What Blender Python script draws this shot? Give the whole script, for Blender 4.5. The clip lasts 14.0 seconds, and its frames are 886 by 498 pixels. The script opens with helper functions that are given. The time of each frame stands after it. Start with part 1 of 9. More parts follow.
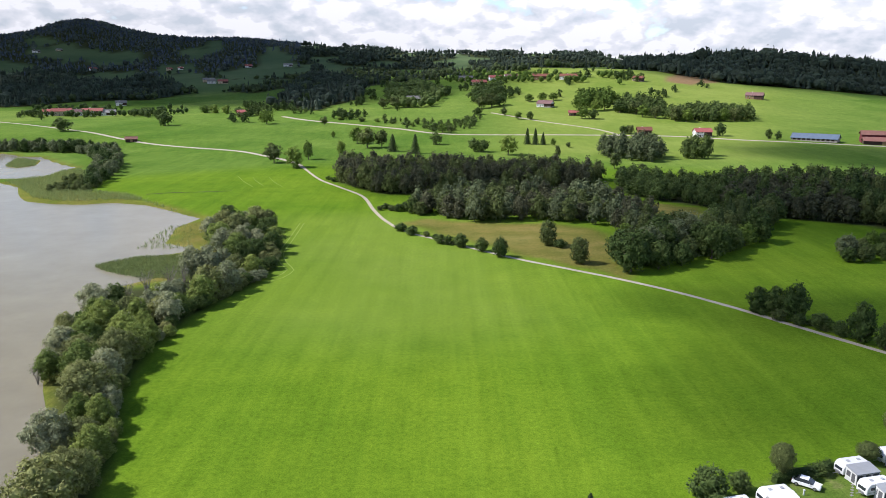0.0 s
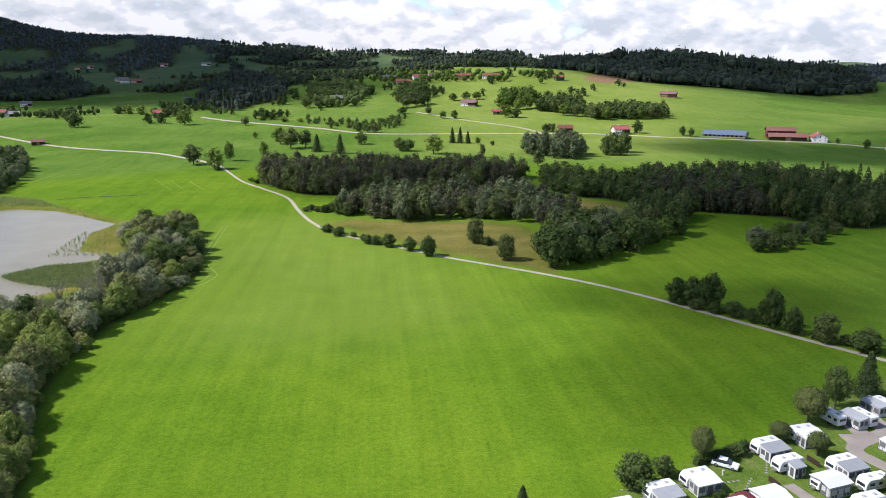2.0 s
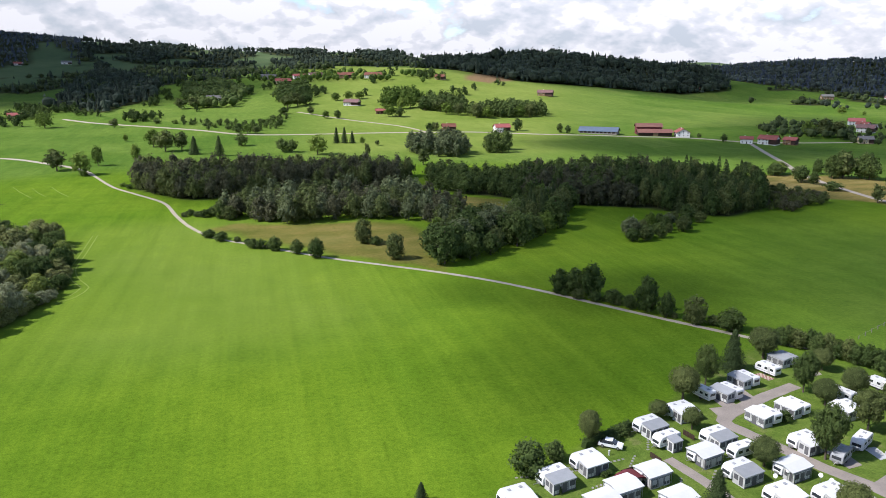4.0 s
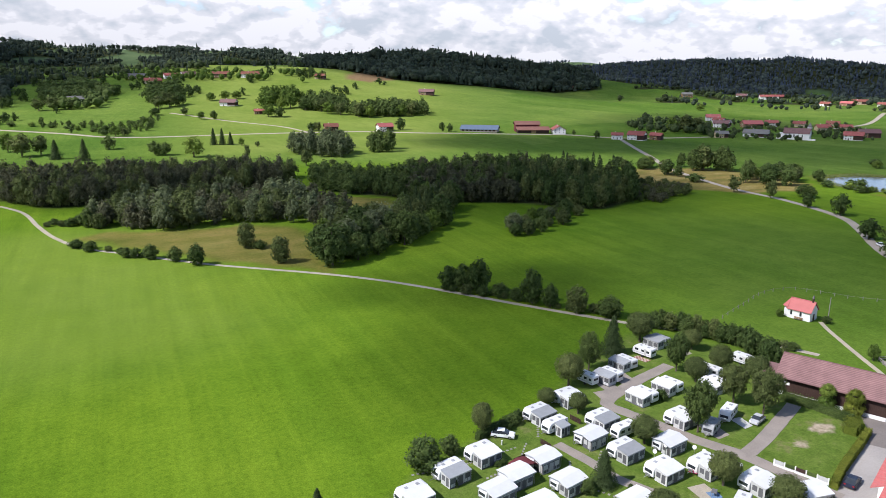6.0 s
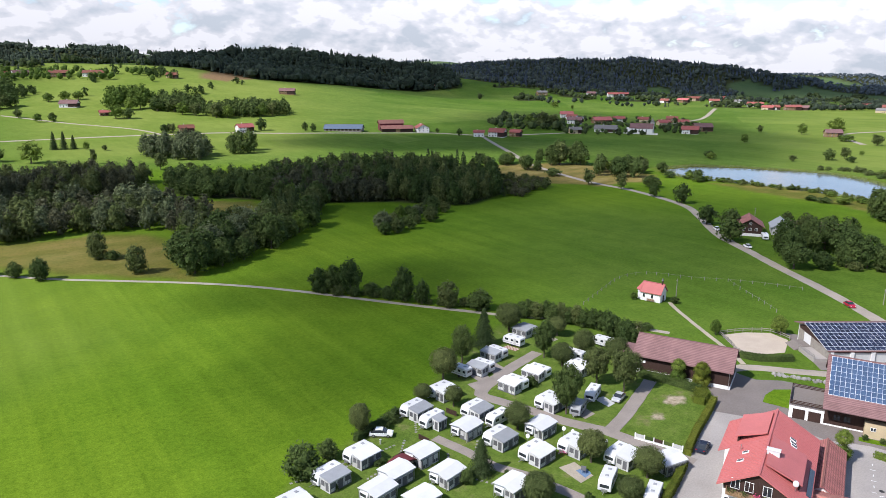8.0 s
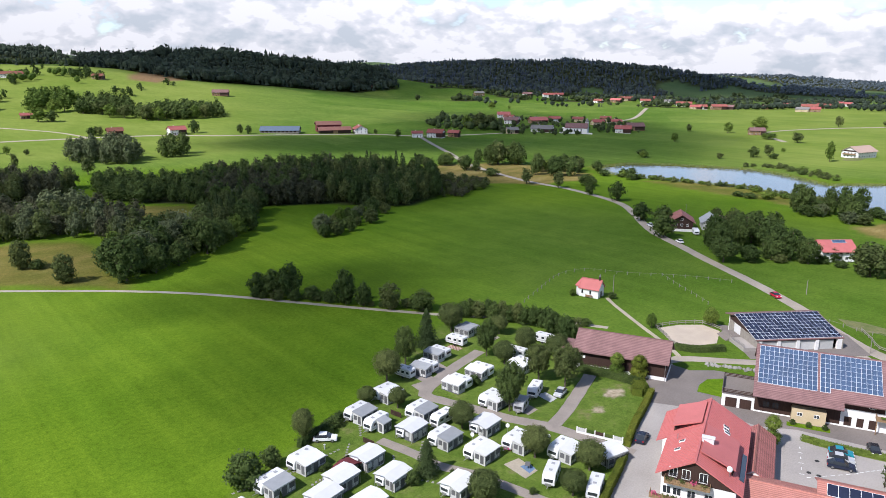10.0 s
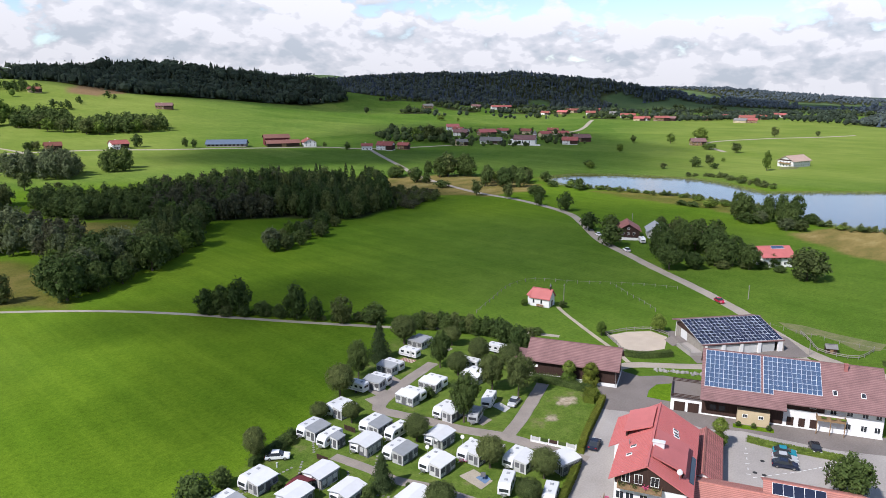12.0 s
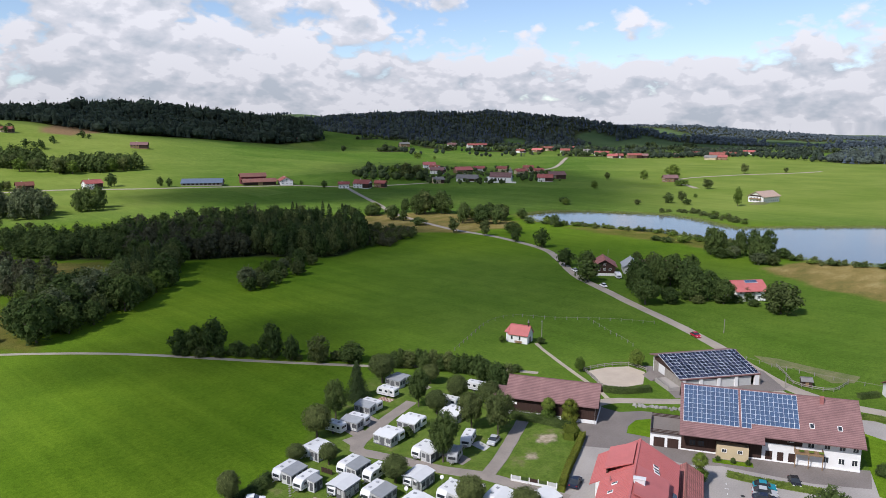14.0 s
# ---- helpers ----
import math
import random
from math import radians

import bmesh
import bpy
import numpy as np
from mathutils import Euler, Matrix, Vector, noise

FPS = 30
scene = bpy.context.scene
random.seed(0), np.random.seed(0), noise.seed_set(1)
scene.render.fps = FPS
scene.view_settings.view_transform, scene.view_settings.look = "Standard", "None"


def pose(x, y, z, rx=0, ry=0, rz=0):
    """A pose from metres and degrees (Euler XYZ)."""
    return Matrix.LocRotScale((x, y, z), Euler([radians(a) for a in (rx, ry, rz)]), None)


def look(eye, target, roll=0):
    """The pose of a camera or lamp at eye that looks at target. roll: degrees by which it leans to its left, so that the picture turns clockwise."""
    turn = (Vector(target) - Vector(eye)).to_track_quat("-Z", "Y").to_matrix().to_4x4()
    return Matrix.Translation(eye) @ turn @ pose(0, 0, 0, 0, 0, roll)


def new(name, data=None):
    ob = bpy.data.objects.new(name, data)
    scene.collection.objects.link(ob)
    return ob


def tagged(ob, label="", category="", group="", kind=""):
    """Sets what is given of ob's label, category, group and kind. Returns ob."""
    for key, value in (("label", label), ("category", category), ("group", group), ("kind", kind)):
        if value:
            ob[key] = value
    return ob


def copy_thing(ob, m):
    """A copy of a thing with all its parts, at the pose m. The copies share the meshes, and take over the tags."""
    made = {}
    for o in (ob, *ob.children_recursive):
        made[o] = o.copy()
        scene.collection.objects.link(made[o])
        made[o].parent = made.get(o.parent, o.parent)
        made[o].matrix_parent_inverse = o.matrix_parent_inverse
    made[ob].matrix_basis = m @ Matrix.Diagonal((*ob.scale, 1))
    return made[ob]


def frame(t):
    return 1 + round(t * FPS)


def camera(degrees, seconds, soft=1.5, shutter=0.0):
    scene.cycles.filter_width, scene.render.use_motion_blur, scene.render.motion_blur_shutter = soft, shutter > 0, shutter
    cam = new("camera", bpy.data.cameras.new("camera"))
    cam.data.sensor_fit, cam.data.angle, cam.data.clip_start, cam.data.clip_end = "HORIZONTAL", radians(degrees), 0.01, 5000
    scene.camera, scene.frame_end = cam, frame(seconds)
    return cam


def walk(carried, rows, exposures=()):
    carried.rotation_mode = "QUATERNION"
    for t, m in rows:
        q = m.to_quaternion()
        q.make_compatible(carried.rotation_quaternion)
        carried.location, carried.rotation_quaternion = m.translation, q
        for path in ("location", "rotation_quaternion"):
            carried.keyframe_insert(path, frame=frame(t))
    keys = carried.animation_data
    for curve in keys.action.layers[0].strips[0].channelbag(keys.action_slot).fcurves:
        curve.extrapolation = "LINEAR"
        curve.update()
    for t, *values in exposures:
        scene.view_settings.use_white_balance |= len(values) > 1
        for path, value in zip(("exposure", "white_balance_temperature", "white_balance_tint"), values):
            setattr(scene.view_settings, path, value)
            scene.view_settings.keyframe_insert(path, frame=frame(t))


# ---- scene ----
# camera: hovers in one place and turns
cam = camera(64.3, 14.0, soft=0.7)
EYE = (0.0, 0.0, 70.0)
PATH = [  # seconds, tilt, lean, heading
    (0, 76.20, -0.00, 0.00),
    (0.5, 76.18, -0.00, -0.55),
    (1, 76.16, 0.01, -2.15),
    (1.5, 76.14, 0.01, -3.96),
    (2, 76.14, 0.02, -6.02),
    (2.5, 76.14, 0.02, -8.02),
    (3, 76.13, 0.02, -10.34),
    (3.2, 76.12, 0.02, -11.27),
    (5.3, 76.04, 0.05, -21.42),
    (5.5, 76.03, 0.05, -22.18),
    (6, 76.03, 0.00, -24.68),
    (6.5, 76.01, -0.01, -27.14),
    (7, 75.99, -0.03, -30.02),
    (7.5, 75.96, -0.07, -32.73),
    (8, 75.95, -0.02, -35.55),
    (8.2, 75.95, -0.02, -36.27),
    (10.3, 76.03, 0.02, -40.88),
    (10.5, 76.04, 0.02, -41.15),
    (11, 76.05, 0.00, -42.78),
    (11.5, 76.04, 0.02, -43.90),
    (12, 76.99, 0.06, -44.56),
    (12.5, 78.17, 0.11, -45.21),
    (13, 79.11, 0.10, -45.92),
    (13.5, 79.72, 0.16, -46.37),
    (14, 80.01, 0.20, -46.46),
]
walk(cam, [(t, pose(*EYE, rx, ry, rz)) for t, rx, ry, rz in PATH],
     # the clip darkens as the camera lifts to the sky
     exposures=[(t, e, 6060, 16) for t, e in ((0, 0.47), (1.5, 0.46), (3, 0.44), (6, 0.36), (11.3, 0.31), (12, 0.22), (12.6, 0.09), (13.2, 0.03), (14, -0.02))])

# ---- sky and sun ----
SUN_AZ, SUN_EL = 271.0, 46.0  # degrees clockwise from +y, and above the horizon


def wire(nt, kind, **sets):
    node = nt.nodes.new(kind)
    for key, value in sets.items():
        node.inputs[key.replace("_", " ")].default_value = value
    return node


world = bpy.data.worlds.new("sky")
scene.world = world
world.use_nodes = True
wt = world.node_tree
wt.nodes.clear()
sky = wt.nodes.new("ShaderNodeTexSky")
sky.sky_type, sky.sun_disc = "NISHITA", False
sky.sun_elevation, sky.sun_rotation = radians(SUN_EL), radians(SUN_AZ)
sky.altitude, sky.air_density, sky.dust_density, sky.ozone_density = 700, 1.0, 0.6, 1.0
coord = wt.nodes.new("ShaderNodeTexCoord")
sep = wt.nodes.new("ShaderNodeSeparateXYZ")
wt.links.new(coord.outputs["Generated"], sep.inputs[0])


def wmath(op, a, b=None, clamp=False):
    node = wt.nodes.new("ShaderNodeMath")
    node.operation, node.use_clamp = op, clamp
    for i, v in enumerate((a, b)):
        if v is None:
            continue
        if isinstance(v, (int, float)):
            node.inputs[i].default_value = v
        else:
            wt.links.new(v, node.inputs[i])
    return node.outputs[0]


# puffy cumulus: noise over the sky's directions, lit from above and from the sun's side
def wvec(shift, stretch):
    node = wt.nodes.new("ShaderNodeMapping")
    node.inputs["Location"].default_value, node.inputs["Scale"].default_value = shift, stretch
    wt.links.new(coord.outputs["Generated"], node.inputs[0])
    return node.outputs[0]


def wnoise(vec, scale, detail, rough):
    n = wire(wt, "ShaderNodeTexNoise", Scale=scale, Detail=detail, Roughness=rough)
    wt.links.new(vec, n.inputs["Vector"])
    return n.outputs["Fac"]


def wramp(fac, stops):
    r = wt.nodes.new("ShaderNodeValToRGB")
    while len(r.color_ramp.elements) < len(stops):
        r.color_ramp.elements.new(0.5)
    for e, (pos, c) in zip(r.color_ramp.elements, stops):
        e.position, e.color = pos, (*c, 1)
    wt.links.new(fac, r.inputs[0])
    return r.outputs[0]


def overhead(lift):
    """The sky's directions laid out on a flat cloud deck, so that clouds shrink towards the horizon."""
    far = wmath("DIVIDE", 1.0, wmath("ADD", wmath("MAXIMUM", sep.outputs[2], 0.0), 0.50 + lift))
    node = wt.nodes.new("ShaderNodeVectorMath")
    node.operation = "SCALE"
    wt.links.new(wvec((0.0, 0.0, 0.0), (1.0, 1.0, 0.45)), node.inputs[0])
    wt.links.new(far, node.inputs["Scale"])
    return node.outputs[0]


def billows(lift):
    """Noise heaped into round heads, as cumulus tops are."""
    base = overhead(lift)
    bend = wire(wt, "ShaderNodeTexNoise", Scale=9.0, Detail=3.0)
    wt.links.new(base, bend.inputs["Vector"])
    warp = wt.nodes.new("ShaderNodeVectorMath")
    warp.operation, warp.inputs[1].default_value = "MULTIPLY_ADD", (0.09, 0.09, 0.09)
    wt.links.new(bend.outputs["Color"], warp.inputs[0])
    wt.links.new(base, warp.inputs[2])
    heads = []
    for scale in (11.0, 26.0, 60.0):
        v = wire(wt, "ShaderNodeTexVoronoi", Scale=scale)
        v.feature, v.inputs["Smoothness"].default_value = "SMOOTH_F1", 0.35
        wt.links.new(warp.outputs[0], v.inputs["Vector"])
        heads.append(wmath("SUBTRACT", 0.75, v.outputs["Distance"]))
    lumps = wmath("ADD", wmath("ADD", wmath("MULTIPLY", heads[0], 0.26), wmath("MULTIPLY", heads[1], 0.15)), wmath("MULTIPLY", heads[2], 0.045))
    return wmath("ADD", wmath("MULTIPLY", wnoise(base, 6.8, 9.0, 0.58), 0.75), lumps)


puffs, above = billows(0.0), billows(0.020)
banks = wnoise(wvec((4.0, 1.0, 0.3), (1.0, 1.0, 2.6)), 1.7, 4.0, 0.5)
# fewer clouds high in the east, a full bank low on the horizon
east = wmath("MULTIPLY", wmath("SUBTRACT", wmath("ADD", wmath("MULTIPLY", sep.outputs[0], 0.94), wmath("MULTIPLY", sep.outputs[1], 0.34)), 0.80, True), 0.9)
high = wmath("MULTIPLY", wmath("SUBTRACT", sep.outputs[2], 0.055, True), 3.6)
clearing = wmath("MULTIPLY", wmath("MULTIPLY", east, high), 1.05)
low_bank = wmath("MULTIPLY", wmath("SUBTRACT", 0.10, wmath("ABSOLUTE", sep.outputs[2]), True), 1.9)
zenith = wmath("MULTIPLY", wmath("SUBTRACT", sep.outputs[2], 0.22, True), 0.42)
cover = wmath("SUBTRACT", wmath("ADD", wmath("ADD", wmath("MULTIPLY", puffs, 0.62), wmath("MULTIPLY", banks, 0.45)), low_bank), wmath("ADD", clearing, zenith))
mask = wramp(cover, [(0.470, (0, 0, 0)), (0.530, (1, 1, 1))])
relief = wmath("ADD", wmath("MULTIPLY", wmath("SUBTRACT", puffs, above), 2.3), wmath("MULTIPLY", wmath("SUBTRACT", 0.60, banks), 0.75))
shade = wramp(wmath("ADD", relief, 0.5), [(0.16, (0.69, 0.75, 0.79)), (0.42, (0.865, 0.89, 0.91)), (0.55, (0.945, 0.955, 0.965)), (0.64, (1.08, 1.08, 1.075))])
clear = wire(wt, "ShaderNodeBackground", Strength=0.14)
wt.links.new(sky.outputs[0], clear.inputs[0])
cloud = wire(wt, "ShaderNodeBackground", Strength=0.88)
wt.links.new(shade, cloud.inputs[0])
# clouds opposite the sun are lit from the front and look brighter
front = wmath("ADD", wmath("MULTIPLY", wmath("MAXIMUM", sep.outputs[0], -0.6), 0.12), 0.815)
# and those higher up turn more of their lit sides to us
lifted = wmath("MINIMUM", wmath("ADD", wmath("MULTIPLY", wmath("MAXIMUM", sep.outputs[2], 0.0), 1.5), 0.715), 0.915)
wt.links.new(wmath("MULTIPLY", front, lifted), cloud.inputs[1])
mix = wt.nodes.new("ShaderNodeMixShader")
wt.links.new(mask, mix.inputs[0])
wt.links.new(clear.outputs[0], mix.inputs[1])
wt.links.new(cloud.outputs[0], mix.inputs[2])
wout = wt.nodes.new("ShaderNodeOutputWorld")
wt.links.new(mix.outputs[0], wout.inputs[0])

sun = new("sun", bpy.data.lights.new("sun", "SUN"))
sun.data.energy, sun.data.angle, sun.data.color = 5.0, radians(0.53), (1.0, 0.96, 0.88)
toward = Vector((math.sin(radians(SUN_AZ)) * math.cos(radians(SUN_EL)), math.cos(radians(SUN_AZ)) * math.cos(radians(SUN_EL)), math.sin(radians(SUN_EL))))
sun.matrix_world = look(toward * 300, (0, 0, 0))

# ---- materials ----
def mat(name, col, rough=0.8, var=0.25, scale=1.0, fine=9.0, metal=0.0, bump=0.0, rand=0.0, island=0.0, second=None, world_space=False, spec=0.3, streak=None, courses=0.0):
    """A surface with broad and fine variation; rand and island vary the brightness from piece to piece."""
    m = bpy.data.materials.new(name)
    m.use_nodes = True
    nt = m.node_tree
    b = nt.nodes["Principled BSDF"]
    b.inputs["Roughness"].default_value, b.inputs["Metallic"].default_value = rough, metal
    b.inputs["Specular IOR Level"].default_value = spec
    if world_space:
        at = nt.nodes.new("ShaderNodeNewGeometry").outputs["Position"]
    else:
        at = nt.nodes.new("ShaderNodeTexCoord").outputs["Object"]
    if streak:
        mp = nt.nodes.new("ShaderNodeMapping")
        mp.inputs["Scale"].default_value = streak
        nt.links.new(at, mp.inputs[0])
        at = mp.outputs[0]
    n1 = wire(nt, "ShaderNodeTexNoise", Scale=scale, Detail=4.0)
    n2 = wire(nt, "ShaderNodeTexNoise", Scale=scale * fine, Detail=5.0, Roughness=0.65)
    nt.links.new(at, n1.inputs["Vector"])
    nt.links.new(at, n2.inputs["Vector"])
    mixf = nt.nodes.new("ShaderNodeMix")
    mixf.inputs[0].default_value = 0.5
    nt.links.new(n1.outputs["Fac"], mixf.inputs[2])
    nt.links.new(n2.outputs["Fac"], mixf.inputs[3])
    ramp = nt.nodes.new("ShaderNodeValToRGB")
    lo = [c * (1 - var) for c in col]
    hi = [c * (1 + var) for c in (second or col)]
    ramp.color_ramp.elements[0].position, ramp.color_ramp.elements[0].color = 0.33, (*lo, 1)
    ramp.color_ramp.elements[1].position, ramp.color_ramp.elements[1].color = 0.67, (*hi, 1)
    nt.links.new(mixf.outputs[0], ramp.inputs[0])
    out = ramp.outputs[0]
    for amount, node, socket in ((rand, "ShaderNodeObjectInfo", "Random"), (island, "ShaderNodeNewGeometry", "Random Per Island")):
        if amount:
            src = nt.nodes.new(node).outputs[socket]
            mr = nt.nodes.new("ShaderNodeMapRange")
            mr.inputs["To Min"].default_value, mr.inputs["To Max"].default_value = 1 - amount, 1 + amount
            nt.links.new(src, mr.inputs[0])
            hs = nt.nodes.new("ShaderNodeHueSaturation")
            nt.links.new(mr.outputs[0], hs.inputs["Value"])
            if node == "ShaderNodeObjectInfo" and amount > 0.15:
                mh = nt.nodes.new("ShaderNodeMapRange")
                mh.inputs["To Min"].default_value, mh.inputs["To Max"].default_value = 0.512, 0.490
                nt.links.new(src, mh.inputs[0])
                nt.links.new(mh.outputs[0], hs.inputs["Hue"])
            nt.links.new(out, hs.inputs["Color"])
            out = hs.outputs[0]
    if courses:  # rows of tiles across the slope
        wave = wire(nt, "ShaderNodeTexWave", Scale=2 * math.pi / 20 / courses, Distortion=0.6, Detail=1.0)
        wave.bands_direction = "Y"
        nt.links.new(at, wave.inputs["Vector"])
        row = nt.nodes.new("ShaderNodeMapRange")
        row.inputs["To Min"].default_value, row.inputs["To Max"].default_value = 0.72, 1.12
        nt.links.new(wave.outputs["Fac"], row.inputs[0])
        tint = nt.nodes.new("ShaderNodeHueSaturation")
        nt.links.new(row.outputs[0], tint.inputs["Value"])
        nt.links.new(out, tint.inputs["Color"])
        out = tint.outputs[0]
    nt.links.new(out, b.inputs["Base Color"])
    if bump:
        bp = nt.nodes.new("ShaderNodeBump")
        bp.inputs["Strength"].default_value, bp.inputs["Distance"].default_value = bump, 0.05
        nt.links.new(n2.outputs["Fac"], bp.inputs["Height"])
        nt.links.new(bp.outputs[0], b.inputs["Normal"])
    return m


def leafy(name, col, second, rand=0.22, island=0.24):
    """Foliage: thin leaves that let some light through."""
    m = mat(name, col, 0.75, 0.2, 0.35, 6.0, rand=rand, island=island, second=second, spec=0.1)
    nt = m.node_tree
    b, o = nt.nodes["Principled BSDF"], nt.nodes["Material Output"]
    tr = nt.nodes.new("ShaderNodeBsdfTranslucent")
    nt.links.new(b.inputs["Base Color"].links[0].from_socket, tr.inputs["Color"])
    mx = nt.nodes.new("ShaderNodeMixShader")
    mx.inputs[0].default_value = 0.32
    nt.links.new(b.outputs[0], mx.inputs[1])
    nt.links.new(tr.outputs[0], mx.inputs[2])
    nt.links.new(mx.outputs[0], o.inputs["Surface"])
    return m


M_LEAF = leafy("leaf_green", (0.078, 0.128, 0.022), (0.150, 0.205, 0.038))
M_LEAF_DARK = leafy("leaf_dark", (0.046, 0.077, 0.021), (0.088, 0.124, 0.034))
M_LEAF_GREY = leafy("leaf_willow", (0.096, 0.122, 0.054), (0.168, 0.190, 0.092))
M_LEAF_OLIVE = leafy("leaf_olive", (0.068, 0.092, 0.028), (0.124, 0.148, 0.048))
M_LEAF_BROWN = leafy("leaf_brownish", (0.070, 0.074, 0.038), (0.118, 0.120, 0.064))
M_SHORE = leafy("shore_leaf", (0.112, 0.162, 0.034), (0.225, 0.270, 0.066))
M_SHORE_PALE = leafy("shore_leaf_pale", (0.190, 0.208, 0.108), (0.320, 0.335, 0.185))
M_SHORE_OLIVE = leafy("shore_leaf_olive", (0.135, 0.155, 0.050), (0.245, 0.258, 0.095))
M_LEAF_YEL = leafy("leaf_yellow_green", (0.110, 0.145, 0.020), (0.180, 0.195, 0.030))
M_SPRUCE = leafy("needle_dark", (0.040, 0.064, 0.022), (0.070, 0.098, 0.034))
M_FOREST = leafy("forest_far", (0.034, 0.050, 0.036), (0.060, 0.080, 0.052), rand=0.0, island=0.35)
# haze painted in: the next three leaf colours are blued and lightened
M_FOREST_HAZE = leafy("forest_haze_blue", (0.050, 0.070, 0.098), (0.085, 0.108, 0.138), rand=0.0, island=0.35)
M_FOREST_HAZE_FAR = leafy("forest_haze_pale", (0.080, 0.104, 0.124), (0.114, 0.140, 0.152), rand=0.0, island=0.3)
M_FOREST_MIXED_HAZE = leafy("forest_mixed_leaf_hazed", (0.058, 0.078, 0.070), (0.098, 0.120, 0.096), rand=0.0, island=0.4)
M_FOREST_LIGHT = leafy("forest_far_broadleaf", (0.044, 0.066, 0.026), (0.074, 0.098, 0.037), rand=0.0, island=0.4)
M_REED = leafy("reed", (0.165, 0.225, 0.070), (0.260, 0.305, 0.120), rand=0.1)
M_BARK = mat("bark", (0.10, 0.08, 0.06), 0.9, 0.35, 2.0, bump=0.5)
M_TWIG = mat("bare_twig", (0.24, 0.21, 0.17), 0.9, 0.3, 2.0)
M_GRAVEL = mat("pale_gravel", (0.350, 0.305, 0.236), 0.95, 0.25, 0.15, 18.0, bump=0.4, world_space=True)
M_ASPHALT = mat("worn_asphalt", (0.176, 0.152, 0.136), 0.9, 0.25, 0.12, 22.0, bump=0.3, world_space=True)
M_ROAD = mat("pale_worn_road", (0.315, 0.272, 0.222), 0.9, 0.22, 0.15, 20.0, bump=0.3, world_space=True)
M_RUT = mat("crushed_grass", (0.155, 0.215, 0.025), 0.95, 0.25, 0.5, 8.0, world_space=True)
M_DITCH = mat("ditch_growth", (0.035, 0.045, 0.015), 0.95, 0.4, 0.5, 8.0, world_space=True)
M_CAMP_ROAD = mat("worn_brown_asphalt", (0.248, 0.214, 0.184), 0.9, 0.22, 0.25, 14.0, bump=0.3, world_space=True)
M_MARK = mat("worn_road_paint", (0.62, 0.62, 0.60), 0.8, 0.25, 1.0, 8.0, world_space=True)
M_ROOF_SALMON = mat("salmon_roof_tile", (0.40, 0.175, 0.140), 0.8, 0.2, 0.7, 9.0, bump=0.3, courses=0.36)
M_PAVE = mat("yard_paving", (0.315, 0.288, 0.262), 0.9, 0.2, 0.12, 25.0, bump=0.3, world_space=True)
M_VERGE = mat("grazed_verge", (0.085, 0.125, 0.022), 0.95, 0.15, 0.3, 6.0, second=(0.165, 0.150, 0.070), world_space=True)
M_POST = mat("pale_post", (0.22, 0.205, 0.18), 0.85, 0.2, 1.0)
M_SAND = mat("sand", (0.429, 0.359, 0.281), 0.95, 0.12, 0.3, 12.0, bump=0.3, world_space=True)
M_WHITE = mat("white_render", (0.70, 0.69, 0.67), 0.8, 0.07, 0.6, 8.0, bump=0.1, rand=0.06)
M_CREAM = mat("cream_render", (0.468, 0.374, 0.234), 0.85, 0.1, 0.6, 8.0, bump=0.1)
M_ROOF_RED = mat("red_roof_metal", (0.440, 0.132, 0.122), 0.55, 0.12, 0.35, 10.0, rand=0.05)
M_ROOF_TILE = mat("red_roof_tile", (0.262, 0.112, 0.095), 0.8, 0.25, 0.7, 9.0, bump=0.3, rand=0.3, courses=0.36)
M_ROOF_FAR = mat("weathered_red_tile", (0.245, 0.082, 0.066), 0.85, 0.3, 0.5, 9.0, bump=0.4, rand=0.35)
M_ROOF_BROWN = mat("brown_roof_tile", (0.192, 0.108, 0.103), 0.85, 0.25, 0.5, 9.0, bump=0.4, rand=0.12, courses=0.36)
M_ROOF_GREY = mat("grey_roof", (0.172, 0.164, 0.156), 0.8, 0.2, 0.6, 9.0, rand=0.15)
M_WOOD_DARK = mat("dark_wood", (0.043, 0.023, 0.017), 0.8, 0.35, 1.2, 8.0, bump=0.3, streak=(6, 6, 0.4))
M_WOOD = mat("wood", (0.234, 0.148, 0.078), 0.7, 0.3, 1.2, 8.0, bump=0.3, streak=(6, 6, 0.5))
M_WOOD_GREY = mat("weathered_wood", (0.250, 0.226, 0.195), 0.85, 0.25, 1.2, 8.0, bump=0.3)
M_GLASS = mat("window_glass", (0.03, 0.035, 0.04), 0.08, 0.2, 0.5, spec=0.6)
M_FRAME = mat("window_frame_white", (0.78, 0.78, 0.76), 0.5, 0.04, 1.0)
M_SHEET = mat("white_sheet", (0.60, 0.60, 0.595), 0.45, 0.05, 0.8, 6.0, bump=0.05, rand=0.07)
M_SHEET_GREY = mat("grey_sheet", (0.281, 0.289, 0.296), 0.5, 0.1, 0.8, 6.0, bump=0.05, rand=0.12)
M_FABRIC = mat("awning_fabric", (0.452, 0.452, 0.437), 0.85, 0.1, 1.5, 8.0, rand=0.18)
M_FABRIC_DARK = mat("awning_fabric_dark", (0.094, 0.094, 0.098), 0.85, 0.15, 1.5, 8.0, rand=0.3)
M_MAROON = mat("maroon_fabric", (0.125, 0.027, 0.031), 0.85, 0.15, 1.5)
M_RUBBER = mat("rubber", (0.025, 0.025, 0.025), 0.8, 0.2, 3.0)
M_METAL = mat("galvanised_metal", (0.390, 0.390, 0.390), 0.4, 0.12, 2.0, metal=0.8)
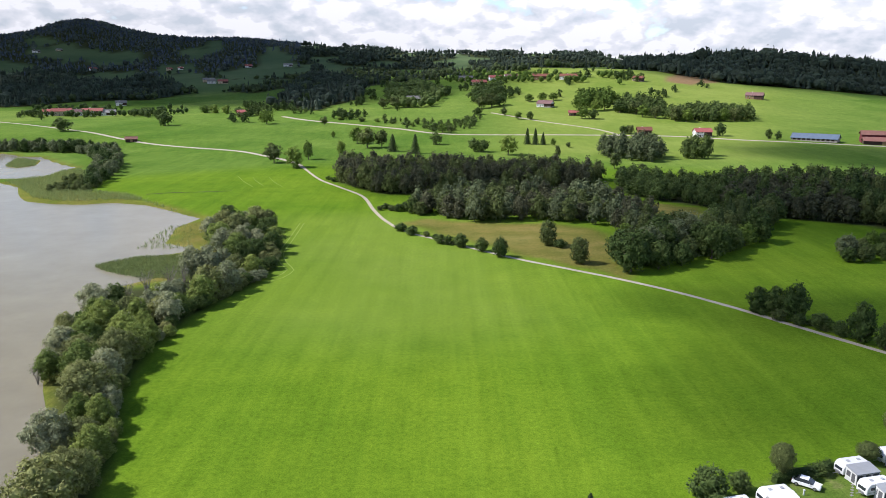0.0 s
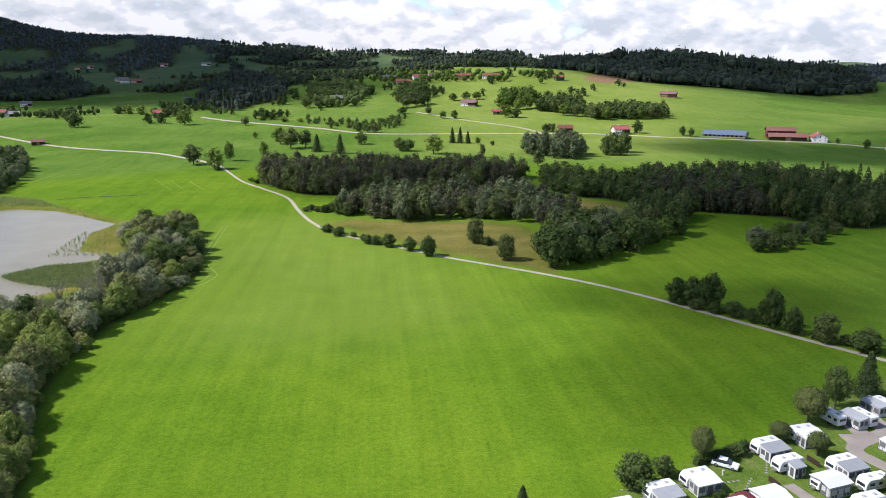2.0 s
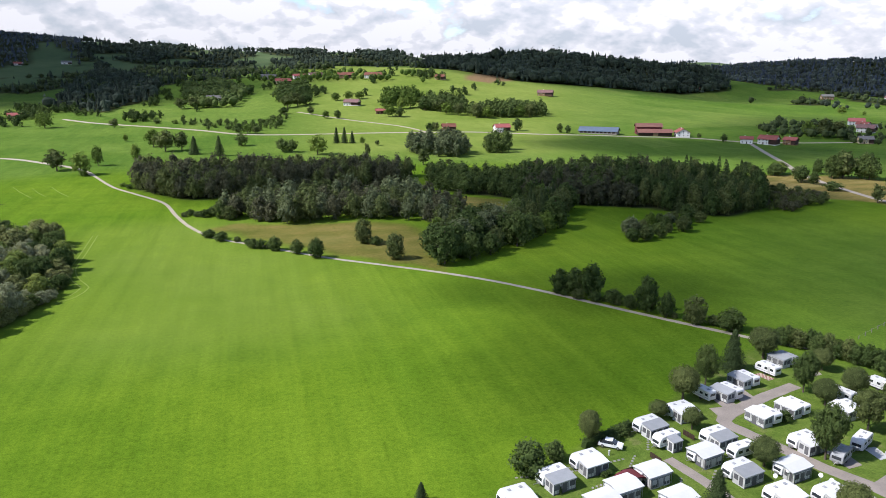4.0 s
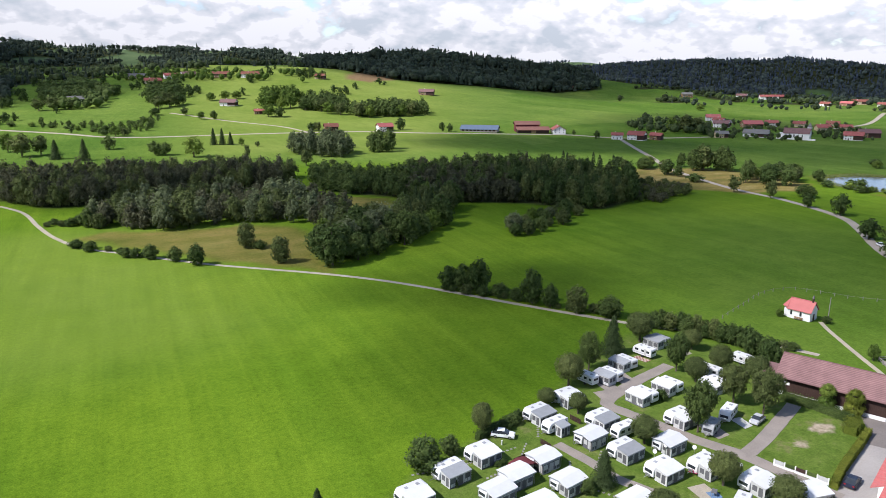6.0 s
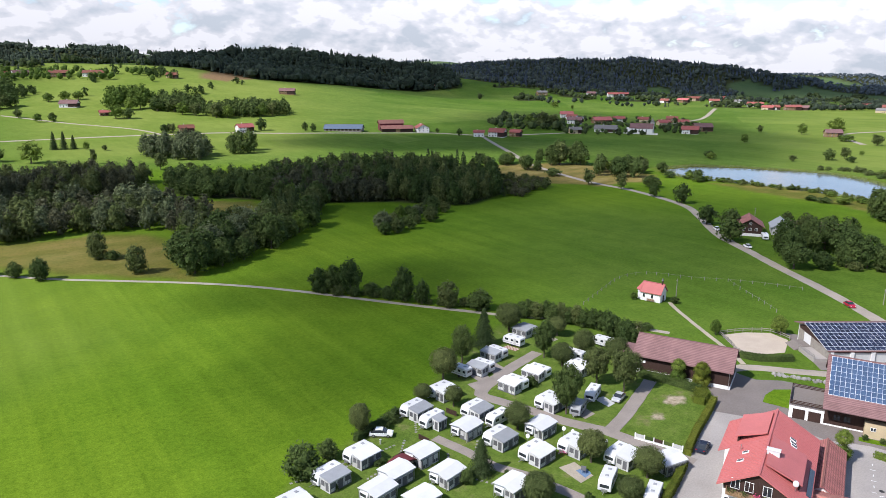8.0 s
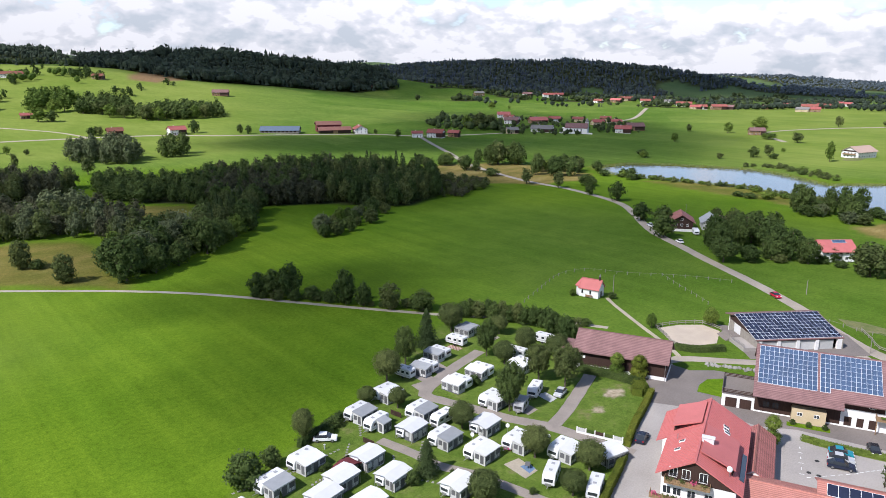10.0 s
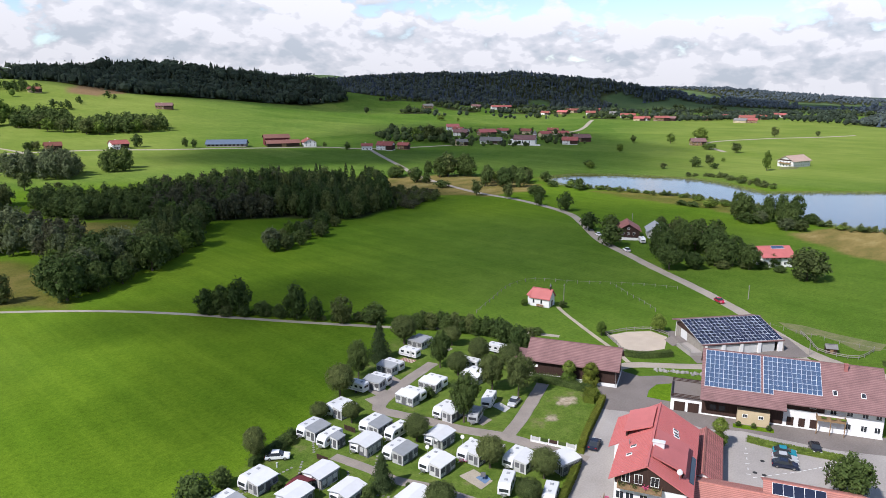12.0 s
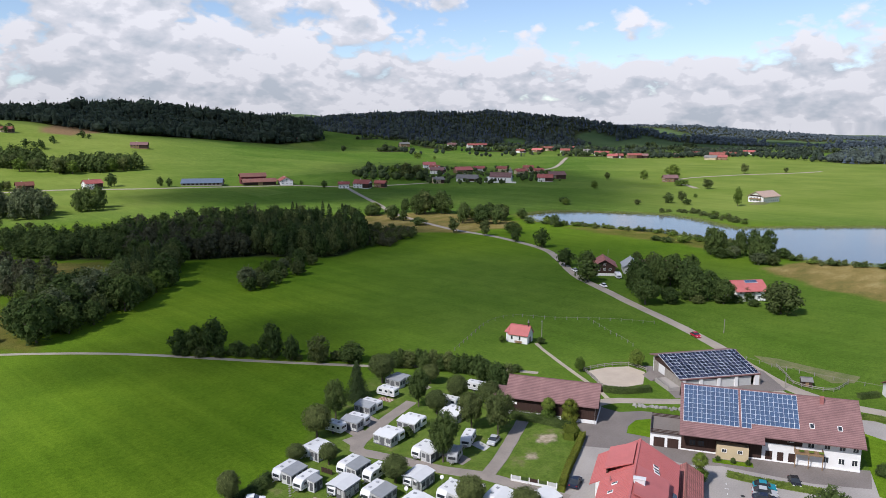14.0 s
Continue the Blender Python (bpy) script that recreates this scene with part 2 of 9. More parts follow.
M_SOLAR = mat("solar_cell", (0.050, 0.085, 0.150), 0.28, 0.15, 0.5, rand=0.12, spec=0.6)
M_SOLAR_DARK = mat("solar_cell_dark", (0.022, 0.027, 0.050), 0.24, 0.15, 0.5, rand=0.15, spec=0.5)
M_ALU = mat("aluminium_frame", (0.66, 0.68, 0.70), 0.45, 0.05, 1.0)
M_STONE = mat("boulder_stone", (0.25, 0.24, 0.22), 0.9, 0.25, 1.5, bump=0.5, rand=0.2)
M_FLOWER = mat("pink_blossom", (0.429, 0.062, 0.140), 0.7, 0.3, 3.0, island=0.3)


def paint(name, col):
    return mat(name, col, 0.25, 0.05, 0.8, spec=0.5)


M_CAR_WHITE, M_CAR_SILVER, M_CAR_DARK = paint("car_white", (0.78, 0.78, 0.77)), paint("car_silver", (0.42, 0.43, 0.44)), paint("car_dark_blue", (0.014, 0.02, 0.04))
M_CAR_TEAL, M_CAR_RED = paint("car_teal", (0.02, 0.22, 0.28)), paint("car_red", (0.42, 0.02, 0.05))
M_CAR_BLACK = paint("car_black", (0.02, 0.02, 0.022))
M_LAMP = mat("lamp_glass", (0.7, 0.68, 0.62), 0.15, 0.05, 1.0)
M_LAMP_RED = mat("rear_lamp", (0.30, 0.02, 0.02), 0.2, 0.05, 1.0)


def water_mat(name, col, rough, spec):
    m = mat(name, col, rough, 0.14, 0.012, 6.0, world_space=True, spec=spec)
    nt = m.node_tree
    pos = nt.nodes.new("ShaderNodeNewGeometry")
    w = wire(nt, "ShaderNodeTexNoise", Scale=0.55, Detail=4.0, Roughness=0.6)
    nt.links.new(pos.outputs["Position"], w.inputs["Vector"])
    bp = nt.nodes.new("ShaderNodeBump")
    bp.inputs["Strength"].default_value, bp.inputs["Distance"].default_value = 0.12, 0.06
    nt.links.new(w.outputs["Fac"], bp.inputs["Height"])
    nt.links.new(bp.outputs[0], nt.nodes["Principled BSDF"].inputs["Normal"])
    return m


M_WATER = water_mat("murky_lake_water", (0.205, 0.184, 0.132), 0.22, 0.16)
M_WATER_BLUE = water_mat("blue_lake_water", (0.120, 0.122, 0.124), 0.12, 0.32)


def ground_mat():
    """Meadow: mown stripes near by, fields of differing green farther off with haze and sunlight painted in, dry marsh
    where the sheet says so.
    """
    m = bpy.data.materials.new("meadow")
    m.use_nodes = True
    nt = m.node_tree
    b = nt.nodes["Principled BSDF"]
    b.inputs["Roughness"].default_value, b.inputs["Specular IOR Level"].default_value = 0.95, 0.02
    pos = nt.nodes.new("ShaderNodeNewGeometry").outputs["Position"]

    def noise_of(scale, detail=4.0, stretch=None):
        at = pos
        if stretch:
            mp = nt.nodes.new("ShaderNodeMapping")
            mp.inputs["Rotation"].default_value[2] = stretch[0]
            mp.inputs["Scale"].default_value = stretch[1]
            nt.links.new(pos, mp.inputs[0])
            at = mp.outputs[0]
        n = wire(nt, "ShaderNodeTexNoise", Scale=scale, Detail=detail, Roughness=0.6)
        nt.links.new(at, n.inputs["Vector"])
        return n.outputs["Fac"]

    def ramp_of(fac, stops):
        r = nt.nodes.new("ShaderNodeValToRGB")
        while len(r.color_ramp.elements) < len(stops):
            r.color_ramp.elements.new(0.5)
        for e, (p, c) in zip(r.color_ramp.elements, stops):
            e.position, e.color = p, (*c, 1)
        nt.links.new(fac, r.inputs[0])
        return r.outputs[0]

    def blend(fac, a, c, kind="MIX"):
        x = nt.nodes.new("ShaderNodeMix")
        x.data_type, x.blend_type = "RGBA", kind
        if isinstance(fac, float):
            x.inputs[0].default_value = fac
        else:
            nt.links.new(fac, x.inputs[0])
        nt.links.new(a, x.inputs[6])
        nt.links.new(c, x.inputs[7])
        return x.outputs[2]

    broad = ramp_of(noise_of(0.012, 3.0), [(0.35, (0.085, 0.157, 0.009)), (0.65, (0.125, 0.198, 0.013))])
    fine = ramp_of(noise_of(0.9, 6.0), [(0.3, (0.78, 0.80, 0.78)), (0.7, (1.18, 1.16, 1.16))])
    tuft = ramp_of(noise_of(0.11, 5.0), [(0.3, (0.87, 0.90, 0.88)), (0.7, (1.11, 1.08, 1.08))])
    grain = ramp_of(noise_of(3.2, 3.0), [(0.3, (0.70, 0.74, 0.70)), (0.7, (1.24, 1.22, 1.24))])
    fine = blend(1.0, fine, grain, "MULTIPLY")
    rows = ramp_of(noise_of(1.0, 2.0, (radians(9), (0.33, 0.006, 1.0))), [(0.35, (0.93, 0.95, 0.94)), (0.65, (1.08, 1.05, 1.05))])
    swath = ramp_of(noise_of(1.0, 3.0, (radians(-58), (0.16, 0.010, 1.0))), [(0.35, (0.93, 0.94, 0.92)), (0.65, (1.07, 1.06, 1.10))])
    broad = blend(1.0, broad, swath, "MULTIPLY")
    col = blend(1.0, blend(1.0, blend(1.0, broad, fine, "MULTIPLY"), tuft, "MULTIPLY"), rows, "MULTIPLY")
    # separate fields away from the lake meadow; their raised blue imitates haze
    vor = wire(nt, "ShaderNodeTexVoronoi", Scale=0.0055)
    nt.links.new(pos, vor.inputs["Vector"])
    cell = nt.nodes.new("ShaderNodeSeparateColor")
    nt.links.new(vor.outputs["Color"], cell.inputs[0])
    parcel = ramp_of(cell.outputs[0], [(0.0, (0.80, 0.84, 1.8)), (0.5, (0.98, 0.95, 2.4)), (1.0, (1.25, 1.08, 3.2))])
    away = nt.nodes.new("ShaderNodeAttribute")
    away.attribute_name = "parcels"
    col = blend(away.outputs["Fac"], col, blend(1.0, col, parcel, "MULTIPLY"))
    # sunlight painted in: brighter, yellower green on fields that should look lit
    hay = ramp_of(noise_of(0.014, 5.0), [(0.35, (0.146, 0.202, 0.032)), (0.65, (0.212, 0.258, 0.054))])
    hay = blend(1.0, hay, swath, "MULTIPLY")
    sunny = nt.nodes.new("ShaderNodeAttribute")
    sunny.attribute_name = "hay"
    col = blend(sunny.outputs["Fac"], col, hay)
    # distance haze painted in: grass turns greyer and bluer far from the camera
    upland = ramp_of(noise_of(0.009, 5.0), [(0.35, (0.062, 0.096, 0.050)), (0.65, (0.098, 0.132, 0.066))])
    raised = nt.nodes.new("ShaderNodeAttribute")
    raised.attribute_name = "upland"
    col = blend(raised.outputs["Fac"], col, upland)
    paler = ramp_of(noise_of(0.02, 5.0), [(0.35, (0.062, 0.116, 0.014)), (0.65, (0.094, 0.148, 0.022))])
    paler = blend(1.0, paler, swath, "MULTIPLY")
    paler = blend(1.0, blend(1.0, paler, fine, "MULTIPLY"), tuft, "MULTIPLY")
    east = nt.nodes.new("ShaderNodeAttribute")
    east.attribute_name = "eastern"
    half = nt.nodes.new("ShaderNodeMath")
    half.operation = "MULTIPLY"
    half.inputs[1].default_value = 0.85
    nt.links.new(east.outputs["Fac"], half.inputs[0])
    col = blend(half.outputs[0], col, paler)
    lawn = ramp_of(noise_of(0.22, 6.0), [(0.32, (0.074, 0.122, 0.018)), (0.58, (0.108, 0.154, 0.028)), (0.76, (0.180, 0.162, 0.075))])
    lawn = blend(1.0, lawn, fine, "MULTIPLY")
    camp = nt.nodes.new("ShaderNodeAttribute")
    camp.attribute_name = "lawn"
    col = blend(camp.outputs["Fac"], col, lawn)
    turf = ramp_of(noise_of(0.9, 5.0), [(0.35, (0.230, 0.190, 0.120)), (0.65, (0.400, 0.335, 0.250))])
    bald = nt.nodes.new("ShaderNodeAttribute")
    bald.attribute_name = "worn"
    torn = nt.nodes.new("ShaderNodeMath")
    torn.operation = "MULTIPLY_ADD"
    torn.inputs[1].default_value, torn.inputs[2].default_value = 1.1, -0.55
    nt.links.new(noise_of(0.5, 5.0), torn.inputs[0])
    edge = nt.nodes.new("ShaderNodeMath")
    edge.operation = "ADD"
    nt.links.new(bald.outputs["Fac"], edge.inputs[0])
    nt.links.new(torn.outputs[0], edge.inputs[1])
    bare = ramp_of(edge.outputs[0], [(0.42, (0, 0, 0)), (0.72, (1, 1, 1))])
    col = blend(bare, col, turf)
    dry = ramp_of(noise_of(0.06, 6.0), [(0.36, (0.090, 0.106, 0.018)), (0.56, (0.145, 0.134, 0.030)), (0.70, (0.205, 0.160, 0.055))])
    dry = blend(1.0, dry, fine, "MULTIPLY")
    rough = nt.nodes.new("ShaderNodeAttribute")
    rough.attribute_name = "dry"
    col = blend(rough.outputs["Fac"], col, dry)
    straw = ramp_of(noise_of(0.05, 6.0, (radians(-35), (0.6, 1.6, 1.0))), [(0.36, (0.142, 0.126, 0.036)), (0.52, (0.230, 0.172, 0.060)), (0.68, (0.320, 0.256, 0.105))])
    straw = blend(1.0, straw, fine, "MULTIPLY")
    bleached = nt.nodes.new("ShaderNodeAttribute")
    bleached.attribute_name = "straw"
    col = blend(bleached.outputs["Fac"], col, straw)
    # ground darkened under the woods, so sparse far trees read as closed forest
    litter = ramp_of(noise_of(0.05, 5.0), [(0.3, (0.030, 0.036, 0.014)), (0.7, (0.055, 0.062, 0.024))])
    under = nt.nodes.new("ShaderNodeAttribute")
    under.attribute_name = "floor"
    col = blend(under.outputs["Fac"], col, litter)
    soil = ramp_of(noise_of(0.2, 5.0), [(0.3, (0.172, 0.109, 0.055)), (0.7, (0.250, 0.164, 0.086))])
    earth = nt.nodes.new("ShaderNodeAttribute")
    earth.attribute_name = "soil"
    col = blend(earth.outputs["Fac"], col, soil)
    nt.links.new(col, b.inputs["Base Color"])
    bp = nt.nodes.new("ShaderNodeBump")
    bp.inputs["Strength"].default_value, bp.inputs["Distance"].default_value = 0.6, 0.15
    nt.links.new(noise_of(1.6, 6.0), bp.inputs["Height"])
    nt.links.new(bp.outputs[0], b.inputs["Normal"])
    return m


M_GROUND = ground_mat()

# ---- land ----
def mesh_of(name, verts, faces, material, smooth=False):
    me = bpy.data.meshes.new(name)
    me.from_pydata(verts if isinstance(verts, list) else verts.tolist(), [], faces if isinstance(faces, list) else faces.tolist())
    if material:
        me.materials.append(material)
    if smooth:
        me.shade_smooth()
    me.update()
    return me


def part(name, bm, material, parent, label=""):
    """One mesh, from a bmesh or a ready mesh, as a part of its thing."""
    if isinstance(bm, bpy.types.Mesh):
        me = bm
    else:
        me = bpy.data.meshes.new(name)
        bm.to_mesh(me)
        bm.free()
        me.materials.append(material)
    ob = new(name, me)
    ob.parent = parent
    return tagged(ob, label)


# hills: bearing, distance, height, half-width across and along the bearing
HILLS = [
    (11.6, 1550, 82, 333, 402), (25.5, 1844, 65, 240, 110), (-13.9, 1967, 38, 327, 456), (-25.9, 3500, 203, 205, 464),
    (-17.1, 3000, 145, 310, 466), (-36.0, 2947, 165, 440, 556), (-6.1, 2770, 106, 353, 496), (6.2, 2489, 85, 350, 279),
    (37.6, 2448, 79, 346, 414), (34.6, 3750, 128, 330, 220), (52.8, 2527, 87, 363, 184), (62.5, 3310, 60, 434, 254), (-36.7, 2575, 23, 199, 1241), (13.5, 2702, 69, 245, 339),
]


def smooth01(u):
    u = np.clip(u, 0, 1)
    return u * u * (3 - 2 * u)


def height(x, y):
    """The land's height, without the lakes."""
    x, y = np.asarray(x, float), np.asarray(y, float)
    z = 0 * x
    for az, d, h, st, sr in HILLS:
        s, c = math.sin(radians(az)), math.cos(radians(az))
        r, t = (x - d * s) * s + (y - d * c) * c, (x - d * s) * c - (y - d * c) * s
        z = z + h * np.exp(-0.5 * ((t / st) ** 2 + (r / sr) ** 2))
    z = z * smooth01((np.hypot(x, y) - 380) / 300)
    z = z * smooth01((np.hypot((x + 370) * 0.8, y - 560) - 115) / 110)  # level ground round the western pool
    far = smooth01((np.hypot(x, y) - 700) / 800)
    return z + far * 3.0 * np.sin(x / 71.0 + 0.6 * np.sin(y / 93.0)) * np.cos(y / 83.0)


def hz(x, y):
    return float(height(x, y))


def inside(x, y, poly):
    """Signed distance to a polygon's edge: positive inside."""
    p = np.stack([np.ravel(x), np.ravel(y)], -1)
    q = np.array(poly, float)
    best, odd = np.full(len(p), 1e9), np.zeros(len(p), bool)
    for a, b in zip(q, np.roll(q, -1, 0)):
        ab = b - a
        t = np.clip(((p - a) @ ab) / (ab @ ab), 0, 1)
        best = np.minimum(best, np.hypot(*(p - a - t[:, None] * ab).T))
        cross = (a[1] > p[:, 1]) != (b[1] > p[:, 1])
        with np.errstate(divide="ignore", invalid="ignore"):
            odd ^= cross & (p[:, 0] < (b[0] - a[0]) * (p[:, 1] - a[1]) / (b[1] - a[1]) + a[0])
    return np.where(odd, best, -best).reshape(np.shape(x))


LAKE_LEFT = [(-62, 85), (-68.2, 103.8), (-75.7, 122), (-84, 135.8), (-92.6, 149.5), (-101.1, 166), (-109, 186.1), (-111.3, 208.4), (-112.7, 230.8), (-105.2, 241.9), (-124.3, 251.7), (-131.5, 258.9), (-123.4, 269.1), (-111.3, 278.2), (-103.6, 286), (-120.5, 296.2), (-128, 329), (-124, 351), (-132.7, 358.2), (-146.7, 372.1), (-166.2, 390.1), (-189.4, 399.4), (-202.4, 392.9), (-219.5, 395.1), (-239.2, 404.6), (-255.4, 425.2), (-276.7, 454.4), (-300, 472), (-700, 440), (-700, 40), (-120, 30)]
POOL_LEFT = [(-560, 660), (-430, 665), (-393.1, 645.8), (-378.9, 631), (-359, 628.7), (-332.1, 595.7), (-306.5, 568.6), (-290.3, 554.6), (-291.2, 533.7), (-287, 506.3), (-298.2, 497.5), (-330, 490), (-560, 500)]
LAKE_RIGHT = [(440, 334), (475, 330), (496, 306), (507, 278), (517, 251), (506, 220), (490, 197), (482, 183), (504, 163), (526, 140), (560, 104), (640, 20), (560, -60), (430, 20), (402, 73), (391, 102), (396, 121), (408, 139), (420, 158), (422, 176), (429, 189), (432, 216), (427, 254), (421, 282), (420, 306)]
MARSH = [(-24, 340), (-9, 347), (32, 339), (50, 338), (62, 335), (78, 313), (71.3, 269.6), (66.1, 236.1), (50.2, 254.2), (29.1, 273.9), (7, 302), (-11, 322)]
GLADE = [(68, 429), (102, 446), (101, 402), (142, 381), (127, 341), (108, 359), (97, 384)]
DRY_SHORE = [(354, 122), (388, 108), (398, 73), (317, 56), (326, 83), (340, 102)]
DRY_MEADOW = [(298, 352), (310, 388), (340, 420), (376, 412), (400, 395), (418, 352), (408, 316), (386, 293), (362, 301), (338, 303), (329, 326), (308, 334)]
REED_STRIP = [(407, 273), (430, 236), (417, 180), (396, 149), (390, 162), (397, 198), (397, 236)]
PLOUGHED = [(425, 1351), (556, 1519), (482, 1273), (405, 1179), (370, 1210)]
REED_A = [(-300, 480), (-284.4, 505.5), (-288.6, 532.8), (-281.2, 543.6), (-261.1, 524.6), (-252, 470), (-214.4, 431.7), (-187.5, 417.8), (-160, 388), (-142, 369), (-152, 380), (-169.4, 397), (-190.2, 404), (-205, 396), (-221.4, 398.7), (-238.9, 407), (-258, 432), (-280, 460)]
REED_B = [(-132, 259), (-122, 270.9), (-103.1, 275), (-86.8, 258.9), (-88.8, 239.7), (-106.2, 242), (-124, 251.5)]
REED_C = [(-350.3, 564.1), (-363.7, 595.8), (-371.3, 616.9), (-345, 599.9), (-330.4, 569), (-335.5, 554.4)]
SHORE_MARSH = [(-131.5, 258.9), (-123.4, 269.1), (-103.6, 286), (-120.5, 296), (-128, 329), (-124, 351), (-100, 342), (-84, 300), (-80, 258), (-93, 236), (-112, 231), (-105, 242)]
REED_D = [(-128.3, 288), (-105, 286), (-120, 338), (-131, 332)]
WATER_Z = -0.45
CAMP_AREA = [(30.7, 96.6), (43.9, 106.8), (58.3, 112.2), (70.1, 116.8), (85.2, 124.6), (106.7, 138.5), (124, 146), (135.2, 137.8), (144.5, 117), (132, 99), (133, 89), (133, 81.8), (118.1, 75.5), (96.7, 66.2), (81, 58.7), (34.5, 82.5)]



def polar(points):
    """Bearings and distances turned into places."""
    return [(d * math.sin(radians(a)), d * math.cos(radians(a))) for a, d in points]


# meadows cut into the forests: bearing, distance, half-width in degrees, half-depth
CLEARINGS = [
    (-27.4, 2510, 2.3, 150), (-28.6, 2740, 0.9, 80), (-24.2, 2410, 2.3, 100), (-24.6, 2060, 2.4, 110), (-30.9, 2210, 1.3, 130), (-20.2, 2140, 1.5, 100),
    (-20.2, 1950, 2.1, 100), (-18.6, 2440, 1.1, 130), (-17.4, 2580, 0.8, 110), (-12.9, 2140, 1.5, 300), (-14.9, 1940, 2.3, 150), (-16.8, 1720, 2.0, 110),
    (52.3, 2060, 0.9, 110), (58.5, 2230, 1.6, 120), (64.5, 2700, 1.5, 200), (73.0, 2700, 3.0, 260),
]


def cleared(x, y):
    """How far a place lies inside the clearings: 1 and more is forest."""
    a, d = np.degrees(np.arctan2(x, y)), np.hypot(x, y)
    wob = 1 + 0.18 * np.sin(a * 9.0) + 0.12 * np.sin(d / 31.0)
    return np.min([np.hypot((a - b) / w, (d - r) / h) for b, r, w, h in CLEARINGS], axis=0) * wob


def patches(x, y, wave, seed):
    """A slow random field, 0 to 1, that says where woods stand."""
    return noise.noise((x / wave + seed, y / wave, seed * 1.7)) * 0.5 + 0.5


SHORE_WOOD = [(-56.5, 98), (-62, 122), (-71.6, 146.6), (-75.9, 169.7), (-74.9, 199.5), (-67.1, 226.2), (-62.7, 252.4), (-68.1, 296.2), (-80, 332), (-106, 338), (-106, 307), (-82.5, 258.9), (-95.4, 236.2), (-108.6, 228.2), (-107.4, 205.7), (-104.4, 181.8), (-95.2, 159.1), (-80, 130.9), (-66.6, 100)]
W1 = [(-73, 469), (-36, 422), (-8, 422), (24, 442), (63, 442), (101, 453), (107, 480), (71, 500), (27, 505), (-34, 512), (-72, 516)]
W4 = [(164, 354), (182, 344), (203, 330), (220, 306), (233.6, 298.8), (262, 312), (300, 365), (287, 407), (265, 448), (214, 458), (191, 454), (164, 428), (152, 387)]
W5 = [(109, 431), (122, 402), (142, 381), (156, 364), (177, 421), (153, 451), (120, 474)]
# far forests: area, tree spacing, seed, heights, cover, patch size, share of broadleaf trees, kind of leaf (blue and
# pale hold painted haze)
FORESTS = [
    ("dark spruce forest behind the western village", [(-775, 1124), (-698, 1141), (-685, 1205), (-641, 1288), (-551, 1315), (-522, 1404), (-557, 1552), (-701, 1821), (-886, 1950), (-1132, 1859), (-1212, 1764)], 11.5, 21, (20, 27), 0.85, 140, 0.25, False),
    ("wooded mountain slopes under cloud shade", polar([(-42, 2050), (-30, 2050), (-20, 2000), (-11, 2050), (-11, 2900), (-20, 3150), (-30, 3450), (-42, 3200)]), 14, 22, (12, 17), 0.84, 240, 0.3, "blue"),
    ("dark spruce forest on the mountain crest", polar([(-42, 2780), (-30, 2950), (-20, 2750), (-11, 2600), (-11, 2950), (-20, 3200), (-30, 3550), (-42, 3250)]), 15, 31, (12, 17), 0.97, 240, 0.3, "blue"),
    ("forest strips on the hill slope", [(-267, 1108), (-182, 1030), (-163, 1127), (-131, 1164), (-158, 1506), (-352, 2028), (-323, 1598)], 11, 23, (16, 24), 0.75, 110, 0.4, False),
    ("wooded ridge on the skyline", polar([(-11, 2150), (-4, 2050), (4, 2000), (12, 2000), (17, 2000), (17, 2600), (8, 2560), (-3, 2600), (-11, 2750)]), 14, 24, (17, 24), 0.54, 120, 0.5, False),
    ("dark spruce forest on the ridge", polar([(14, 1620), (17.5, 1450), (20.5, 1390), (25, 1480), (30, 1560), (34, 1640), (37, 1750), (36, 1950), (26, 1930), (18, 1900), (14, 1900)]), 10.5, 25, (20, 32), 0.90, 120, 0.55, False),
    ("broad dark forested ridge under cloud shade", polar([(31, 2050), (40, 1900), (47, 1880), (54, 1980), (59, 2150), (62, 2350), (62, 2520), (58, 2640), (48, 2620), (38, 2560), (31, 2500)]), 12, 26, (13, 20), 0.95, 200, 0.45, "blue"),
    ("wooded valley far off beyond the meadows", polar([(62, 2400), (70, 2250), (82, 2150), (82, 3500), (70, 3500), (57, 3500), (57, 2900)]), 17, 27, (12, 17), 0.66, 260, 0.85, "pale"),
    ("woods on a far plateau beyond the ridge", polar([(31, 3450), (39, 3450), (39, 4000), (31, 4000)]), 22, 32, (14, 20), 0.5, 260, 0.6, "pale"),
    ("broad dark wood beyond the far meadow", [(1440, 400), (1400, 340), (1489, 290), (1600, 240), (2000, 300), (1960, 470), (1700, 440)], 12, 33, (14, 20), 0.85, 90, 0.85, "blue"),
    ("hedges and copses on the hill above the village", polar([(-8, 1420), (0, 1400), (8, 1420), (13, 1440), (15, 1950), (0, 2000), (-8, 2000)]), 12, 28, (14, 21), 0.5, 90, 0.5, True),
    ("copses on the western slopes", polar([(-33, 1350), (-20, 1450), (-12, 1350), (-9, 1500), (-10, 2150), (-20, 2150), (-33, 2150)]), 12, 29, (14, 21), 0.4, 110, 0.5, True),
    ("copses at the foot of the ridge", polar([(38, 1500), (52, 1480), (62, 1600), (72, 1750), (84, 1700), (84, 2150), (66, 2300), (54, 1950), (40, 1880)]), 14, 30, (12, 18), 0.4, 80, 0.7, True),
]

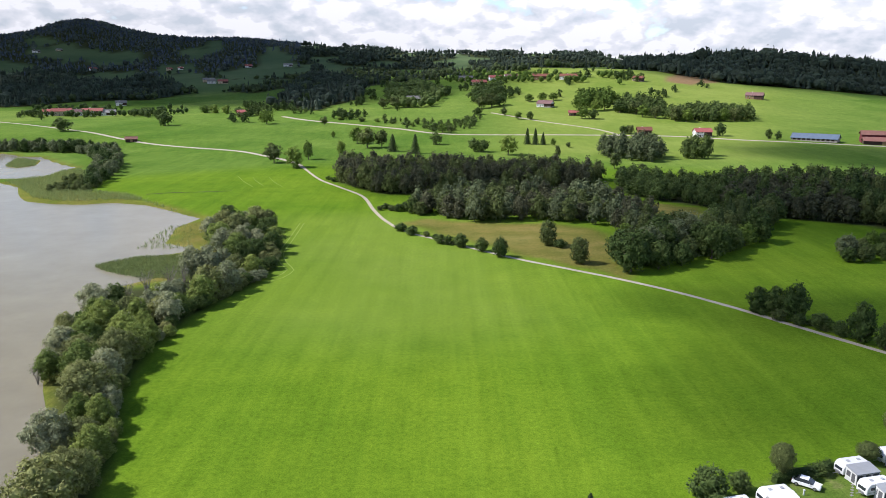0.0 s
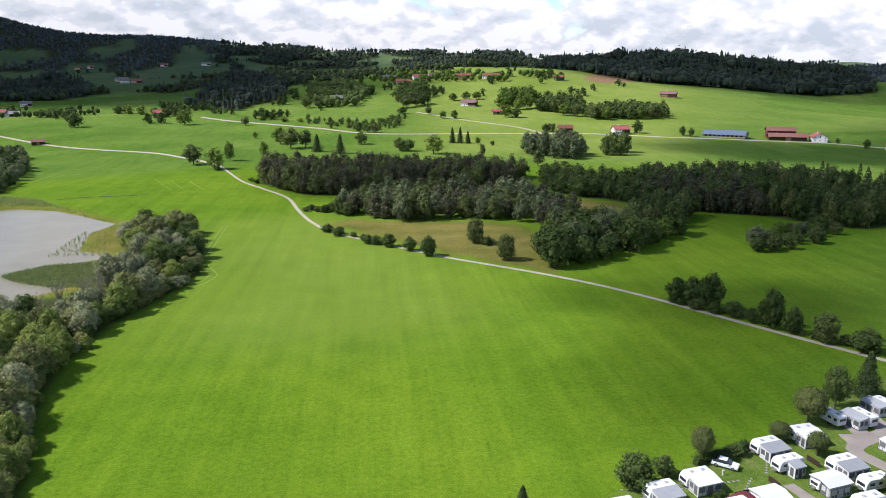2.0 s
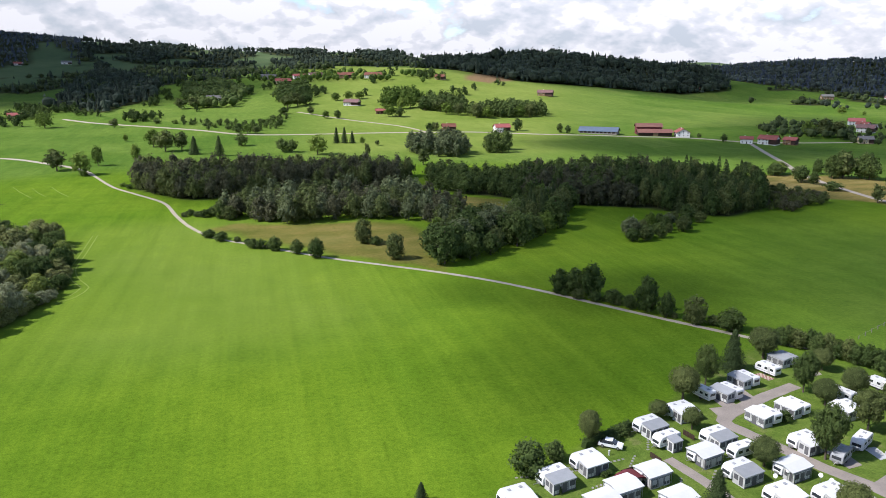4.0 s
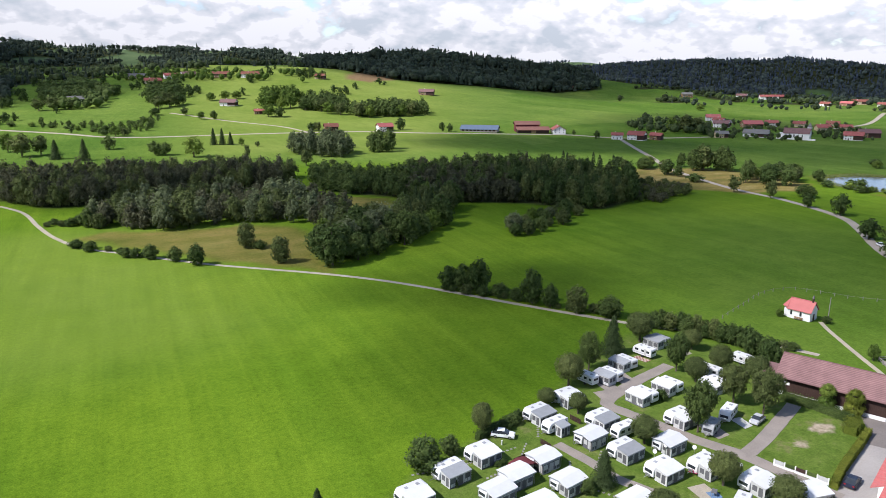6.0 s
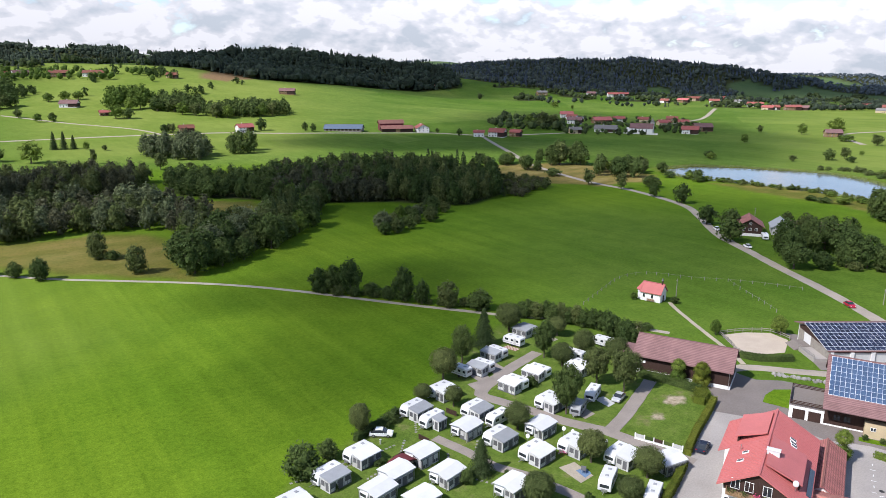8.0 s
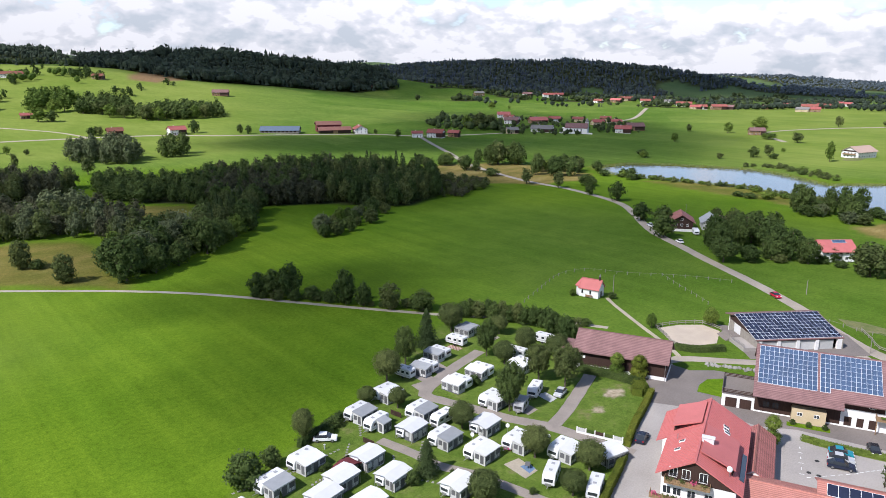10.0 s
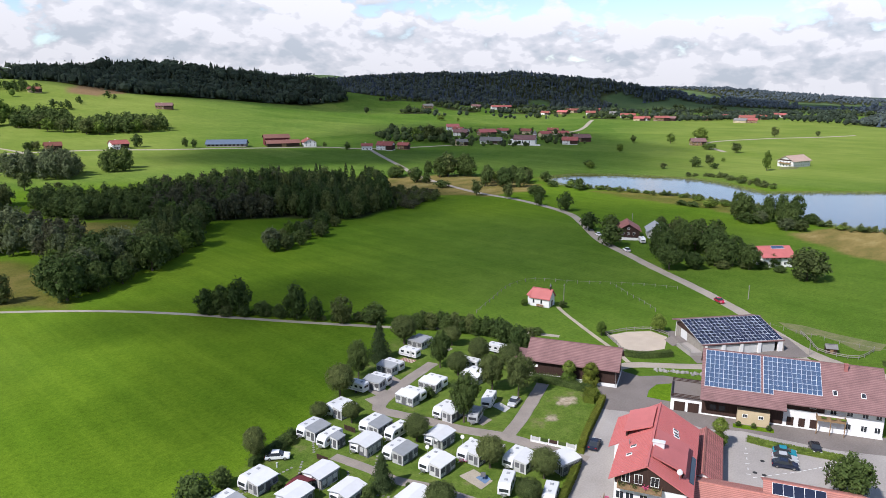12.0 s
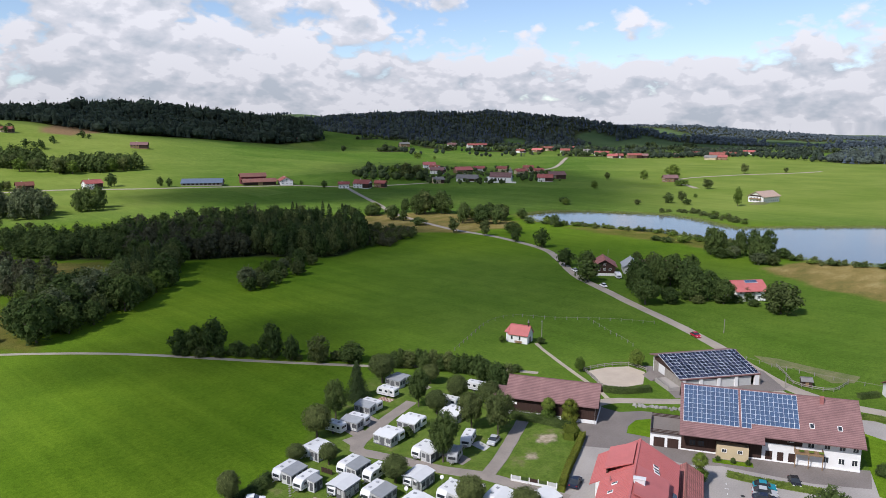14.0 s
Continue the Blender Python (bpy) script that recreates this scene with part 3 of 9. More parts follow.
# one sheet from under the camera to the horizon, finer where it is seen
az = np.radians(np.concatenate([np.arange(-44, 88, 0.52), np.arange(88, 316, 6.0)]))
rad = np.concatenate([[6, 20, 40], 62 * 1.0128 ** np.arange(0, 345)])
gx, gy = rad[:, None] * np.sin(az), rad[:, None] * np.cos(az)
gz = height(gx, gy)
wet = np.maximum(np.maximum(inside(gx, gy, LAKE_LEFT), inside(gx, gy, POOL_LEFT)), inside(gx, gy, LAKE_RIGHT))
gz = gz - 2.2 * smooth01((wet + 4) / 12) * (1 - smooth01((inside(gx, gy, REED_C) + 5) / 5))
nr, na = gx.shape
idx = np.arange(nr * na).reshape(nr, na)
quads = np.stack([idx[:-1], np.roll(idx, -1, 1)[:-1], np.roll(idx, -1, 1)[1:], idx[1:]], -1).reshape(-1, 4)
verts = np.concatenate([np.stack([gx, gy, gz], -1).reshape(-1, 3), [[0, 0, 0]]])
faces = quads.tolist() + [[nr * na, int(idx[0, (j + 1) % na]), int(idx[0, j])] for j in range(na)]
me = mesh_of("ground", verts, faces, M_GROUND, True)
wild = np.maximum.reduce([inside(gx, gy, q) for q in (MARSH, GLADE, DRY_SHORE, DRY_MEADOW, REED_STRIP, REED_A, REED_B, REED_C, SHORE_MARSH)])
ragged = 2.5 * np.sin(gx / 5.1) * np.sin(gy / 6.3)
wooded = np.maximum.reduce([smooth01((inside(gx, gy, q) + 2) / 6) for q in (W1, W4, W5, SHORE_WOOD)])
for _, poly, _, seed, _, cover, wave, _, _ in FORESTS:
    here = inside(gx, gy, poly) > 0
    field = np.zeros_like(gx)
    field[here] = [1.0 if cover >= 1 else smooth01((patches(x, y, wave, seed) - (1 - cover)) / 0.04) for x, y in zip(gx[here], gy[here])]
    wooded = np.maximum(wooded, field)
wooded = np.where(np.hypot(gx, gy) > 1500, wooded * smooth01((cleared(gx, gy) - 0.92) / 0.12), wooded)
# some of these masks put sunlight and distance haze into the grass colour
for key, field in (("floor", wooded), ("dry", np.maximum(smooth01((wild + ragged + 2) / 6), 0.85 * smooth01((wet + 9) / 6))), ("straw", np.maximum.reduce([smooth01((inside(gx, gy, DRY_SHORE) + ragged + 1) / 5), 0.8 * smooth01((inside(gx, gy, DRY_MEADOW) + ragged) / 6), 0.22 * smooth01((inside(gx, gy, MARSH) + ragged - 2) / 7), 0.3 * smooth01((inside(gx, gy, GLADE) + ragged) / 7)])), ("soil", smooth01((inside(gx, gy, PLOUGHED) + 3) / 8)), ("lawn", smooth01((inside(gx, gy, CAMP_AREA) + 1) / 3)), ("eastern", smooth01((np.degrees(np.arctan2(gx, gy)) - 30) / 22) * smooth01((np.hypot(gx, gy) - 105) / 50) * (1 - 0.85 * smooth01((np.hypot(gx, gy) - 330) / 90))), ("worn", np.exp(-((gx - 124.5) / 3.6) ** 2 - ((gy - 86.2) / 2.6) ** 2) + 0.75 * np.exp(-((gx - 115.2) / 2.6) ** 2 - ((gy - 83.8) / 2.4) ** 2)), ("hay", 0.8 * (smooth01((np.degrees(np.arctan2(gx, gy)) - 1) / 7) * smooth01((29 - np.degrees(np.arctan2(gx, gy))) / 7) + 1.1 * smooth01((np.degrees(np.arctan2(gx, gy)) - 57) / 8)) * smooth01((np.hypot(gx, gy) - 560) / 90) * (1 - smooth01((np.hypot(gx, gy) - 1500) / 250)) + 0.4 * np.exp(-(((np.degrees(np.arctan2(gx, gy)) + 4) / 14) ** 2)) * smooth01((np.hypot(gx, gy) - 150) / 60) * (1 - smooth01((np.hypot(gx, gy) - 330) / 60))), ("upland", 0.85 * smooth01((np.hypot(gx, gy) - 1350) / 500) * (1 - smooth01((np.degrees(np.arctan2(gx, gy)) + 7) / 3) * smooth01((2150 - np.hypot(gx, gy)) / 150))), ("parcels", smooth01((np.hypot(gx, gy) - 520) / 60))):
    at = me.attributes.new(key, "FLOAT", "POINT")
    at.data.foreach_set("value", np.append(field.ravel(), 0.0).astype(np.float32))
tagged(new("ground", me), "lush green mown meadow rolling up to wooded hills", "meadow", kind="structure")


def flat_sheet(name, poly, z, material, label, category):
    bm = bmesh.new()
    bm.faces.new([bm.verts.new((x, y, z)) for x, y in poly])
    bmesh.ops.triangulate(bm, faces=bm.faces[:])
    bmesh.ops.recalc_face_normals(bm, faces=bm.faces[:])
    if sum(f.normal.z for f in bm.faces) < 0:
        bmesh.ops.reverse_faces(bm, faces=bm.faces[:])
    me = bpy.data.meshes.new(name)
    bm.to_mesh(me)
    bm.free()
    me.materials.append(material)
    return tagged(new(name, me), label, category, kind="structure")


def grown(poly, by):
    """The polygon pushed outward from its middle."""
    c = np.mean(poly, 0)
    return [tuple(np.array(p) + (np.array(p) - c) / np.linalg.norm(np.array(p) - c) * by) for p in poly]


flat_sheet("water_west", [(-58, 60), (-58, 110), (-66, 135), (-80, 165), (-90, 200), (-80, 250), (-85, 300), (-105, 365), (-150, 402), (-225, 425), (-300, 482), (-720, 450), (-720, 20), (-100, 20)], WATER_Z, M_WATER, "still murky grey-brown lake beside the meadow", "lake")
flat_sheet("water_pool", grown(POOL_LEFT, 14), WATER_Z, M_WATER, "small grey lake bay behind the reed spit", "lake")
flat_sheet("water_east", grown(LAKE_RIGHT, 14), WATER_Z, M_WATER_BLUE, "calm blue lake between meadows", "lake")


def spline(points, step):
    """A smooth line through the points."""
    p = np.array(points, float)
    p = np.vstack([2 * p[0] - p[1], p, 2 * p[-1] - p[-2]])
    out = []
    for a, b, c, d in zip(p, p[1:], p[2:], p[3:]):
        n = max(2, int(np.linalg.norm(c - b) / step))
        for t in np.arange(n) / n:
            out.append(0.5 * (2 * b + (c - a) * t + (2 * a - 5 * b + 4 * c - d) * t * t + (3 * b - a - 3 * c + d) * t**3))
    return np.array(out + [p[-2]])


def ribbon(name, points, width, material, label, category, lift=0.04, step=4.0, ragged=0.12):
    """A road: a slab that follows the land, with a small edge down to the grass."""
    line = spline(points, step)
    way = np.gradient(line, axis=0)
    way /= np.linalg.norm(way, axis=1)[:, None]
    side = np.stack([-way[:, 1], way[:, 0]], -1)
    rng = np.random.default_rng(len(points))
    half = width / 2 * (1 + ragged * (rng.random((len(line), 2)) - 0.5))
    rows = []
    dist = np.hypot(*line.T)
    up = lift + 0.0004 * np.maximum(dist - 300, 0)
    for k, off in ((0, -1), (0, -0.98), (1, 0.98), (1, 1)):
        p = line + side * (half[:, k] * off)[:, None]
        rows.append(np.column_stack([p, height(*p.T) + (up if abs(off) < 1 else -0.05)]))
    n = len(line)
    v = np.concatenate(rows)
    f = [[k * n + i, (k + 1) * n + i, (k + 1) * n + i + 1, k * n + i + 1] for k in range(3) for i in range(n - 1)]
    f = [q[::-1] for q in f]
    return tagged(new(name, mesh_of(name, v, f, material)), label, category, kind="structure")


TRACK = [(-104, 527), (-84, 478), (-66, 448), (-48, 416), (-38, 376), (-29, 345), (-17, 319), (1.5, 298.4), (26.1, 271.8), (45.7, 254.8), (63.2, 239.7), (78.2, 224.3), (90.6, 208.4), (100.8, 193.1), (109.7, 179.7), (116.5, 170), (124.8, 158.5), (131, 150), (137, 143.5), (145, 134.5), (152, 125), (158, 113)]
ribbon("track", TRACK, 2.0, M_GRAVEL, "pale gravel farm track along the meadow", "track")
ribbon("lane_west", [(-616, 924), (-550, 888), (-444, 821), (-316, 727), (-200, 655), (-151, 602), (-118, 557), (-104, 527)], 3.6, M_GRAVEL, "narrow pale lane through the fields", "lane")
ribbon("road_country", [(-217, 970), (-159, 899), (-53, 802), (9, 744), (125, 728), (181, 721), (235, 712), (289, 688), (336, 673), (387, 655), (440, 636), (474, 600), (527, 584), (586, 578)], 5.5, M_GRAVEL, "pale country road below the hill", "road")
VILLAGE_ROAD = [(478, 600), (436, 523), (402, 458), (373, 405), (348, 327), (342, 278), (327, 233), (307, 208), (286, 186.9), (273.7, 172.6), (261.8, 153.8), (248.1, 133), (233.9, 109.8), (218.2, 87.1), (203.4, 69.4), (195, 57.4), (191.4, 44.9), (192.9, 30)]
ribbon("road_village", VILLAGE_ROAD, 4.3, M_ROAD, "pale grey asphalt village road bending past the farm", "road")
ribbon("lane_farm", [(145.8, 89.6), (153.2, 87.7), (158.2, 82.6), (165.9, 73.4), (176.9, 66), (190.2, 56)], 3.4, M_ROAD, "grey lane behind the farmhouse", "lane", lift=0.055)
ribbon("path_chapel", [(180.5, 130), (177, 125.3), (167.3, 109.2), (159, 94.6), (154.9, 88.7)], 1.3, M_GRAVEL, "narrow trodden footpath to the chapel", "footpath")
ribbon("lane_hill", [(181, 721), (163, 774), (116, 838), (82, 892), (62, 922)], 3.2, M_GRAVEL, "pale lane climbing the hill", "lane")
ribbon("lane_far", [(1200, 799), (1030, 702), (929, 648), (836, 622)], 7, M_GRAVEL, "pale lane out of the village", "lane")
ribbon("lane_east", [(1135, 313), (1031, 363), (960, 387), (883, 404), (820, 385), (750, 330)], 6, M_GRAVEL, "pale lane across the far meadow", "lane")
ribbon("camp_road", [(118.6, 124), (106.7, 120.6), (97, 116.9), (91.5, 113.5), (92.4, 109.2), (94.7, 102.8), (97.9, 93.1), (101.7, 85.1), (103.4, 77.4), (105.8, 68)], 3.2, M_CAMP_ROAD, "worn asphalt road through the campsite", "road", step=2.0)
ribbon("camp_drive", [(101.7, 85.1), (108.9, 87.5), (118.9, 91.8), (128.3, 96)], 3.0, M_CAMP_ROAD, "worn asphalt campsite driveway", "road", lift=0.05, step=2.0)
ribbon("camp_lane", [(72, 103.5), (74.1, 94.6), (74.8, 88.9), (77.6, 83.1), (80.1, 74), (83, 60)], 2.4, M_CAMP_ROAD, "narrow asphalt lane between the pitches", "road", step=2.0)
for k, line in enumerate(([(-68, 338), (-66, 302), (-64.8, 278.2), (-60, 262.2), (-55.4, 252.4), (-57.3, 241.9), (-61.9, 236.2)], [(-70, 338), (-68, 302), (-66.6, 276.4), (-61.9, 260.5), (-57.9, 252.4), (-59.6, 243.3)])):
    ribbon("wheel_rut_%s" % "ab"[k], line, 0.45, M_RUT, "pale wheel rut pressed into the meadow", "wheel rut", lift=0.02)
ribbon("ditch", [(-178.7, 419.5), (-163.4, 426.0), (-147.1, 428.7), (-131.1, 433.3)], 1.0, M_DITCH, "dark overgrown drainage ditch across the meadow", "ditch", lift=0.03, ragged=1.2)
for k, (p, q) in enumerate((((-143.5, 491.3), (-121.9, 447.9)), ((-120.4, 485.7), (-102.9, 448.6)), ((-131.2, 485.1), (-116.1, 452.4)))):
    ribbon("wheel_rut_%s" % "cde"[k], [p, ((p[0] + q[0]) / 2 - 1, (p[1] + q[1]) / 2), q], 0.35, M_RUT, "pale wheel rut pressed into the meadow", "wheel rut", lift=0.02)
W2 = [(-16, 364), (-2, 360), (11, 340), (23, 343), (44, 341), (51, 343), (68, 339), (81, 325), (88.4, 294.6), (106, 352), (89, 378), (68, 394), (40, 403), (12, 395), (-7, 385)]
W8 = [(129, 596), (146, 570), (169, 554), (183, 575), (177, 612), (145, 624)]
W9 = [(195, 570), (214, 570), (223, 595), (205, 594)]
YARD = [(83, 59.2), (91.4, 62.7), (97, 65.0), (103, 67.6), (107.5, 70.0), (114, 73.3), (122.4, 76.7), (131, 80.4), (136, 86), (141, 89.8), (146.9, 90), (149.2, 87.5), (148.2, 85), (145, 82.4), (141.5, 79.8), (139, 76.6), (138, 73), (138.5, 69.8), (140.5, 67.6), (144, 66.2), (151, 64), (160, 62), (150, 40), (158, 28), (186, 38), (184, 22), (150, 5), (60, 10)]
flat_sheet("yard", YARD, 0.03, M_PAVE, "pale grey paved farmyard and car park", "yard")
flat_sheet("yard_drive", [(126.5, 78.6), (131, 80.4), (136, 86), (141, 89.8), (146.9, 90), (148.6, 86.7), (148.9, 81.9), (153.3, 78.1), (157.1, 70.1), (158, 60), (151, 42), (157, 29), (149, 27), (143.5, 36), (141, 44), (138.5, 52), (134, 58), (133, 68)], 0.04, M_ASPHALT, "worn dark grey asphalt drive round the farmhouse", "drive")
flat_sheet("lawn_wedge", [(139.3, 74.5), (143, 76.1), (147.3, 76.5), (150.8, 74), (152.2, 71.2), (151, 66), (144, 66.2), (141.2, 68.5)], 0.06, M_GROUND, "small wedge of lawn by the garage", "lawn")
flat_sheet("lawn_east", [(176.4, 35.6), (175.2, 30.0), (168, 22), (146.3, 18), (146.8, 25.3), (155.6, 28.6), (165, 32.4)], 0.055, M_GROUND, "lawn beside the farmhouse drive", "lawn")
flat_sheet("verge_worn", [(215.7, 73.9), (217.5, 67.4), (216.5, 57.3), (217.0, 45.0), (210.3, 45.0), (206.1, 49.4), (209.5, 54.5), (212.0, 61.0), (208.3, 64.2), (210.6, 68.5)], 0.03, M_VERGE, "worn brownish verge grazed along the fence", "grass verge")
flat_sheet("sand_paddock", [(168.3, 103.8), (175.4, 101.2), (180.7, 96.8), (179.5, 91), (170.3, 86.8), (164.5, 89.5), (161.9, 95)], 0.04, M_SAND, "pale sand riding paddock", "paddock")
flat_sheet("yard_shed", [(184.2, 94.2), (180.3, 90.7), (166.8, 75.7), (184.5, 63), (192.3, 56.7), (203, 66.5), (205, 72.6), (189.3, 84.5)], 0.045, M_ASPHALT, "worn grey yard round the machine shed", "yard")

# ---- trees ----
def ball_arrays(level):
    bm = bmesh.new()
    bmesh.ops.create_icosphere(bm, subdivisions=level, radius=1)
    v = np.array([p.co for p in bm.verts])
    f = np.array([[p.index for p in q.verts] for q in bm.faces])
    bm.free()
    return v, f


ICO, ICO_FINE = ball_arrays(1), ball_arrays(2)  # 20 and 80 faces


def unit(v):
    return v / (np.linalg.norm(v, axis=-1, keepdims=True) + 1e-9)


def leaf_cards(rng, centre, normal, size):
    """One small three-cornered leaf spray at each centre, facing roughly along its normal."""
    n = len(centre)
    a = unit(np.cross(normal, rng.normal(size=(n, 3))))
    b = np.cross(normal, a)
    s = size * (0.6 + 0.8 * rng.random((n, 1)))
    a, b = a * s, b * s * 0.75
    v = np.stack([centre - a - 0.6 * b, centre + a - 0.5 * b, centre + (rng.random((n, 1)) - 0.5) * a + 1.1 * b], 1).reshape(-1, 3)
    return v, np.arange(3 * n).reshape(-1, 3)


def crown_arrays(rng, lobes, cards, size, core=0.78, ico=None, loose=0.6, tuft=4):
    """Tufts of leaf sprays spread over overlapping lobes (x, y, z, half-width, half-height) with inner hearts."""
    iv, itf = ico or ICO
    L = np.array([q if len(q) == 5 else (*q, q[3]) for q in lobes], float)
    vs, fs, base = [], [], 0
    for x, y, z, r, rz in L[:1].tolist() + L[1::2].tolist():
        v = iv * (r, r, rz) * core * (0.86 + 0.2 * rng.random((len(iv), 1))) + (x, y, z)
        vs.append(v)
        fs += (itf + base).tolist()
        base += len(v)
    area = L[:, 3] * (L[:, 3] + L[:, 4])
    n = max(1, cards // tuft)
    k = rng.choice(len(L), n * 3, p=area / area.sum())
    d = unit(rng.normal(size=(len(k), 3)) + (0, 0, 0.25))
    half = np.stack([L[:, 3], L[:, 3], L[:, 4]], -1)
    p = L[k, :3] + d * half[k] * (0.82 + 0.26 * rng.random((len(k), 1)) + 0.10 * rng.random((len(k), 1)) ** 6)
    # keep the tufts that lie on the outside of the whole crown
    q = (p[:, None, :] - L[None, :, :3]) / half[None]
    q = np.sqrt((q * q).sum(-1))
    q[np.arange(len(k)), k] = 9
    keep = np.flatnonzero(q.min(1) > 0.80)[:n]
    mid = np.average(L[:, :3], 0, L[:, 3] ** 3)
    out = 0.65 * d[keep] + 0.5 * unit(p[keep] - mid) + (0, 0, 0.22)
    at = np.repeat(p[keep], tuft, 0) + size * 0.85 * rng.normal(size=(len(keep) * tuft, 3))
    v, f = leaf_cards(rng, at, unit(np.repeat(out, tuft, 0) + loose * rng.normal(size=at.shape)), size)
    vs.append(v)
    fs += (f + base).tolist()
    return np.concatenate(vs), fs


def stem_arrays(rng, lines, sides=6):
    """Tapered limbs; lines: lists of (x, y, z, radius)."""
    vs, fs, base = [], [], 0
    ang = np.arange(sides) * 2 * np.pi / sides
    for line in lines:
        for x, y, z, r in line:
            vs.append(np.stack([x + r * np.cos(ang), y + r * np.sin(ang), np.full(sides, z)], -1))
        for k in range(len(line) - 1):
            for i in range(sides):
                j = (i + 1) % sides
                fs.append([base + k * sides + i, base + k * sides + j, base + (k + 1) * sides + j, base + (k + 1) * sides + i])
        base += sides * len(line)
    return np.concatenate(vs), fs


def broad_lobes(rng, n, low, wide, egg=0.5):
    """Lobes of a crown ten high: low is its underside, wide its half-width, egg puts the widest part lower."""
    out = [(0, 0, (low + 9) / 2, wide * 0.62, (9 - low) * 0.42)]
    turn, small = rng.random() * 6.28, min(1.0, (15 / n) ** 0.45)
    for k in range(n):
        u = (k + 0.5) / n
        z = low + (9.0 - low) * (0.10 + 0.86 * u)
        prof = math.sin(math.pi * (0.16 + 0.80 * u ** (0.75 + 0.5 * egg))) ** 0.6
        a = turn + 2.4 * k + rng.uniform(-0.4, 0.4)
        r = wide * rng.uniform(0.27, 0.47) * (0.7 + 0.3 * prof) * small
        far = max(0.0, wide * prof * rng.uniform(0.80, 1.12) - r)
        out.append((far * math.cos(a), far * math.sin(a), z, r, r * rng.uniform(0.8, 1.05)))
    return out


def limbs(rng, low, n, reach, r0=0.28):
    lines = [[(0, 0, -0.3, r0 * 1.5), (0, 0, 0.5, r0), (0.05, 0.05, low + 1, r0 * 0.8), (0.1, -0.1, 6.5, r0 * 0.35), (0, 0, 8.5, 0.05)]]
    for k in range(n):
        a, z = k * 2.4 + rng.random(), low * 0.8 + 3.5 * rng.random()
        lines.append([(0, 0, z, r0 * 0.45), (reach * 0.45 * math.cos(a), reach * 0.45 * math.sin(a), z + 1.3, r0 * 0.3), (reach * 0.85 * math.cos(a), reach * 0.85 * math.sin(a), z + 2.6, 0.05)])
    return lines


def tree_proto(name, label, category, seed, kind, leaf, clumps=16, per=2000, size=0.36, low=2.0, wide=4.2, egg=0.5):
    """A tree ten metres high, of a trunk with limbs and a crown of leaf clumps."""
    rng = np.random.default_rng(seed)
    root = tagged(new(name), label, category)
    if kind == "spruce":
        v, f = stem_arrays(rng, [[(0, 0, -0.3, 0.3), (0, 0, 1, 0.22), (0, 0, 9.8, 0.03)]])
        part("trunk", mesh_of("trunk", v, f, M_BARK), None, root)
        v, f = spruce_arrays(rng, wide)
    elif kind == "ball":
        v, f = stem_arrays(rng, [[(0, 0, -0.3, 0.42), (0, 0, 3.0, 0.32), (0, 0, 6, 0.2)]])
        part("trunk", mesh_of("trunk", v, f, M_BARK), None, root)
        pts = [(0, 0, 6.1, wide * 0.93, 3.6)]
        for _ in range(clumps):
            d = unit(rng.normal(size=3))
            pts.append((d[0] * wide * 0.66, d[1] * wide * 0.66, 6.1 + d[2] * 2.5, wide * 0.36, 1.35))
        v, f = crown_arrays(rng, pts, per, size, 0.88, ICO_FINE, 0.45, tuft=2)
    else:
        v, f = stem_arrays(rng, limbs(rng, low, 5, wide))
        part("trunk", mesh_of("trunk", v, f, M_BARK), None, root)
        v, f = crown_arrays(rng, broad_lobes(rng, clumps, low, wide, egg), per, size)
    part("crown", mesh_of("crown", v, f, leaf), None, root)
    return root


def spruce_arrays(rng, wide, tiers=15, arms=11, cards=2400, spray=0.19):
    vs, fs, base = [], [], 0
    for k in range(tiers):
        z = 0.9 + 8.6 * k / (tiers - 1) + rng.uniform(-0.15, 0.15)
        r = wide * (1 - (z - 0.6) / 9.6) ** 0.85
        for i in range(arms):
            a = (i + rng.random() * 0.7) * 2 * math.pi / arms + k
            L = r * (0.45 + 0.5 * rng.random()) + 0.10
            c, s = math.cos(a), math.sin(a)
            w = 0.28 * L + 0.12
            drop = 0.28 * L
            p = np.array([[0, 0, z + 0.35], [c * L * 0.6 - s * w, s * L * 0.6 + c * w, z - drop * 0.5], [c * L, s * L, z - drop], [c * L * 0.6 + s * w, s * L * 0.6 - c * w, z - drop * 0.5], [c * L * 0.5, s * L * 0.5, z + 0.22]])
            vs.append(p)
            fs += [[base, base + 1, base + 4], [base + 1, base + 2, base + 4], [base + 2, base + 3, base + 4], [base + 3, base, base + 4]]
            base += 5
    v = np.concatenate(vs)
    n = cards
    z = 0.8 + 8.8 * rng.random(n) ** 1.3
    r = wide * (1 - (z - 0.6) / 9.6) ** 0.85 * (0.62 + 0.5 * rng.random(n))
    a = rng.random(n) * 6.28
    c = np.stack([r * np.cos(a), r * np.sin(a), z - 0.2 * r], -1)
    lv, lf = leaf_cards(rng, c, unit(np.stack([np.cos(a), np.sin(a), np.full(n, 0.8)], -1) + 0.6 * rng.normal(size=(n, 3))), spray)
    return np.concatenate([v, lv]), fs + (lf + base).tolist()




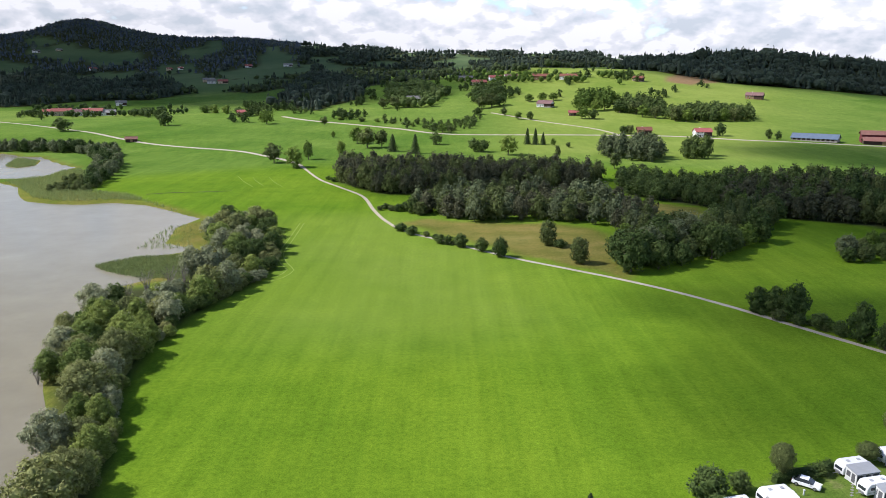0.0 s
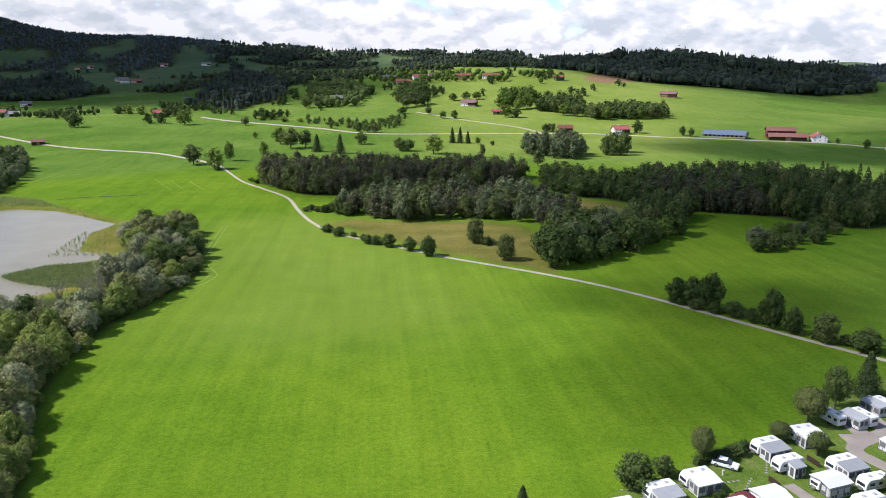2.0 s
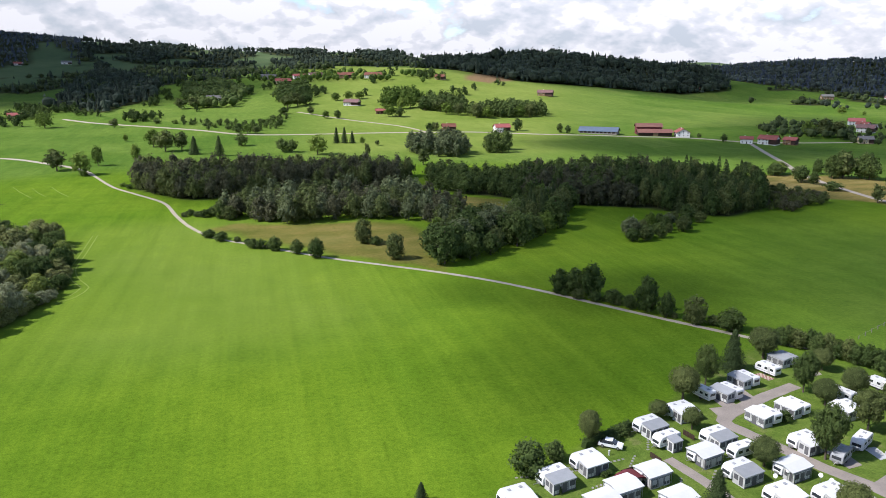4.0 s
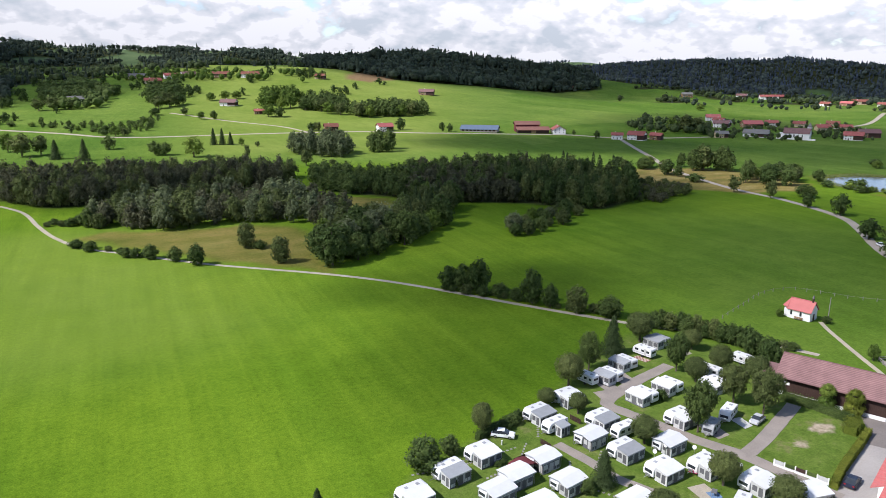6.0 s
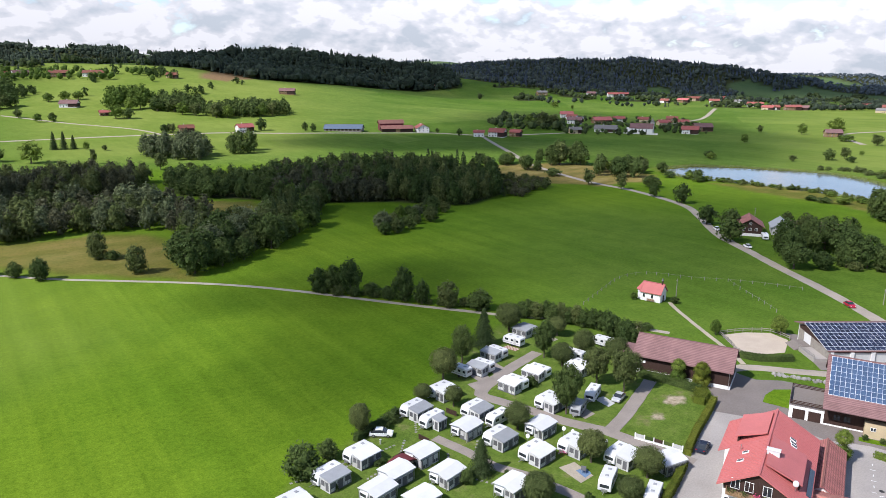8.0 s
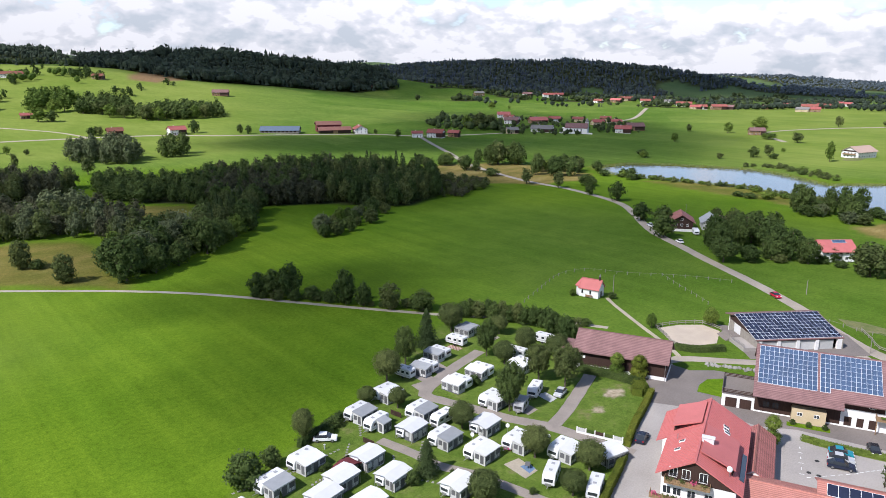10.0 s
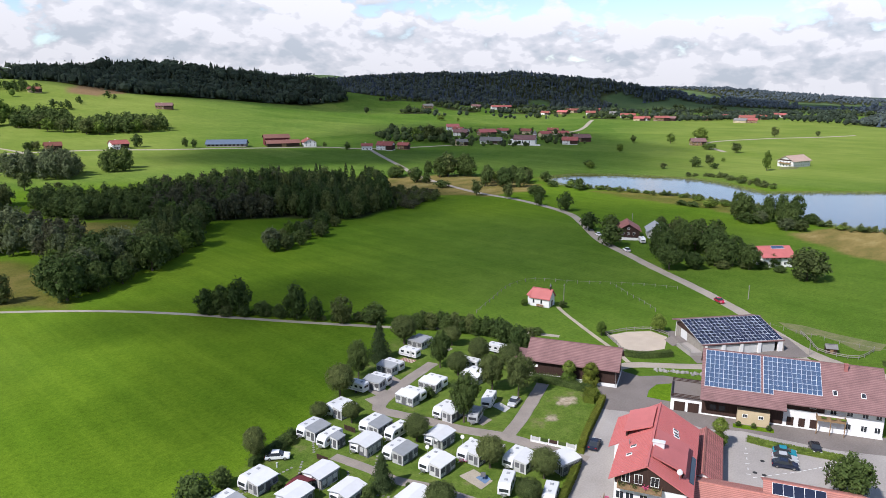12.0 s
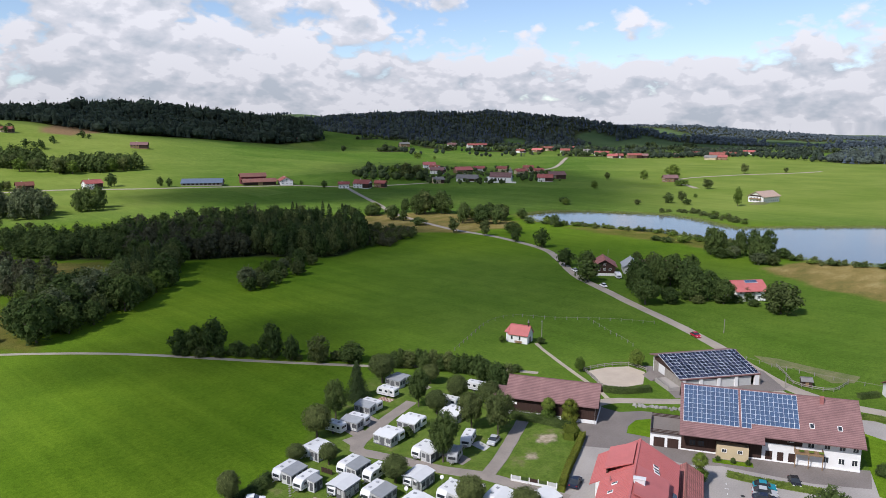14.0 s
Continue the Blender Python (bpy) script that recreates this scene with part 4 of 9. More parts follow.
class Kind:
    """A master thing and its copies: the first call moves the master itself."""

    made = []

    def __init__(self, master):
        self.master, self.used = master, False
        Kind.made.append(self)

    def put(self, x, y, h=10.0, w=10.0, turn=0.0, z=None, label=""):
        z = hz(x, y) if z is None else z
        m = Matrix.LocRotScale((x, y, z - 0.05), Euler((0, 0, turn)), (w / 10, w / 10, h / 10))
        if self.used:
            ob = copy_thing(self.master, m @ Matrix.Diagonal((*[1 / s for s in self.master.scale], 1)))
        else:
            ob, self.used = self.master, True
            ob.matrix_basis = m
        return tagged(ob, label)


OAK_LABEL, WOOD_LABEL = "full round-crowned broadleaf tree in a meadow", "dense dark green broadleaf tree in a small wood"
OAKS = [Kind(tree_proto("tree", OAK_LABEL, "tree", 11 + i, "broad", (M_LEAF_DARK, M_LEAF, M_LEAF_DARK)[i], 26, 2600, 0.29, 1.4 + 0.4 * i, 4.6, 0.3 + 0.2 * i)) for i in range(3)]
WOODS = [Kind(tree_proto("tree", WOOD_LABEL, "tree", 31 + i, "broad", (M_LEAF, M_LEAF_DARK, M_LEAF_OLIVE, M_LEAF_GREY)[i], 24, 1500, 0.36, 0.5, 4.7, 0.30 + 0.1 * i)) for i in range(4)]
SHORE_NEAR = [Kind(tree_proto("tree", "leafy tree in the dense belt along the lake shore", "tree", 161 + i, "broad", (M_SHORE, M_SHORE_OLIVE, M_SHORE_PALE)[i], 34, 5200, 0.20, 0.3, 4.6, 0.5 + 0.2 * i)) for i in range(3)]
WILLOWS = [Kind(tree_proto("willow", "grey-green willow on the lake shore", "tree", 51 + i, "broad", M_SHORE_PALE, 26, 2200, 0.29, 0.4, 4.6, 0.6 + 0.2 * i)) for i in range(2)]
SHORE = [Kind(tree_proto("tree", "leafy green tree on the lake shore", "tree", 61 + i, "broad", (M_SHORE, M_SHORE_OLIVE, M_LEAF_DARK)[i], 26, 2200, 0.29, 0.4, 4.6, 0.35 + 0.15 * i)) for i in range(3)]
CAMP_TALL = [Kind(tree_proto("tree", "tall leafy tree between the caravans", "tree", 65 + i, "broad", (M_LEAF_DARK, M_LEAF_OLIVE)[i], 26, 5600, 0.20, 2.4, 4.7, 1.1)) for i in range(2)]
BUSHES = [Kind(tree_proto("bush", "rounded leafy green bush standing alone", "bush", 71 + i, "broad", (M_LEAF_DARK, M_LEAF_DARK, M_LEAF_OLIVE)[i], 20, 1500, 0.36, 0.0, 4.7, 0.8)) for i in range(3)]
OAKS_FAR = [Kind(tree_proto("tree", OAK_LABEL, "tree", 131 + i, "broad", (M_LEAF_DARK, M_LEAF, M_LEAF_OLIVE)[i], 13, 560, 0.52, 1.0 + 0.4 * i, 4.6, 0.3 + 0.2 * i)) for i in range(3)]
BUSHES_FAR = [Kind(tree_proto("bush", "rounded leafy green bush standing alone", "bush", 171 + i, "broad", (M_LEAF_DARK, M_LEAF)[i], 9, 300, 0.66, 0.0, 4.7, 0.8)) for i in range(2)]
SPRUCES = [Kind(tree_proto("spruce", "tall dark green pointed spruce", "tree", 81 + i, "spruce", M_SPRUCE, wide=3.8 + 0.8 * i)) for i in range(2)]
BALLS = [Kind(tree_proto("ball_tree", "clipped ball-shaped tree on the campsite", "tree", 91 + i, "ball", (M_LEAF_OLIVE, M_LEAF_OLIVE)[i], 14, 4200, 0.22, wide=4.6)) for i in range(2)]


def filled(poly, spacing, seed, margin=0.0):
    """Places spread over a polygon, at least about spacing apart."""
    rng = np.random.default_rng(seed)
    q = np.array(poly)
    (x0, y0), (x1, y1) = q.min(0), q.max(0)
    n = int((x1 - x0) * (y1 - y0) / spacing**2 * 6) + 20
    p = np.stack([x0 + (x1 - x0) * rng.random(n), y0 + (y1 - y0) * rng.random(n)], -1)
    p = p[inside(p[:, 0], p[:, 1], poly) > margin]
    cells, keep = {}, []
    for x, y in p:
        cx, cy = int(x // spacing), int(y // spacing)
        if all((x - a) ** 2 + (y - b) ** 2 > (spacing * 0.86) ** 2 for i in (-1, 0, 1) for j in (-1, 0, 1) for a, b in cells.get((cx + i, cy + j), ())):
            cells.setdefault((cx, cy), []).append((x, y))
            keep.append((float(x), float(y)))
    return keep


def bare_proto(seed):
    """A half-dead bush of bare grey branches with a few leaves left."""
    rng = np.random.default_rng(seed)
    root = tagged(new("bare_bush"), "half-dead bush with bare pale branches on the shore", "bush")
    lines = []
    for k in range(16):
        a, r, h = k * 2.4, rng.uniform(1.0, 4.0), rng.uniform(6, 10)
        mid = (r * 0.4 * math.cos(a), r * 0.4 * math.sin(a), h * 0.5)
        tip = (r * math.cos(a), r * math.sin(a), h)
        lines.append([(0.15 * math.cos(a), 0.15 * math.sin(a), -0.3, 0.16), (*mid, 0.10), (*tip, 0.03)])
        for _ in range(4):
            u = rng.uniform(0.2, 0.9)
            s = np.array(mid) * (1 - u) + np.array(tip) * u
            e = s + rng.normal(size=3) * (1.1, 1.1, 0.5) + (0.2 * s[0], 0.2 * s[1], 1.0)
            lines.append([(*s, 0.06), (*e, 0.02)])
    v, f = stem_arrays(rng, lines, 4)
    part("brushwood", mesh_of("brushwood", v, f, M_TWIG), None, root)
    c = np.array([q[-1][:3] for q in lines])[rng.integers(0, len(lines), 130)] + 0.5 * rng.normal(size=(130, 3))
    v, f = leaf_cards(rng, c, unit(rng.normal(size=(130, 3))), 0.3)
    part("foliage", mesh_of("foliage", v, f, M_LEAF_GREY), None, root)
    return root


BARES = [Kind(bare_proto(201 + i)) for i in range(2)]


RNG = random.Random(5)


def plant(places, kinds, tall, wide, group="", weights=None):
    for x, y in places:
        k = RNG.choices(kinds, weights)[0]
        if y < 185 and kinds[-1] in WILLOWS:  # the finer trees where the belt comes near
            k = RNG.choices(SHORE_NEAR, (4, 4, 3))[0]
        h = RNG.uniform(*tall)
        tagged(k.put(x, y, h, h * RNG.uniform(*wide), RNG.random() * 6.28), group=group)


W3 = [(63.8, 254.3), (73, 245.1), (97.1, 261.6), (120.3, 280.7), (141, 302), (154, 324), (162, 341), (150, 345), (124, 326), (86.8, 289.3), (71.8, 279.9)]
W6 = [(152.6, 261.7), (161.6, 262.1), (187.4, 273.4), (209.1, 290.3), (211, 303), (188, 294.5), (163.2, 280)]
plant(filled(W3, 7.8, 3), WOODS, (9, 16), (0.75, 1.05), "trees of the wooded spur", (1, 5, 4, 1))
plant([(126, 301), (133, 309), (139, 317), (130, 315), (146, 327), (118, 294), (152, 337)], SPRUCES, (14, 18), (0.5, 0.6), "trees of the wooded spur")
plant(filled(W6, 6.0, 4), WOODS, (5, 10), (0.85, 1.1), "trees of the field hedge", (2, 4, 4, 1))
def nearer_water(line):
    return [(x - 1.4 * min(1.0, max(0.0, (245 - y) / 60)), y) for x, y in line]


SHORE_WOOD = nearer_water(SHORE_WOOD)
SHORE_EDGE = nearer_water([(-60.5, 112), (-62, 122), (-67, 135), (-71.6, 146.6), (-75, 158), (-75.9, 169.7), (-75.4, 184), (-74.9, 199.5), (-71, 213), (-67.1, 226.2), (-64, 240), (-62.7, 252.4), (-65, 274)])
plant([(x - 1.5 + RNG.gauss(0, 0.8), y + RNG.gauss(0, 0.8)) for p, q in zip(SHORE_EDGE, SHORE_EDGE[1:]) for u in (0, 0.25, 0.5, 0.75) for x, y in [(p[0] + u * (q[0] - p[0]), p[1] + u * (q[1] - p[1]))]], SHORE[1:] + WILLOWS[:1], (3, 5.5), (1.1, 1.5), "trees along the lake shore")
for x, y, h, w in [(-92.2, 228.7, 8, 8), (-98.3, 224.0, 7.5, 8), (-90.1, 235.8, 6.5, 6), (-94.7, 152.6, 5, 4), (-101, 216, 6, 6), (-90, 168, 6.5, 6)]:
    tagged(RNG.choice(BARES).put(x, y, h, w, RNG.random() * 6.28), group="bare bushes on the shore")
plant([p for p in filled(SHORE_WOOD, 6.4, 7, 1.0) if not (-108 < p[0] < -86 and 214 < p[1] < 242)], SHORE + WILLOWS, (5, 12), (0.8, 1.2), "trees along the lake shore", (3, 3, 3, 2, 1))

# ---- woods and far forests, too many trees to count ----
def joined(name, label, protos, places, material, category="wood"):
    """Many small trees in one mesh; places: x, y, height, width, turn."""
    vs, fs, base = [], [], 0
    for i, (x, y, h, w, turn) in enumerate(places):
        v, f = protos[i % len(protos)]
        c, s = math.cos(turn), math.sin(turn)
        p = np.column_stack([(v[:, 0] * c - v[:, 1] * s) * w / 10 + x, (v[:, 0] * s + v[:, 1] * c) * w / 10 + y, v[:, 2] * h / 10 + hz(x, y) - 0.2])
        vs.append(p)
        fs.append([[k + base for k in q] for q in f])
        base += len(v)
    flat = [q for f in fs for q in f]
    return tagged(new(name, mesh_of(name, np.concatenate(vs), flat, material)), label, category, kind="stuff")


def far_spruce(rng):
    """A far spruce: three ragged skirts."""
    vs, fs, base = [], [], 0
    for z0, z1, r in ((0.6, 5.5, 2.6), (3.2, 7.8, 2.0), (6.0, 10.0, 1.2)):
        a = np.arange(7) * 2 * np.pi / 7 + rng.random()
        rr = r * (0.75 + 0.5 * rng.random(7))
        ring = np.stack([rr * np.cos(a), rr * np.sin(a), z0 + 0.8 * rng.random(7)], -1)
        vs.append(np.vstack([ring, [[0, 0, z1]]]))
        fs += [[base + i, base + (i + 1) % 7, base + 7] for i in range(7)]
        base += 8
    return np.concatenate(vs), fs


def far_broad(rng):
    """A far broadleaf tree: uneven lobes with a few sprays."""
    return crown_arrays(rng, [(0, 0, 5.0, 4.0, 4.2)], 12, 1.15, 0.97, tuft=1)


def mid_broad(rng, cards=620, size=0.43, lobes=15):
    v, f = crown_arrays(rng, broad_lobes(rng, lobes, 0.5, 4.5, 0.4), cards, size)
    sv, sf = stem_arrays(rng, [[(0, 0, -0.3, 0.3), (0, 0, 6, 0.15)]], 4)
    return np.concatenate([v, sv]), f + [[k + len(v) for k in q] for q in sf]


PROTO_RNG = np.random.default_rng(77)
MID_BROAD = [mid_broad(PROTO_RNG) for _ in range(5)]
MID_LITE = [mid_broad(PROTO_RNG, 130, 0.86, 7) for _ in range(4)]
MID_SPRUCE = [spruce_arrays(PROTO_RNG, 3.0 + 0.5 * i, 10, 8, 460, 0.30) for i in range(3)]
FAR_SPRUCE = [far_spruce(PROTO_RNG) for _ in range(5)]
FAR_BROAD = [far_broad(PROTO_RNG) for _ in range(5)]


def sized(places, tall, wide):
    return [(x, y, h, h * RNG.uniform(*wide), RNG.random() * 6.28) for x, y in places for h in [RNG.uniform(*tall)]]


w1 = filled(W1, 6.4, 11)
joined("woodland", "dense dark broadleaf wood beyond the track", MID_BROAD, sized(w1[::2], (11, 17), (0.65, 0.9)), M_LEAF_OLIVE)
joined("woodland", "dense brownish broadleaf wood beyond the track", MID_BROAD, sized(w1[1::2], (12, 17), (0.65, 0.9)), M_LEAF_BROWN)
w2 = filled(W2, 6.8, 2)
joined("front_grove", "dense grove of grey-green broadleaf trees", MID_BROAD, sized(w2[::3], (11, 17), (0.7, 0.95)), M_LEAF_GREY)
joined("front_grove", "dense grove of olive green broadleaf trees", MID_BROAD, sized(w2[1::3], (10, 15), (0.75, 1.0)), M_LEAF_OLIVE)
joined("front_grove", "dense grove of brownish broadleaf trees", MID_BROAD, sized(w2[2::3], (9, 15), (0.75, 1.0)), M_LEAF_BROWN)
w4 = filled(W4, 7.0, 12)
east = [p for p in w4 if inside(*p, [(196, 300), (300, 300), (320, 400), (225, 420)]) > 0]
west = [p for p in w4 if p not in east]
joined("spruce_wood", "dense stand of tall dark spruces", MID_SPRUCE, sized(east[::3], (14, 20), (0.5, 0.75)), M_SPRUCE)
joined("mixed_wood", "tall dark broadleaf trees among the spruces", MID_BROAD, sized(east[1::3], (13, 19), (0.55, 0.8)), M_LEAF_DARK)
joined("mixed_wood", "tall olive broadleaf trees among the spruces", MID_BROAD, sized(east[2::3], (12, 18), (0.55, 0.8)), M_LEAF_OLIVE)
joined("mixed_wood", "dark mixed wood at the meadow's edge", MID_BROAD + MID_SPRUCE[:2], sized(west[::2], (11, 17), (0.7, 0.95)), M_LEAF_DARK)
joined("mixed_wood", "brownish and olive trees at the meadow's edge", MID_BROAD, sized(west[1::2], (10, 16), (0.7, 0.95)), M_LEAF_BROWN)
joined("thicket", "low dark trees linking the woods", MID_BROAD, sized(filled(W5, 7.5, 13), (9, 13), (0.85, 1.1)), M_LEAF_DARK)
E5 = [(262, 308), (282, 345), (293, 354), (319, 347), (326, 336), (307, 317), (290, 312), (274, 302)]
e5 = filled(E5, 5, 14)
joined("thicket", "low green willow scrub beside the dry meadow", MID_BROAD[:3], sized(e5[::2], (3.5, 7.5), (0.9, 1.3)), M_LEAF_OLIVE)
joined("thicket", "low brownish scrub beside the dry meadow", MID_BROAD[:3], sized(e5[1::2], (3, 6), (1.0, 1.4)), M_LEAF_BROWN)

scrub = random.Random(31)
for label, line, wide, tall in (("low dark scrub along the near shore of the lake", [(390, 84), (388, 104), (393, 122), (404, 140), (415, 159), (417, 177), (424, 191), (427, 216), (422, 254), (416, 282)], 3.0, (1.8, 3.6)),
                                ("low green scrub on the far lake shore", [(512, 190), (524, 206), (534, 224), (540, 246), (534, 262)], 5.0, (2.0, 4.0))):
    spots = [(float(x) + scrub.gauss(0, wide), float(y) + scrub.gauss(0, 2.0)) for x, y in spline(line, 1.8)]
    joined("scrub", label, MID_LITE, sized(spots, tall, (1.1, 1.7)), M_LEAF_OLIVE, "bushes")
SPIT_WOOD = [(-222, 441), (-250, 502), (-266, 545), (-312, 625), (-322, 645), (-360, 664), (-425, 672), (-440, 692), (-372, 698), (-330, 672), (-302, 655), (-248, 540), (-231, 484)]
spit = filled(SPIT_WOOD, 7.5, 8)
joined("spit_wood", "dark willows and alders on the reed spit", MID_BROAD, sized(spit[::2], (8, 13), (0.9, 1.2)), M_LEAF_DARK)
joined("spit_wood", "grey-green willows on the reed spit", MID_BROAD, sized(spit[1::2], (7, 12), (0.9, 1.25)), M_LEAF_GREY)
joined("thicket", "low willow scrub at the bay's edge", MID_BROAD[:3], sized(filled([(-215, 432), (-245, 430), (-262, 490), (-250, 500), (-228, 470)], 5.5, 15), (2.5, 5), (1.1, 1.5)), M_LEAF_OLIVE)
joined("grove", "tall grey-green grove standing in the meadow", MID_BROAD, sized(filled(W8, 8.5, 5), (14, 20), (0.7, 0.95)), M_LEAF_GREY)
joined("grove", "tall dark grove standing in the meadow", MID_BROAD, sized(filled(W9, 7.5, 6), (15, 19), (0.7, 0.9)), M_LEAF_DARK)


def forest(label, poly, spacing, seed, tall, cover, wave, broad, light):
    p = [q for q in filled(poly, spacing, seed) if (cover >= 1 or patches(*q, wave, seed) > 1 - cover) and cleared(*q) > 1]
    rng = random.Random(seed)
    pick = [rng.random() < broad for _ in p]
    b, c = [q for q, k in zip(p, pick) if k], [q for q, k in zip(p, pick) if not k]
    def uneven(rows):
        return [(x, y, h * (0.45 + 1.15 * patches(x, y, 55, seed + 7)), w * (0.7 + 0.6 * patches(x, y, 55, seed + 7)), turn) for x, y, h, w, turn in rows]

    joined("spruce_forest", label, FAR_SPRUCE, uneven(sized(c, (tall[0] * 0.5, tall[1] * 0.82), (0.8, 1.25))), {"blue": M_FOREST_HAZE, "pale": M_FOREST_HAZE_FAR}.get(light, M_FOREST), "forest")
    joined("broadleaf_forest", label, FAR_BROAD, uneven(sized(b, (tall[0] * 0.55, tall[1] * 0.8), (1.0, 1.5))), {"blue": M_FOREST_MIXED_HAZE, "pale": M_FOREST_HAZE_FAR, True: M_FOREST_LIGHT, False: M_FOREST}[light], "forest")


for row in FORESTS:
    forest(*row)

# copses and garden trees on the far slopes
for k, (label, poly, spacing, cover, tall, material) in enumerate((
    ("leafy copse on the hill slope", [(171, 937), (204, 958), (239, 972), (233, 1035), (195, 1022)], 9, 1.0, (13, 19), M_LEAF),
    ("dark leafy copse on the hill slope", [(217, 906), (241, 876), (266, 862), (286, 945), (258, 990)], 9, 1.0, (12, 18), M_LEAF_DARK),
    ("dark copse above the country road", [(262, 838), (295, 822), (357, 830), (378, 889), (338, 895), (279, 880)], 9.5, 0.8, (12, 18), M_LEAF_DARK),
    ("dark copse below the hill village", [(42, 1029), (59, 994), (89, 1082), (90, 1146), (51, 1132)], 10, 1.0, (14, 20), M_LEAF_DARK),
    ("low hedges along the western field", [(-68, 820), (-38, 797), (10, 766), (32, 792), (50, 862), (46, 892), (12, 836), (-40, 862), (-74, 913)], 9, 0.6, (4, 9), M_LEAF_DARK),
    ("copse round a farm on the slope", [(-87, 1112), (-66, 1085), (-32, 1074), (-35, 1161), (-96, 1251)], 11, 0.7, (11, 17), M_LEAF_DARK),
    ("garden trees between the village houses", [(572, 566), (630, 512), (720, 486), (800, 540), (880, 640), (810, 740), (690, 700)], 12.1, 0.58, (4.5, 9), M_FOREST_LIGHT),
    ("dark trees at the edge of the lake village", [(545, 640), (600, 590), (640, 640), (690, 720), (640, 760), (570, 700)], 12.5, 0.75, (8, 15), M_FOREST_LIGHT),
    ("garden trees of the far village", [(1240, 1120), (1400, 1020), (1440, 930), (1400, 800), (1360, 690), (1480, 600), (1640, 700), (1604, 900), (1572, 1032), (1336, 1204)], 12.5, 0.45, (9, 17), M_FOREST),
    ("garden trees of the western village", [(-575, 993), (-369, 1031), (-406, 1135), (-665, 1168)], 13, 0.6, (6, 12), M_LEAF_DARK),
    ("garden trees of the hill village", [(11, 1313), (138, 1219), (282, 1150), (305, 1240), (152, 1331), (30, 1500)], 13, 0.58, (8, 14), M_LEAF),
    ("hedgerow trees scattered over the hill fields", [(-420, 1060), (-260, 900), (-120, 900), (0, 1000), (120, 1050), (260, 1000), (360, 960), (430, 1150), (300, 1330), (60, 1380), (-150, 1330), (-330, 1250)], 10, 0.31, (7, 14), M_LEAF_DARK),
    ("hedgerow trees along the western fields", [(-620, 1010), (-560, 930), (-330, 960), (-160, 1000), (-180, 1080), (-420, 1090)], 10, 0.36, (6, 12), M_LEAF_DARK),
    ("garden trees behind the upper village", [(960, 1060), (1080, 930), (1230, 900), (1260, 1000), (1080, 1150)], 16, 0.4, (8, 14), M_FOREST),
    ("dark copse on the western hill", [(-67, 1013), (-19, 1005), (5, 1120), (-46, 1333), (-94, 1276)], 11, 0.7, (12, 18), M_LEAF_DARK),
    ("scattered trees and hedges in the far valley", [(1420, 640), (1440, 560), (1430, 480), (1398, 387), (2109, 589), (1864, 876)], 13, 0.45, (9, 15), M_FOREST),
)):
    p = [q for q in filled(poly, spacing, 60 + k) if cover >= 1 or patches(*q, 45, k + 3.3) > 1 - cover]
    joined("copse", label, FAR_BROAD if spacing > 12 or np.hypot(*np.mean(poly, 0)) > 1150 else MID_LITE, sized(p, tall, (0.8, 1.15)), material)


# reeds: thin upright blades along the shores and on the spits
def reeds(label, places, tall, material, seed):
    rng = np.random.default_rng(seed)
    vs, fs = [], []
    for k, (x, y) in enumerate(places):
        for _ in range(7):
            a, h = rng.random() * 6.28, rng.uniform(*tall)
            px, py = x + rng.normal() * 0.6, y + rng.normal() * 0.6
            w, lean = 0.1, rng.normal(size=2) * 0.18 * h
            z = max(hz(px, py) - 0.5, WATER_Z - 0.3)
            dx, dy = w * math.cos(a), w * math.sin(a)
            n = len(vs)
            vs += [(px - dx, py - dy, z), (px + dx, py + dy, z), (px + lean[0] + dx * 0.6, py + lean[1] + dy * 0.6, z + h * 0.8), (px + 1.4 * lean[0], py + 1.4 * lean[1], z + h)]
            fs.append([n, n + 1, n + 2, n + 3])
    tagged(new("reeds", mesh_of("reeds", vs, fs, material)), label, "reeds", kind="stuff")


reeds("green reed bed on the shore spit", filled(REED_B, 0.62, 41), (0.9, 1.7), M_REED, 1)
reeds("green reed belt along the bay", filled(REED_A, 1.5, 42), (1.4, 2.4), M_REED, 2)
reeds("dark green reed isle in the bay", filled(REED_C, 1.3, 43), (1.4, 2.4), M_REED, 3)
reeds("sparse pale reeds standing in the shallow water", filled(REED_D, 2.4, 44), (0.7, 1.4), M_REED, 4)
FRINGE = random.Random(77)
rim = [p for k in range(len(LAKE_RIGHT)) for p in spline([LAKE_RIGHT[k - 1], LAKE_RIGHT[k]], 2.2).tolist() if p[1] > 60]
reeds("green reed fringe of the eastern lake", [(x + RNG.gauss(0, 2.0), y + RNG.gauss(0, 2.0)) for x, y in rim for _ in range(2)] + [(x + FRINGE.gauss(0, 1.8), y + FRINGE.gauss(0, 1.8)) for x, y in rim for _ in range(3)], (0.8, 1.7), M_REED, 5)

# ---- single trees and bushes: x, y, height, width ----
def single(rows, kinds, group, label=""):
    for x, y, h, w in rows:
        if math.hypot(x, y) > 430 and kinds[0] in (OAKS[0], BUSHES[0]):
            kinds = OAKS_FAR if kinds[0] is OAKS[0] else BUSHES_FAR
        RNG.choice(kinds).put(x, y, h, max(w, h * 0.45) * 1.08, RNG.random() * 6.28, label=label)["group"] = group


